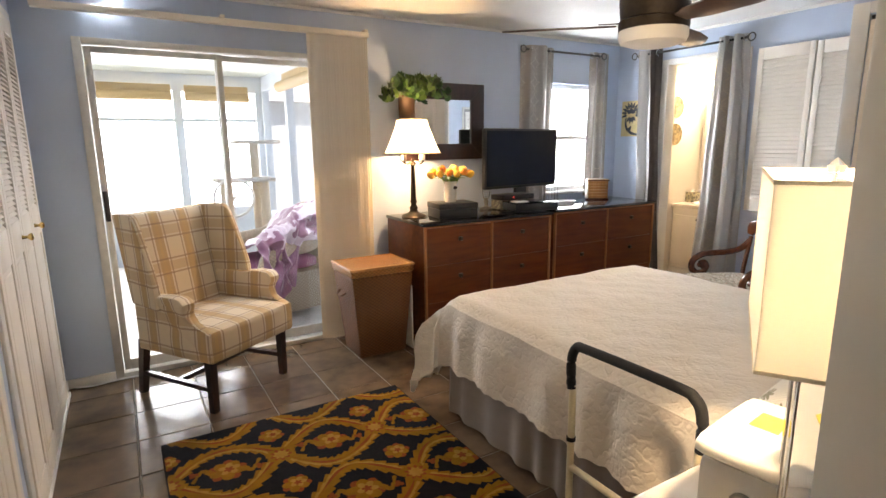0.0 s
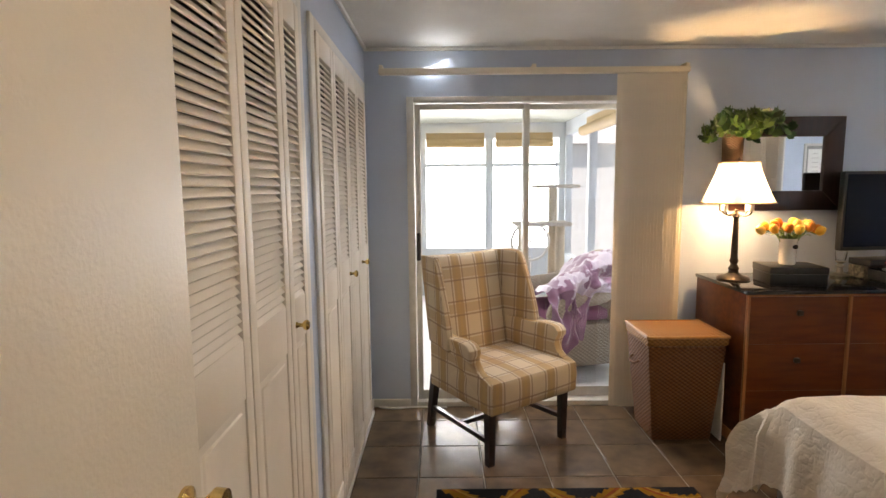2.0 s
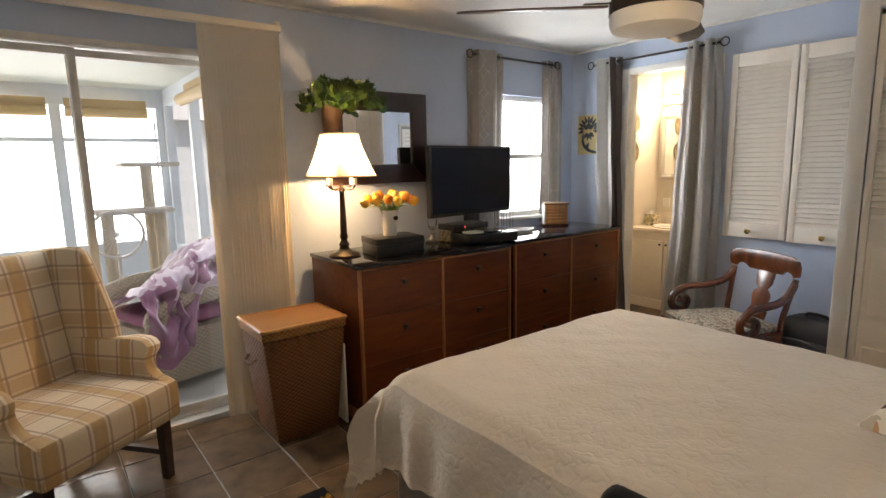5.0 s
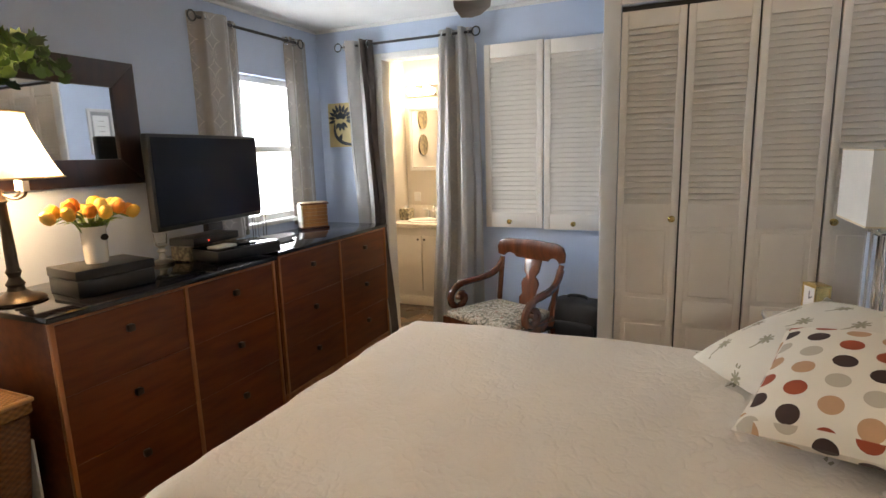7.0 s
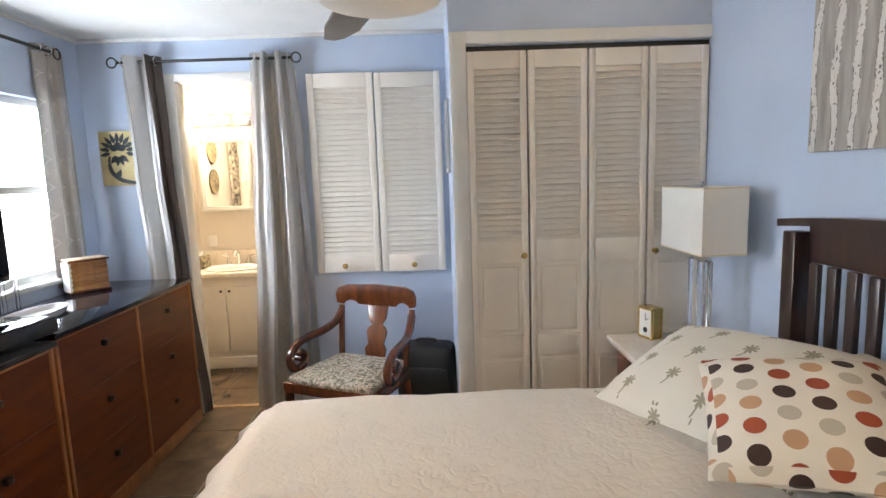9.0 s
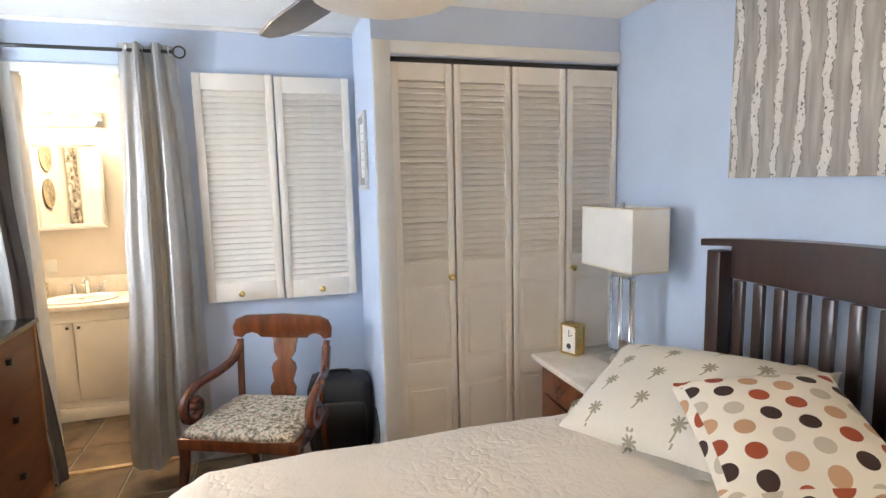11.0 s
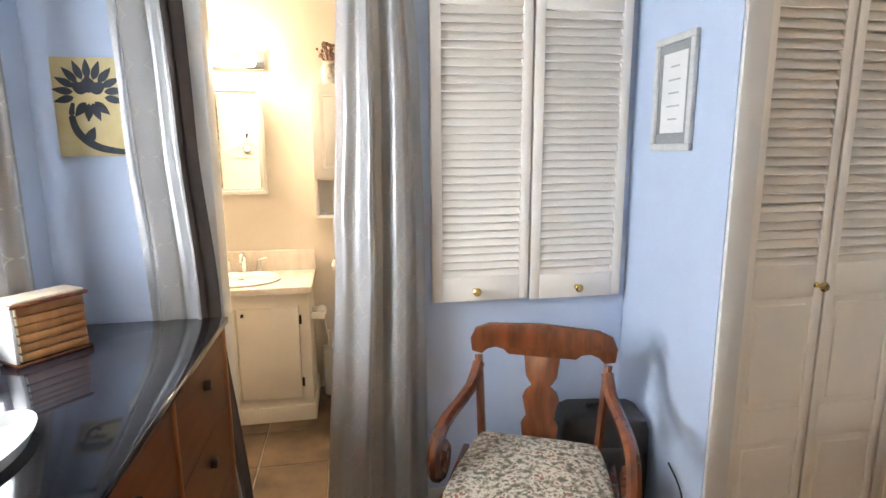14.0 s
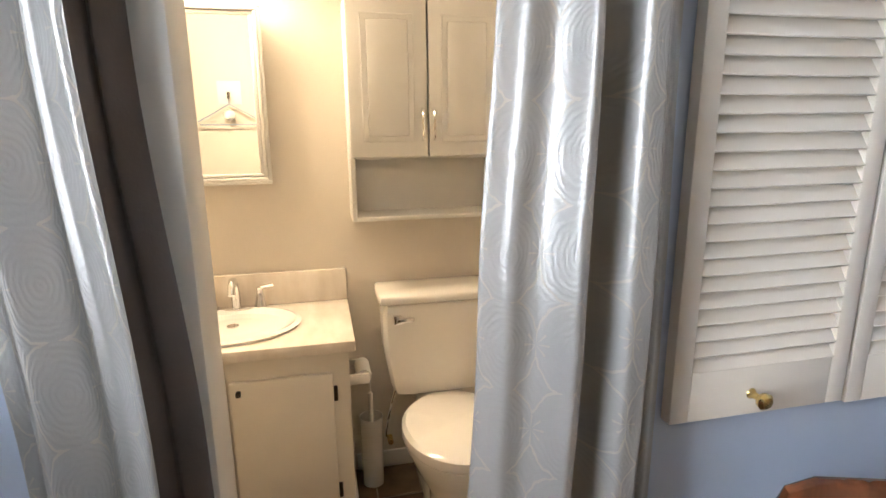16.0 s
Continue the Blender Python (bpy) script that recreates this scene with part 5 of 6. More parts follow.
nightstand(2.955, 3.500, 0.185, 0.700, "mahogany nightstand with a cream marble top")
nightstand(0.72, 1.225, 0.185, 0.66, "mahogany nightstand with a marble top beside the rail")


def box_lamp(at, turn, material, label, lit):
    t = thing("bedside_lamp", label, "lamp", at, turn, "acrylic bedside lamps")
    part("base", bm_box(-0.10, -0.065, 0, 0.10, 0.065, 0.030, 0.004), mat("brushed_nickel", (0.42, 0.40, 0.37), 0.35, 0.1, 30, 0.1, metal=0.8), t)
    for s in (-1, 1):
        part("acrylic_column", bm_box(s * 0.042 - 0.032, -0.022, 0.055, s * 0.042 + 0.032, 0.022, 0.430, 0.003), ACRYLIC, t, "clear acrylic slab")
        part("rod", bm_cyl((s * 0.042, 0, 0.030), (s * 0.042, 0, 0.056), 0.009), CHROME, t)
    part("collar", bm_box(-0.07, -0.018, 0.430, 0.07, 0.018, 0.442, 0.003), CHROME, t)
    part("stem", bm_cyl((0, 0, 0.44), (0, 0, 0.785), 0.005), CHROME, t)
    s_ = part("shade_frame", boxes((-0.2, -0.002, 0.757, 0.2, 0.002, 0.7575)), CHROME, t)
    for d in ((-0.203, -0.097, 0.203, -0.095), (-0.203, 0.095, 0.203, 0.097), (-0.203, -0.095, -0.201, 0.095), (0.201, -0.095, 0.203, 0.095)):
        part("shade_side", bm_box(d[0], d[1], 0.475, d[2], d[3], 0.765), material, s_, "white fabric shade side", smooth=False)
    for z in (0.476, 0.760):
        part("trim_band", boxes((-0.2045, -0.0985, z, 0.2045, -0.0972, z + 0.006), (-0.2045, 0.0972, z, 0.2045, 0.0985, z + 0.006), (-0.2045, -0.0972, z, -0.2032, 0.0972, z + 0.006), (0.2032, -0.0972, z, 0.2045, 0.0972, z + 0.006)), mat("shade_tape", (0.72, 0.62, 0.44), 0.8), s_)
    part("spider", boxes((-0.20, -0.002, 0.758, 0.20, 0.002, 0.762)), CHROME, t)
    part("finial", bm_lathe([(0.001, 0.762), (0.012, 0.768), (0.014, 0.780), (0.001, 0.792)], seg=14), CHROME, t)
    part("bulb", bm_lathe([(0.001, 0.57), (0.014, 0.575), (0.030, 0.62), (0.028, 0.65), (0.001, 0.67)], (0, 0.0, 0), 14), glow("bulb_warm", (1, 0.78, 0.48), 12.0) if lit else PORCELAIN, t)
    return t


box_lamp((3.203, 0.358, 0.607), 0, SHADEOFF, "unlit lamp with a white box shade on acrylic", False)
box_lamp((0.925, 0.345, 0.607), 31, SHADE, "lit lamp with a glowing white box shade", True)
ck = thing("mantel_clock", "small brass carriage clock with a white dial", "clock", (3.415, 0.500, 0.607), 200)
part("case", boxes((-0.05, -0.035, 0, 0.05, 0.035, 0.012), (-0.05, -0.035, 0.150, 0.05, 0.035, 0.162), (-0.05, -0.035, 0.012, -0.042, -0.027, 0.15), (0.042, -0.035, 0.012, 0.05, -0.027, 0.15), (-0.05, 0.027, 0.012, -0.042, 0.035, 0.15), (0.042, 0.027, 0.012, 0.05, 0.035, 0.15), bevel=0.001), BRASS, ck)
part("side_panel", boxes((-0.046, -0.02, 0.012, -0.043, 0.03, 0.15), (0.043, -0.02, 0.012, 0.046, 0.03, 0.15)), BRASS, ck)
dial = part("dial", bm_box(-0.042, -0.030, 0.012, 0.042, -0.026, 0.150), PORCELAIN, ck, "white square dial")
part("clock_hand", boxes((-0.0015, -0.0325, 0.095, 0.0015, -0.031, 0.130)), IRON, dial)
part("clock_hand", bm_tube([(0, -0.032, 0.095), (0.022, -0.032, 0.108)], 0.0018, 4), IRON, dial)
part("seconds_dial", bm_cyl((0, -0.0305, 0.045), (0, -0.0325, 0.045), 0.014, seg=20), IRON, dial)

dv = thing("air_purifier", "white and grey bedside machine with a rounded lid", "appliance", (1.085, 0.485, 0.607), 8)
part("housing", soft_box(-0.145, -0.085, 0.0, 0.145, 0.085, 0.155, 0.03, 0.0, 6), mat("grey_plastic", (0.50, 0.47, 0.42), 0.4, 0.05, 20, 0.05), dv)
part("lid", soft_box(-0.152, -0.092, 0.152, 0.152, 0.092, 0.193, 0.018, 0.004, 6), mat("cream_plastic", (0.80, 0.76, 0.68), 0.35, 0.04, 20, 0.05), dv, "cream rounded lid")
part("dial_ring", bm_tube([(-0.148, -0.02 + 0.022 * math.cos(a), 0.08 + 0.022 * math.sin(a)) for a in [i * 0.4488 for i in range(15)]], 0.006, 6), mat("dark_grey_plastic", (0.12, 0.11, 0.10), 0.4), dv)
part("dial", bm_cyl((-0.144, -0.02, 0.08), (-0.153, -0.02, 0.08), 0.013), CHROME, dv)
part("sticker", boxes((-0.02, -0.03, 0.1975, 0.06, 0.03, 0.1985)), mat("yellow_label", (0.85, 0.70, 0.08), 0.6), dv, "yellow warning sticker")

# painting above the bed
pt = thing("canvas_painting", "pale grey birch trunks painted on canvas", "painting", (2.03, S + 0.02, 1.85))
part("canvas", bm_box(-0.71, -0.010, -0.352, 0.71, 0.018, 0.352, 0.003), BIRCH, pt)
part("stretcher", bm_box(-0.70, -0.018, -0.342, 0.70, -0.0105, 0.342, 0.001), CHERRYL, pt, "thin wooden stretcher behind the canvas")

# ---- carved armchair in the corner ----
ac = thing("carved_armchair", "dark mahogany armchair with scroll arms and tapestry seat", "armchair", (3.87, 1.935, 0), -114.8)
part("seat_rail", bend(bm_box(-0.285, -0.525, 0.355, 0.285, -0.07, 0.410, 0.008), lambda c: Vector((c.x * (1.0 if c.y < -0.3 else 0.82), c.y, c.z))), MAHOG, ac)
part("seat", bend(soft_box(-0.262, -0.515, 0.395, 0.262, -0.085, 0.450, 0.022, 0.014, 8), lambda c: Vector((c.x * (1.0 - 0.42 * (c.y + 0.515)), c.y, c.z))), TAPESTRY, ac, "floral tapestry seat")
crest = [(-0.262, 0.733), (-0.268, 0.783), (-0.25, 0.823), (-0.20, 0.841), (0, 0.846), (0.20, 0.841), (0.25, 0.823), (0.268, 0.783), (0.262, 0.733), (0.225, 0.721), (0.205, 0.740), (0.175, 0.748), (0.145, 0.740), (0.125, 0.721), (0.0, 0.718), (-0.125, 0.721), (-0.145, 0.740), (-0.175, 0.748), (-0.205, 0.740), (-0.225, 0.721)]
curve_back = lambda c: Vector((c.x, c.y + 0.035 * (1 - (c.x / 0.27) ** 2) - 0.02, c.z))
part("crest_rail", bend(bm_prism(crest, 0.026, pose(0, 0.013, 0, 90), 0.006), curve_back), MAHOG, ac)
splat = [(-0.060, 0.405), (-0.070, 0.47), (-0.052, 0.50), (-0.068, 0.565), (-0.058, 0.590), (-0.035, 0.610), (-0.058, 0.645), (-0.068, 0.722), (0.068, 0.722), (0.058, 0.645), (0.035, 0.610), (0.058, 0.590), (0.068, 0.565), (0.052, 0.50), (0.070, 0.47), (0.060, 0.405)]
part("splat", bend(bm_prism(splat, 0.016, pose(0, 0.008, 0, 90), 0.003), lambda c: Vector((c.x, c.y + 0.012 - 0.22 * (0.70 - c.z), c.z))), MAHOG, ac)
for s in (-1, 1):
    part("back_post", bm_tube([(s * 0.215, 0.03, 0.0), (s * 0.212, -0.04, 0.20), (s * 0.212, -0.075, 0.40), (s * 0.225, -0.045, 0.58), (s * 0.238, -0.012, 0.715)], 0.017, 6, smooth=5, up=(1, 0, 0)), MAHOG, ac)
    part("leg", bm_tube([(s * 0.270, -0.575, 0.0), (s * 0.272, -0.535, 0.14), (s * 0.270, -0.500, 0.27), (s * 0.266, -0.500, 0.37)], lambda u: 0.016 + 0.010 * u, 6, smooth=5, up=(1, 0, 0)), MAHOG, ac)
    spiral = [(s * 0.236, -0.018, 0.685), (s * 0.250, -0.075, 0.622), (s * 0.275, -0.17, 0.592), (s * 0.292, -0.27, 0.585), (s * 0.300, -0.36, 0.572), (s * 0.302, -0.425, 0.525), (s * 0.300, -0.430, 0.465), (s * 0.298, -0.385, 0.432), (s * 0.296, -0.335, 0.445), (s * 0.295, -0.315, 0.485), (s * 0.295, -0.340, 0.515), (s * 0.295, -0.372, 0.505)]
    part("armrest", bm_tube(spiral, lambda u: 0.023 if u < 0.7 else 0.023 - 0.012 * (u - 0.7), 8, smooth=5, up=(1, 0, 0)), MAHOG, ac, "scrolled arm")
    part("scroll_eye", bm_cyl((s * 0.272, -0.362, 0.490), (s * 0.318, -0.362, 0.490), 0.019, seg=14), MAHOG, ac)
    part("stretcher", bm_box(s * 0.262 - 0.012, -0.46, 0.355, s * 0.262 + 0.012, -0.12, 0.40, 0.004), MAHOG, ac)

sc = thing("suitcase", "black upright suitcase behind the carved armchair", "suitcase", (3.93, 1.655, 0), -100)
part("shell", soft_box(-0.17, -0.10, 0.03, 0.17, 0.11, 0.46, 0.045, 0.008, 6), mat("black_nylon", (0.016, 0.016, 0.018), 0.65, 0.2, 40, 0.3, 300), sc)
part("front_pocket", soft_box(-0.14, -0.13, 0.06, 0.14, -0.09, 0.34, 0.02, 0.006, 5), mat("black_pocket", (0.012, 0.012, 0.014), 0.5, 0.2, 40, 0.3, 300), sc)
part("handle", bm_tube([(-0.06, 0.0, 0.457), (-0.05, 0.0, 0.485), (0.05, 0.0, 0.485), (0.06, 0.0, 0.457)], 0.010, 8, smooth=4), BLACK, sc)
for x in (-0.13, 0.13):
    part("wheel", bm_cyl((x - 0.012, 0.07, 0.026), (x + 0.012, 0.07, 0.026), 0.026), BLACK, sc)
solid("power_cord", bm_tube([(3.72, 1.52, 0.012), (3.68, 1.62, 0.012), (3.62, 1.60, 0.012), (3.60, 1.515, 0.02), (3.60, 1.498, 0.25), (3.70, 1.496, 0.34)], 0.004, 6, smooth=6), BLACK, "thin black cord against the closet wall", "cord")
solid("power_cord", bm_tube([(W + 0.05, N - 0.03, 0.008), (-0.35, N - 0.05, 0.008), (-0.22, N - 0.035, 0.01), (0.0, N - 0.04, 0.008)], 0.005, 6, smooth=6), WHITE, "white cord along the wall by the glass door", "cord")

# framed print on the closet side
fp = thing("framed_print", "pale print in a silver frame", "picture", (3.837, 1.481, 1.675))
for d in ((-0.118, 0, -0.197, 0.118, 0.018, -0.172), (-0.118, 0, 0.172, 0.118, 0.018, 0.197), (-0.118, 0, -0.172, -0.093, 0.018, 0.172), (0.093, 0, -0.172, 0.118, 0.018, 0.172)):
    part("frame_side", bm_box(*d, 0.004), mat("silver_frame", (0.60, 0.60, 0.58), 0.4, 0.1, 40, 0.2, metal=0.2), fp)
part("print", bm_box(-0.094, 0.001, -0.173, 0.094, 0.008, 0.173), mat("print_paper", (0.76, 0.76, 0.74), 0.6, 0.03, 5, 0.0), fp)
MOUNT = mat("grey_mount", (0.30, 0.31, 0.31), 0.7, 0.2, 60, 0.3, 120, stretch=(1, 1, 8))
for d in ((-0.094, 0.0082, 0.140, 0.094, 0.0100, 0.173), (-0.094, 0.0082, -0.173, 0.094, 0.0100, -0.135), (-0.094, 0.0082, -0.135, -0.072, 0.0100, 0.140), (0.072, 0.0082, -0.135, 0.094, 0.0100, 0.140)):
    part("mount", bm_box(*d, 0.001), MOUNT, fp, "grey striped mount")
for k, wdt in enumerate((0.05, 0.07, 0.06, 0.075, 0.055)):
    part("line", boxes((-wdt / 2, 0.0082, 0.09 - 0.045 * k, wdt / 2, 0.0088, 0.096 - 0.045 * k)), mat("grey_ink", (0.45, 0.44, 0.43), 0.7), fp)

# canvas with a dark flower
fa = thing("flower_canvas", "small canvas of a dark flower on yellow", "painting", (E - 0.018, 3.43, 1.635), -90)
part("canvas", bm_box(-0.15, 0, -0.162, 0.15, 0.016, 0.162, 0.002), FLOWERART, fa)
PETAL = mat("slate_paint", (0.036, 0.042, 0.055), 0.7, 0.3, 30, 0.2, 150)


def petal(cx, cz, turn, start, length, width, lift=0.0):
    """A painted leaf shape that points away from (cx, cz)."""
    side = [(start + length * k / 8, width * math.sin(math.pi * (k / 8) ** 0.75)) for k in range(9)]
    ring = side + [(a, -b) for a, b in side[-2:0:-1]]
    ca, sa = math.cos(radians(turn)), math.sin(radians(turn))
    return bm_prism([(cx + a * ca - b * sa, cz + a * sa + b * ca) for a, b in ring], 0.0006, pose(0, -0.0002 - lift, 0, 90))


FX, FZ = -0.040, 0.045
for k in range(11):
    part("petal", petal(FX, FZ, -14 + 20.8 * k, 0.048, 0.066, 0.0125), PETAL, fa)
for tn, st_, ln, wd_ in ((90, -0.012, 0.058, 0.026), (152, -0.006, 0.060, 0.020), (28, -0.006, 0.060, 0.020)):
    part("petal", petal(FX, FZ + 0.004, tn, st_ + 0.010, ln, wd_, 0.0004 if tn == 90 else 0.0), PETAL, fa)
for tn in (232, 262, 290, 316):
    part("petal", petal(FX, FZ - 0.012, tn, 0.020, 0.062, 0.014), PETAL, fa)
part("stem", bm_tube([(FX - 0.052, -0.0004, FZ - 0.03), (FX - 0.060, -0.0004, -0.03), (FX - 0.045, -0.0004, -0.085), (FX + 0.005, -0.0004, -0.128), (FX + 0.08, -0.0004, -0.146), (0.146, -0.0004, -0.150)], lambda u: 0.006 + 0.009 * math.sin(math.pi * u), 6, flat=0.05, smooth=6, up=(0, 0, 1)), PETAL, fa)
part("petal", petal(FX - 0.022, -0.118, 62, 0.0, 0.062, 0.016), PETAL, fa)
txt = bpy.data.curves.new("word", "FONT")
txt.body, txt.size, txt.extrude = "dr", 0.045, 0.0006
tx = new("word", txt)
tx.data.materials.append(mat("word_paint", (0.30, 0.22, 0.07), 0.7))
tx.parent = fa
tx.matrix_local = pose(0.055, -0.0012, -0.085, 90)


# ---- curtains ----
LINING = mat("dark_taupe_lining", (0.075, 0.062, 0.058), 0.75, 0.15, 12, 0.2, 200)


def curtain(name, label, f, length, height, cloth, nu=90, nv=40, group=""):
    """f(u, v): u along the cloth, v from the top down; the pattern follows the cloth's own length."""
    b = bm_sheet(nu, nv, f)
    t = tagged(new(name), label, "curtain", group)
    ob = part("cloth", b, cloth, t)
    uv = ob.data.uv_layers.new(name="UVMap")
    n = nv + 1
    for loop in ob.data.loops:
        i, j = divmod(loop.vertex_index, n)
        uv.data[loop.index].uv = (i / nu * length, j / nv * height)
    return t


def lerp(rows, v):
    for (a, *p), (b, *q) in zip(rows, rows[1:]):
        if v <= b:
            k = (v - a) / (b - a)
            k = k * k * (3 - 2 * k)
            return [x + (y - x) * k for x, y in zip(p, q)]
    return rows[-1][1:]


def fold(u, n, v, seed=0.0):
    return math.sin(2 * math.pi * n * u + seed + 0.35 * math.sin(5 * v + seed))


def profile(rows, u):
    return lerp(rows, u)[0]


def left_drape(u, v):
    y0, y1 = lerp([(0, 3.372, 3.158), (0.3, 3.360, 3.140), (0.58, 3.332, 3.110), (1, 3.150, 3.042)], v)
    d = profile([(0, 0.030), (0.05, 0.028), (0.17, -0.050), (0.24, -0.044), (0.54, 0.020), (0.60, 0.018), (0.74, -0.062), (0.79, -0.058), (0.88, 0.012), (0.91, 0.000), (1, 0.040)], u)
    d *= 0.85 + 0.15 * math.cos(7 * v) - 0.25 * v
    return Vector((min(4.050 + d + 0.006 * noise.noise(Vector((u * 6, v * 5, 2))), E - 0.016), y0 + (y1 - y0) * u + 0.008 * fold(u, 3.3, 2.0 * v, 2.0), 2.215 - 2.185 * v))


def right_drape(u, v):
    y0, y1 = lerp([(0, 2.625, 2.382), (0.25, 2.650, 2.350), (0.48, 2.678, 2.335), (1, 2.738, 2.340)], v)
    d = profile([(0, 0.022), (0.12, -0.020), (0.18, -0.012), (0.34, -0.070), (0.41, -0.062), (0.47, 0.036), (0.53, 0.036), (0.63, -0.056), (0.70, -0.052), (0.84, 0.006), (0.90, 0.0), (1, 0.030)], u)
    d *= 0.9 + 0.25 * v
    return Vector((min(4.066 + d + 0.008 * noise.noise(Vector((u * 5, v * 4, 7))), E - 0.004), y0 + (y1 - y0) * u + 0.010 * fold(u, 2.3, 1.5 * v, 1.0), 2.215 - 2.175 * v - 0.014 * math.sin(9 * u) * v))


def win_left(u, v):
    d = profile([(0, 0.040), (0.06, 0.030), (0.22, -0.022), (0.34, -0.030), (0.50, -0.052), (0.56, -0.048), (0.82, 0.030), (0.90, 0.014), (1, 0.034)], u)
    return Vector((2.905 + (0.365 - 0.03 * v) * u + 0.006 * fold(u, 3, v), 3.602 + d, 2.225 - 1.30 * v))


def win_right(u, v):
    d = profile([(0, 0.020), (0.20, -0.020), (0.40, 0.012), (0.62, -0.022), (0.85, 0.010), (1, 0.018)], u)
    return Vector((3.712 - 0.02 * v + (0.24 + 0.03 * v) * u + 0.006 * fold(u, 3, v), 3.622 + d, 2.225 - 1.30 * v))


turned = tagged(new("curtain"), "silver satin curtain pulled aside at the bathroom doorway", "curtain")
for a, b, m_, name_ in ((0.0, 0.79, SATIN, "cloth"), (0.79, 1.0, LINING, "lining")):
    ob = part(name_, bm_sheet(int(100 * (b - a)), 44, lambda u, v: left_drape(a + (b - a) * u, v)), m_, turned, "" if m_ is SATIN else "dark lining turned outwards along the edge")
    uv = ob.data.uv_layers.new(name="UVMap")
    for loop in ob.data.loops:
        i, j = divmod(loop.vertex_index, 45)
        uv.data[loop.index].uv = ((a + (b - a) * i / int(100 * (b - a))) * 0.62, j / 44 * 2.2)
for n_, f_, l_, h_, lab in (("curtain", right_drape, 0.7, 2.2, "silver satin curtain hanging in folds beside the doorway"), ("curtain", win_left, 0.5, 1.3, "taupe satin curtain at the bedroom window"), ("curtain", win_right, 0.42, 1.3, "taupe satin curtain at the bedroom window")):
    curtain(n_, lab, f_, l_, h_, SATIN if f_ is right_drape else TAUPE)


def rod(a, b, rings, wall, label):
    t = thing("curtain_rod", label, "curtain rod", group="iron curtain rods")
    a, b = Vector(a), Vector(b)
    d = (b - a).normalized()
    part("pole", bm_cyl(a, b, 0.009, seg=12), IRON, t)
    for p_, s in ((a, -1), (b, 1)):
        c = p_ + d * s * 0.03
        part("finial", bm_tube([c + Vector((0, 0, 0.028 * math.cos(q))) + d * (0.028 * math.sin(q)) for q in [i * 0.3927 for i in range(17)]], 0.0045, 6, up=d.cross(Vector((0, 0, 1)))), IRON, t, "open ring finial")
        part("bracket", bm_tube([p_ - d * s * 0.04, p_ - d * s * 0.04 + Vector(wall)], 0.006, 6), IRON, t)
    for q in rings:
        c = a + (b - a) * q
        part("grommet", bm_tube([c + Vector((0, 0, 0.024 * math.cos(k))) + d.cross(Vector((0, 0, 1))) * (0.024 * math.sin(k)) for k in [i * 0.4488 for i in range(15)]], 0.004, 6, up=d), CHROME, t)
    return t


rod((4.055, 3.395, 2.182), (4.055, 2.385, 2.182), (0.03, 0.09, 0.16, 0.22, 0.80, 0.87, 0.93, 0.985), (0.06, 0, 0), "black iron curtain rod across the bathroom doorway")
rod((2.935, 3.60, 2.192), (3.82, 3.60, 2.192), (0.05, 0.16, 0.28, 0.86, 0.95), (0, 0.055, 0), "black iron curtain rod above the window")

# ---- ceiling fan ----
fn = thing("ceiling_fan", "dark bronze three-blade ceiling fan with a frosted light", "ceiling fan", (2.13, 1.693, 0))
part("motor", bm_lathe([(0.001, H - 0.001), (0.085, H - 0.001), (0.095, H - 0.03), (0.115, H - 0.06), (0.155, H - 0.12), (0.158, 2.06), (0.150, 1.985), (0.158, 1.978), (0.001, 1.976)], seg=40), BRONZE, fn)
part("light_band", bm_lathe([(0.001, 1.976), (0.158, 1.976), (0.158, 1.935), (0.001, 1.935)], seg=40), BRONZE, fn)
part("light_bowl", bm_lathe([(0.154, 1.935), (0.156, 1.905), (0.146, 1.880), (0.10, 1.866), (0.001, 1.862)], seg=40), SHADEOFF, fn, "frosted white glass bowl, unlit")
for k, a in enumerate((18, 138, 258)):
    m_ = pose(0, 0, 1.968, 0, 0, a)
    b = bmesh.new()
    pts = [(0.17, -0.035), (0.26, -0.066), (0.45, -0.078), (0.62, -0.070), (0.70, -0.030), (0.705, 0.01), (0.66, 0.052), (0.50, 0.070), (0.28, 0.060), (0.17, 0.035)]
    blade = bm_prism(pts, 0.008, m_ @ pose(0, 0, -0.010, -12), 0.002)
    bl = part("blade", blade, wood("fan_blade_wood", (0.075, 0.040, 0.026), (0.040, 0.020, 0.014), 0.4, 0.2), fn)
    part("blade_iron", bm_prism([(0.10, -0.022), (0.25, -0.014), (0.25, 0.014), (0.10, 0.022)], 0.006, m_ @ pose(0, 0, 0.002, -12), 0.002), BRONZE, bl)

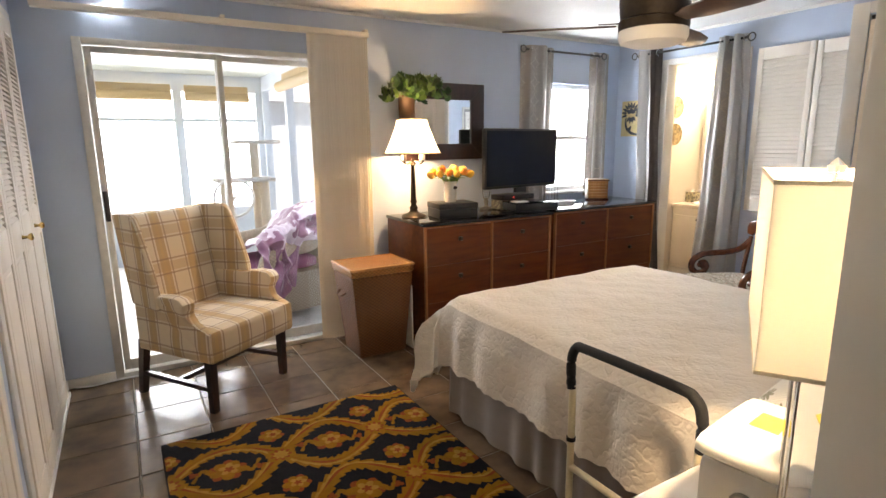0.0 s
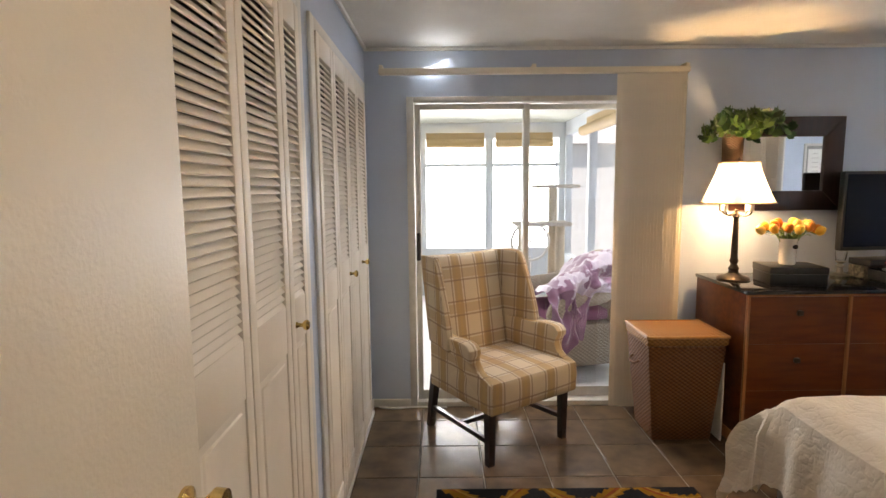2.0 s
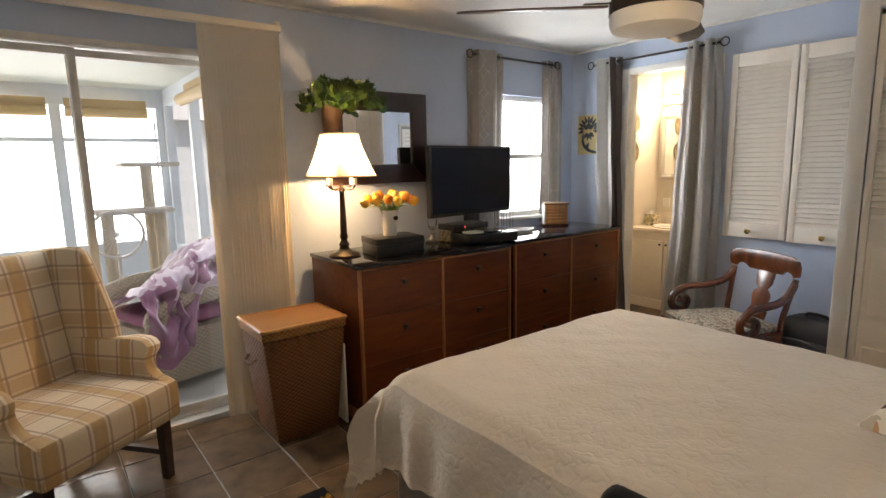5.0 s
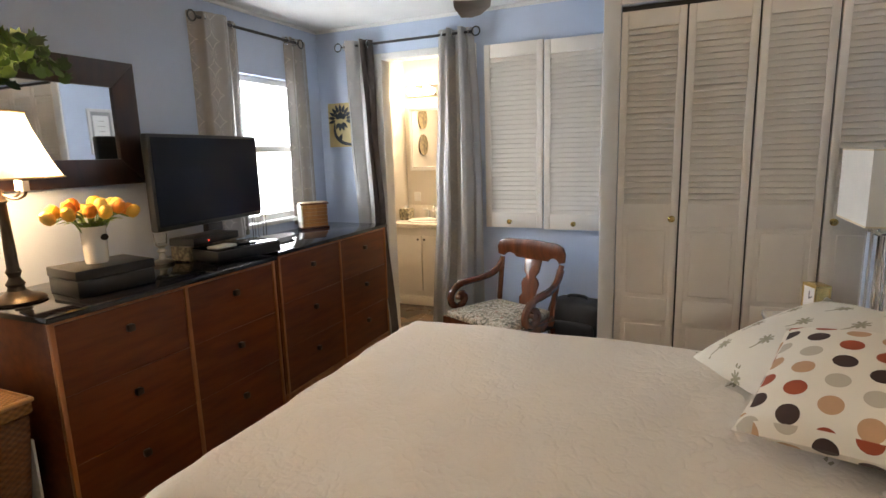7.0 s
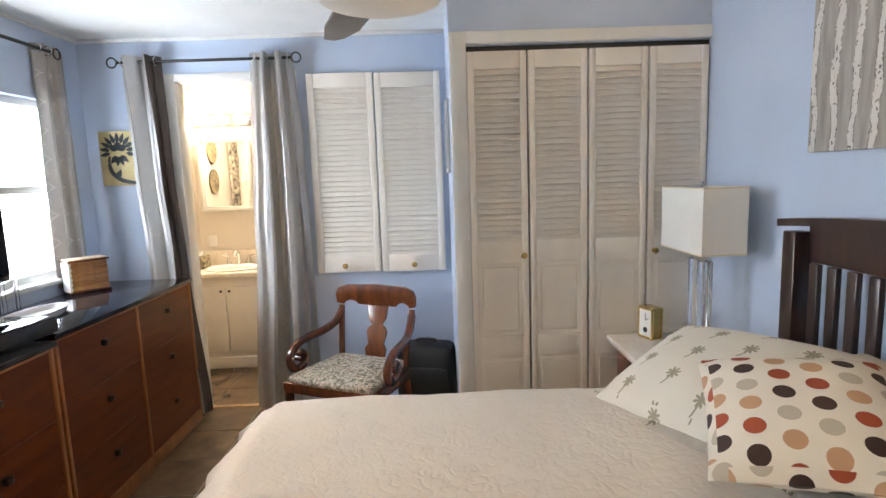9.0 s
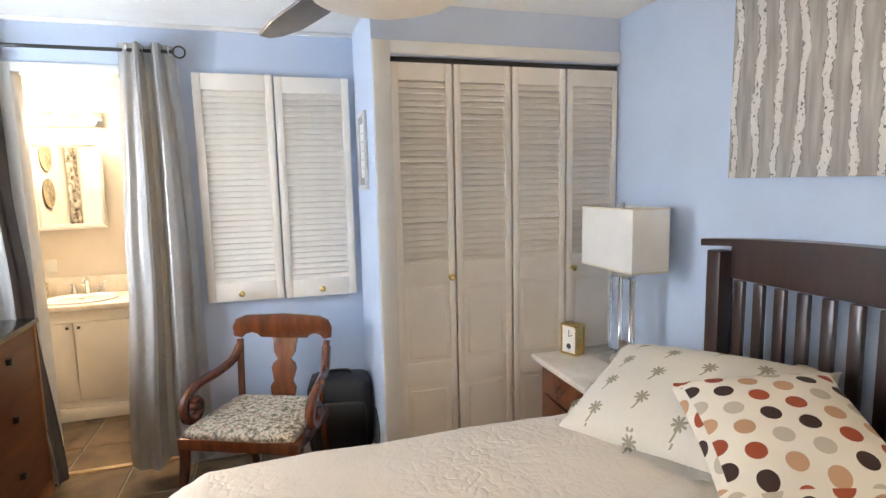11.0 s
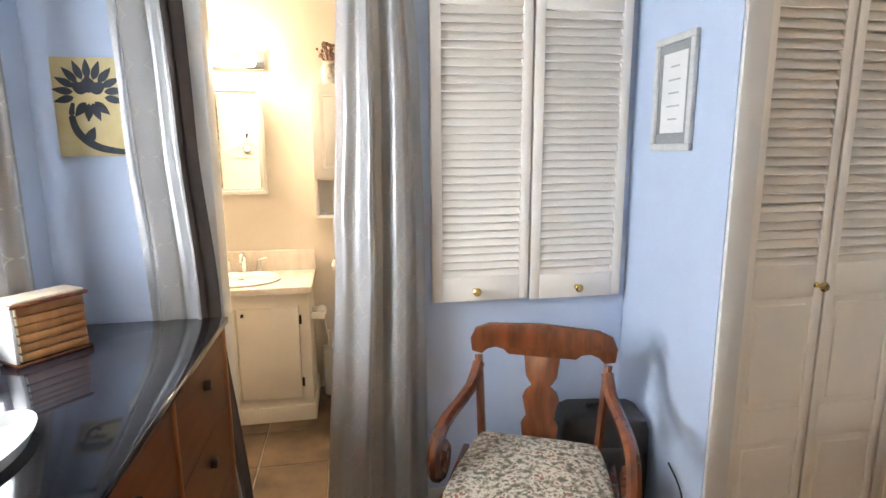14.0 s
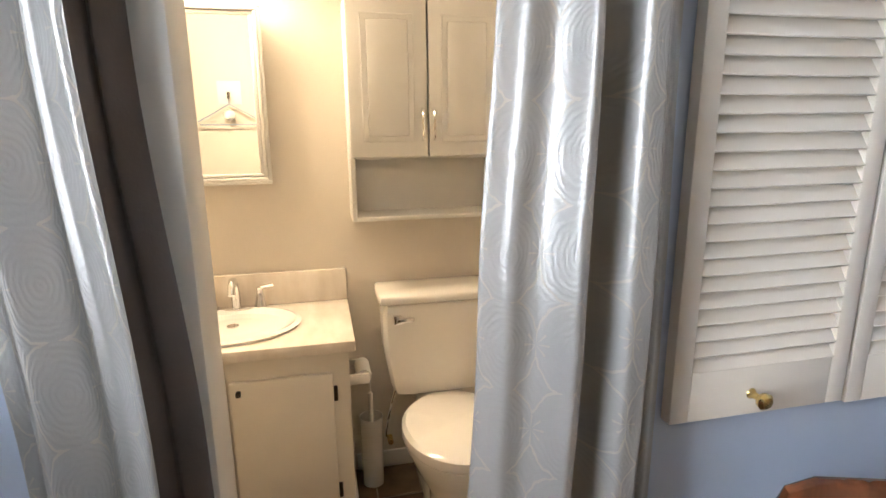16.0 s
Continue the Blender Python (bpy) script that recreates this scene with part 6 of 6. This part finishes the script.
# ---- bathroom ----
VINK = mat("vanity_paint", (0.76, 0.71, 0.63), 0.4, 0.05, 5, 0.12, 90)
vn = thing("vanity_cabinet", "cream painted bathroom vanity cabinet", "vanity")
part("body", boxes((4.965, 2.86, 0.09, 5.38, 3.575, 0.735)), VINK, vn)
part("toe_board", bm_box(4.945, 2.845, 0, 5.38, 3.578, 0.088, 0.004), VINK, vn)
for y0, y1, hinge in ((2.915, 3.232, True), (3.242, 3.555, False)):
    d = part("door", bm_box(4.944, y0, 0.14, 4.963, y1, 0.660, 0.004), VINK, vn)
    part("knob", boxes((4.926, (y1 - 0.035) if hinge else y0 + 0.02, 0.62, 4.944, (y1 - 0.02) if hinge else y0 + 0.035, 0.637), bevel=0.003), BRONZE, d)
    if hinge:
        for z in (0.20, 0.56):
            part("hinge", boxes((4.95, y0 - 0.014, z, 4.9645, y0 - 0.001, z + 0.05), bevel=0.002), BRONZE, d)
part("countertop", bm_box(4.925, 2.838, 0.737, 5.382, 3.578, 0.775, 0.006), COUNTER, vn, "cream marbled countertop")
part("backsplash", bm_box(5.362, 2.84, 0.775, 5.383, 3.578, 0.900, 0.004), COUNTER, vn)
sk = thing("sink", "oval white sink in the vanity top", "sink", (5.14, 3.235, 0.776))
part("bowl", bm_lathe([(0.215, 0.0), (0.222, 0.010), (0.205, 0.015), (0.188, 0.006), (0.16, -0.004), (0.10, 0.002), (0.001, 0.002)], seg=44, squash=(0.80, 1.02)), PORCELAIN, sk)
part("drain", bm_cyl((0, 0, 0.002), (0, 0, 0.006), 0.02), CHROME, sk)
fc = thing("faucet", "chrome two-handle faucet behind the sink", "faucet", (5.315, 3.245, 0.776))
part("spout", bm_tube([(0, 0, 0.0), (0, 0, 0.08), (-0.02, 0, 0.118), (-0.055, 0, 0.120), (-0.085, 0, 0.085)], lambda u: 0.017 - 0.005 * u, 12, smooth=6), CHROME, fc)
part("base", bm_box(-0.022, -0.10, 0, 0.022, 0.10, 0.014, 0.005), CHROME, fc)
for s in (-1, 1):
    hd = part("handle", bm_lathe([(0.001, 0.012), (0.024, 0.012), (0.018, 0.04), (0.010, 0.075), (0.012, 0.085), (0.001, 0.09)], (0, s * 0.085, 0), 18), CHROME, fc)
    part("lever", bm_tube([(0, s * 0.085, 0.083), (-0.005, s * 0.135, 0.092)], 0.006, 8), CHROME, hd)
mc = thing("medicine_cabinet", "mirrored bathroom cabinet in a fluted white frame", "cabinet")
part("body", bm_box(5.335, 3.10, 1.255, 5.384, 3.50, 1.825), WHITE, mc)
for k, (o, tck) in enumerate(((0.0, 0.010), (0.012, 0.016), (0.026, 0.010))):
    for d in ((3.085 + o, 1.240 + o, 3.515 - o, 1.252 + o), (3.085 + o, 1.830 - o, 3.515 - o, 1.842 - o), (3.085 + o, 1.252 + o, 3.097 + o, 1.830 - o), (3.503 - o, 1.252 + o, 3.515 - o, 1.830 - o)):
        part("frame_bead", bm_box(5.322 - tck + 0.01, d[0], d[1], 5.336, d[2], d[3], 0.003), WHITE, mc)
part("mirror_glass", bm_box(5.328, 3.120, 1.275, 5.334, 3.480, 1.805), MIRROR, mc)
vl_ = thing("vanity_light", "lit bar of round bulbs above the bathroom mirror", "light", (5.384, 3.30, 1.99))
part("bar", bm_box(-0.03, -0.24, -0.05, 0, 0.24, 0.05, 0.005), CHROME, vl_)
for y in (-0.16, 0.0, 0.16):
    part("bulb", bm_lathe([(0.001, -0.045), (0.03, -0.035), (0.045, 0.0), (0.03, 0.035), (0.001, 0.045)], (-0.08, y, 0), 20), glow("vanity_bulb", (1, 0.82, 0.56), 90.0), vl_)
    part("socket", bm_cyl((-0.03, y, 0), (-0.045, y, 0), 0.02), CHROME, vl_)


def raised_door(y0, y1, z0, z1, parent, handle_y):
    d = part("door", bm_box(5.198, y0, z0, 5.215, y1, z1, 0.003), WHITE, parent)
    b = bm_box(5.194, y0 + 0.045, z0 + 0.05, 5.199, y1 - 0.045, z1 - 0.05, 0.002, 1)
    bm_box(5.188, y0 + 0.065, z0 + 0.07, 5.196, y1 - 0.065, z1 - 0.07, 0.0055, 2, b)
    part("raised_panel", b, WHITE, d)
    part("handle", bm_tube([(5.197, handle_y, z0 + 0.055), (5.178, handle_y, z0 + 0.075), (5.176, handle_y, z0 + 0.11), (5.178, handle_y, z0 + 0.145), (5.197, handle_y, z0 + 0.165)], 0.0045, 8, smooth=4), CHROME, d, "brushed steel arched handle")


wcab = thing("wall_cabinet", "white wall cabinet with raised-panel doors and open shelf", "cabinet")
for d in ((5.216, 2.795, 1.105, 5.384, 2.812, 1.855), (5.216, 2.262, 1.105, 5.384, 2.279, 1.855)):
    part("side", bm_box(*d, 0.002), WHITE, wcab)
for z in (1.105, 1.325, 1.84):
    part("shelf", bm_box(5.216, 2.279, z, 5.384, 2.795, z + 0.016, 0.002), WHITE, wcab)
part("back", bm_box(5.376, 2.279, 1.121, 5.384, 2.795, 1.84), WHITE, wcab)
raised_door(2.540, 2.810, 1.333, 1.853, wcab, 2.558)
raised_door(2.264, 2.534, 1.333, 1.853, wcab, 2.517)
dp = thing("dried_flowers", "dried flowers in a mottled ceramic jar", "plant", (5.29, 2.70, 1.857))
part("jar", bm_lathe([(0.001, 0), (0.035, 0), (0.05, 0.03), (0.052, 0.08), (0.036, 0.11), (0.040, 0.125), (0.034, 0.122), (0.001, 0.10)], seg=24), mat("mottled_jar", (0.55, 0.52, 0.45), 0.4, second=(0.20, 0.19, 0.17), scale=60, bump=0.1), dp)
rd = random.Random(3)
DRY = mat("dried_stems", (0.22, 0.13, 0.10), 0.9, 0.3, 40, 0.3)
for k in range(46):
    a, r, hh = rd.uniform(0, 6.28), rd.uniform(0.01, 0.085), rd.uniform(0.15, 0.24)
    p_ = Vector((r * math.cos(a), r * math.sin(a), hh - r * 0.6))
    b = bm_tube([(p_.x * 0.2, p_.y * 0.2, 0.11), p_], 0.0015, 4)
    c = bmesh.new()
    bmesh.ops.create_icosphere(c, subdivisions=1, radius=rd.uniform(0.008, 0.014), matrix=Matrix.Translation(p_))
    part("stem", merge(b, c), DRY, dp)

to = thing("toilet", "white two-piece toilet with its lid down", "toilet", (5.17, 2.50, 0), 0)
tank = soft_box(0.0, -0.215, 0.42, 0.20, 0.215, 0.80, 0.035, 0.006, 6)
part("tank", bend(tank, lambda c: Vector((c.x, c.y * (0.86 + 0.14 * min(1, (c.z - 0.42) / 0.2)), c.z))), PORCELAIN, to)
part("tank_lid", soft_box(-0.015, -0.235, 0.795, 0.208, 0.235, 0.84, 0.018, 0.004, 5), PORCELAIN, to)
part("flush_lever", boxes((-0.022, 0.11, 0.735, -0.008, 0.175, 0.75), (-0.012, 0.155, 0.725, 0.003, 0.185, 0.76), bevel=0.004), CHROME, to)
part("bowl", bm_lathe([(0.115, 0.0), (0.118, 0.03), (0.10, 0.10), (0.105, 0.20), (0.155, 0.30), (0.185, 0.375), (0.188, 0.395), (0.001, 0.395)], (-0.24, 0, 0), 36, squash=(1.25, 1.0)), PORCELAIN, to)
part("pedestal", soft_box(-0.25, -0.105, 0.0, 0.12, 0.105, 0.40, 0.04, 0, 5), PORCELAIN, to)
part("seat_lid", bm_lathe([(0.192, 0.397), (0.196, 0.408), (0.194, 0.43), (0.180, 0.442), (0.001, 0.447)], (-0.235, 0, 0), 36, squash=(1.22, 1.0)), PORCELAIN, to, "closed white seat lid")
ho = part("supply_hose", bm_tube([(0.10, 0.17, 0.42), (0.11, 0.20, 0.30), (0.16, 0.21, 0.18), (0.20, 0.19, 0.14)], 0.006, 8, smooth=5), CHROME, to)
part("valve", bm_cyl((0.16, 0.19, 0.14), (0.205, 0.19, 0.14), 0.012), BRASS, ho)
tb = thing("toilet_brush", "white toilet brush standing in a tall holder", "toilet brush", (5.285, 2.772, 0))
part("holder", bm_lathe([(0.001, 0), (0.042, 0), (0.047, 0.30), (0.044, 0.30), (0.038, 0.02), (0.001, 0.02)], seg=24), PORCELAIN, tb)
part("handle", bm_lathe([(0.010, 0.05), (0.008, 0.36), (0.010, 0.40), (0.001, 0.41)], seg=12), PORCELAIN, tb)
tp_ = thing("toilet_paper_holder", "white toilet roll holder on the vanity side", "holder", (5.16, 2.86, 0.56))
for x in (-0.065, 0.065):
    part("arm", bm_box(x - 0.008, -0.075, -0.02, x + 0.008, 0.0, 0.02, 0.006), PORCELAIN, tp_)
part("roll", bm_cyl((-0.055, -0.055, 0), (0.055, -0.055, 0), 0.028, seg=24), WHITE, tp_)
part("paper", bm_sheet(3, 10, lambda u, v: Vector((-0.045 + 0.03 * u, -0.084 + 0.006 * math.sin(6 * v), -0.20 * v)), 0.0008), WHITE, tp_)
for z in (1.766, 1.493):
    solid("wall_plate", bm_lathe([(0.001, 0), (0.105, 0.004), (0.11, 0.014), (0.09, 0.010), (0.001, 0.008)], seg=32), mat("dark_patterned_plate", (0.32, 0.24, 0.12), 0.35, second=(0.02, 0.016, 0.014), scale=40, bump=0.1), "round dark patterned plate on the bathroom wall", "plate", group="bathroom wall plates").matrix_world = pose(4.90, 3.578, z, 90)
solid("outlet", boxes((5.3775, 3.44, 0.94, 5.3848, 3.51, 1.03), bevel=0.003), WHITE, "white electrical outlet over the vanity", "outlet")
tb2 = thing("tissue_box", "patterned black and cream tissue box on the counter", "tissue box", (5.20, 3.51, 0.776))
part("box", bm_box(-0.06, -0.05, 0, 0.06, 0.05, 0.11, 0.004), mat("tissue_pattern", (0.55, 0.48, 0.30), 0.7, second=(0.03, 0.03, 0.03), scale=45, bump=0.0), tb2)
part("tissue", bm_sheet(6, 6, lambda u, v: Vector(((u - 0.5) * 0.05, (v - 0.5) * 0.03, 0.11 + 0.035 * (1 - (2 * u - 1) ** 2) * (0.6 + 0.4 * math.sin(9 * v)))), 0.0008), WHITE, tb2)
tw = thing("patterned_towel", "black and cream patterned towel on the bathroom wall", "towel")
part("cloth", bm_sheet(24, 10, lambda u, v: Vector((4.30 + 0.22 * u, 3.560 - 0.010 * math.sin(u * 16), 1.15 + 0.75 * v)), 0.006), mat("leopard_cloth", (0.55, 0.48, 0.38), 0.9, second=(0.02, 0.018, 0.016), scale=28, bump=0.3), tw)
part("bar", bm_cyl((4.27, 3.545, 1.905), (4.55, 3.545, 1.905), 0.008), CHROME, tw)
hg = thing("coat_hanger", "pale hanger with a round white air freshener on a hook", "hanger", (E + 0.112, 3.36, 1.56))
part("hook", bm_tube([(0, 0, 0.06), (0.03, 0, 0.03), (0.045, 0, 0.04), (0.04, 0, 0.06)], 0.005, 8, smooth=4), BRONZE, hg)
part("frame", bm_tube([(0.035, 0, 0.03), (0.035, 0, 0.0), (0.035, 0.16, -0.09), (0.035, 0.15, -0.105), (0.035, -0.15, -0.105), (0.035, -0.16, -0.09), (0.035, 0, 0.0)], 0.004, 6), mat("hanger_plastic", (0.30, 0.36, 0.45), 0.4), hg)
part("tag", bm_lathe([(0.001, -0.03), (0.026, -0.018), (0.032, 0.0), (0.026, 0.018), (0.001, 0.03)], (0.045, 0, -0.055), 18), PORCELAIN, hg, "round white air freshener")
solid("switch_plate", boxes((E + 0.1005, 3.30, 1.56, E + 0.106, 3.42, 1.68), bevel=0.003), WHITE, "white light switch plate in the bathroom", "switch")


# ---- porch things ----
wk = thing("wicker_armchair", "tan wicker armchair draped with a purple throw", "armchair", (1.05, 4.66, -0.04), -74)
box_uv(part("skirt", soft_box(-0.34, -0.32, 0.06, 0.34, 0.30, 0.42, 0.05, 0.01, 6), WICKERW, wk))
box_uv(part("backrest", bend(soft_box(-0.34, 0.18, 0.36, 0.34, 0.30, 0.94, 0.05, 0.02, 8), lambda c: Vector((c.x, c.y + 0.15 * (c.z - 0.4), c.z - 0.10 * (c.x / 0.34) ** 2))), WICKERW, wk))
for s in (-1, 1):
    box_uv(part("armrest", bm_tube([(s * 0.36, -0.33, 0.30), (s * 0.38, -0.32, 0.55), (s * 0.37, -0.15, 0.63), (s * 0.36, 0.10, 0.66), (s * 0.33, 0.26, 0.80)], 0.07, 12, smooth=5), WICKERW, wk))
    for y in (-0.29, 0.26):
        part("leg", bm_cyl((s * 0.30, y, 0), (s * 0.30, y, 0.09), 0.025), CHERRYL, wk)
part("cushion", soft_box(-0.30, -0.30, 0.42, 0.30, 0.20, 0.53, 0.04, 0.01, 5), mat("mauve_cushion", (0.30, 0.10, 0.18), 0.85, 0.2, 12, 0.3), wk)


def throw(u, v):
    """Heaped over the arm that faces the glass: u from the chair's front to its back, v from the seat outwards."""
    rise = u * u * (3 - 2 * u)
    top = 0.72 + 0.25 * rise
    rough = 0.060 * noise.noise(Vector((u * 4.5, v * 4.0, 1))) + 0.028 * noise.noise(Vector((u * 13, v * 9, 5)))
    pleat = 0.030 * math.sin(u * 24 + 3.2 * math.sin(v * 4.5)) + 0.015 * math.sin(u * 47 + v * 9)
    y = -0.42 + 0.70 * u + 0.05 * noise.noise(Vector((u * 3, v * 6, 9)))
    if v < 0.45:
        k = v / 0.45
        return Vector((-0.22 + 0.64 * k, y, top - 0.22 * (1 - k) ** 1.5 * (1 - 0.6 * rise) + rough + abs(pleat) * 1.1 * k))
    k = (v - 0.45) / 0.55
    return Vector((0.455 + 0.03 * k + pleat + rough, y + 0.05 * k * math.sin(u * 9), top - 0.015 - (0.30 + 0.16 * math.sin(u * 5 + 0.6) + 0.05 * math.sin(u * 19)) * k + rough * (1 - k)))


th = Nodes("mauve_throw", 0.55)
th.b.inputs["Sheen Weight"].default_value = 0.5
# pale patches above z 0.66 paint a shine into the throw's colour
painted_shine = th.f("GREATER_THAN", th.noise(5.5, 3.0), 0.50)
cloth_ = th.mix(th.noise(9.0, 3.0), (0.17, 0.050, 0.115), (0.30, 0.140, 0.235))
THROW = th.done(th.mix(th.f("MULTIPLY", painted_shine, th.f("GREATER_THAN", th.z, 0.66)), cloth_, (0.56, 0.46, 0.55)), th.noise(60.0, 4.0), 0.5, 0.006)
solid("throw_blanket", bm_sheet(110, 70, throw), THROW, "crumpled mauve throw with painted pale shine over the wicker chair", "throw").matrix_world = pose(1.05, 4.66, -0.04, 0, 0, -74)
ct = thing("cat_tree", "pale cat tree with round platforms on posts", "cat tree", (0.95, 5.45, -0.04))
ROPE = mat("sisal_post", (0.55, 0.47, 0.36), 0.9, 0.2, 60, 0.5, 200, stretch=(1, 1, 6))
FUR = mat("beige_plush", (0.55, 0.50, 0.44), 0.95, 0.15, 40, 0.6, 300)
part("base", bm_box(-0.26, -0.22, 0, 0.26, 0.22, 0.04, 0.01), FUR, ct)
for x, y, z1 in ((-0.18, 0, 1.12), (0.19, 0, 1.12), (0.14, 0.12, 1.48)):
    part("post", bm_cyl((x, y, 0.04), (x, y, z1), 0.045, seg=16), ROPE, ct)
part("platform", bm_box(-0.27, -0.18, 1.12, 0.27, 0.16, 1.155, 0.012), FUR, ct)
part("perch", bm_box(-0.06, -0.08, 1.48, 0.36, 0.26, 1.515, 0.012), FUR, ct)
rf = thing("round_fan", "round floor fan behind the glass", "fan", (0.78, 5.05, -0.04))
part("ring", bm_tube([(0.17 * math.cos(a), 0, 1.0 + 0.17 * math.sin(a)) for a in [i * 0.2618 for i in range(25)]], 0.012, 8, up=(0, 1, 0)), ALU, rf)
part("pole", bm_cyl((0, 0.02, 0.02), (0, 0.02, 0.86), 0.012), ALU, rf)
part("foot", bm_lathe([(0.001, 0), (0.16, 0), (0.15, 0.015), (0.02, 0.03)], seg=24), ALU, rf)
for k in range(12):
    a = k * math.pi / 12
    part("grille_wire", bm_cyl((0.165 * math.cos(a), -0.01, 1.0 + 0.165 * math.sin(a)), (-0.165 * math.cos(a), -0.01, 1.0 - 0.165 * math.sin(a)), 0.002, seg=5), ALU, rf)

# ---- floor tiles ----
tiles = {}


def tile_at(x0, y0, x1, y1):
    key = (round(x1 - x0, 3), round(y1 - y0, 3))
    if key not in tiles:
        tiles[key] = mesh_of("tile", bm_box(0, 0, -0.0058, key[0], key[1], 0.0, 0.003, 1), TILE)
    ob = new("tile", tiles[key])
    ob.parent = floor
    ob.location = (x0, y0, 0)


TS, GAP = 0.333, 0.006
for i in range(-4, 16):
    for j in range(-10, 5):
        x0, y0 = 0.514 + i * TS + GAP / 2, 2.765 + j * TS + GAP / 2
        xa, xb, ya, yb = max(x0, W - 0.1), min(x0 + TS - GAP, 5.38), max(y0, -1.6), min(y0 + TS - GAP, N - 0.001)
        if xb - xa < 0.02 or yb - ya < 0.02:
            continue
        tile_at(xa, ya, xb, yb)
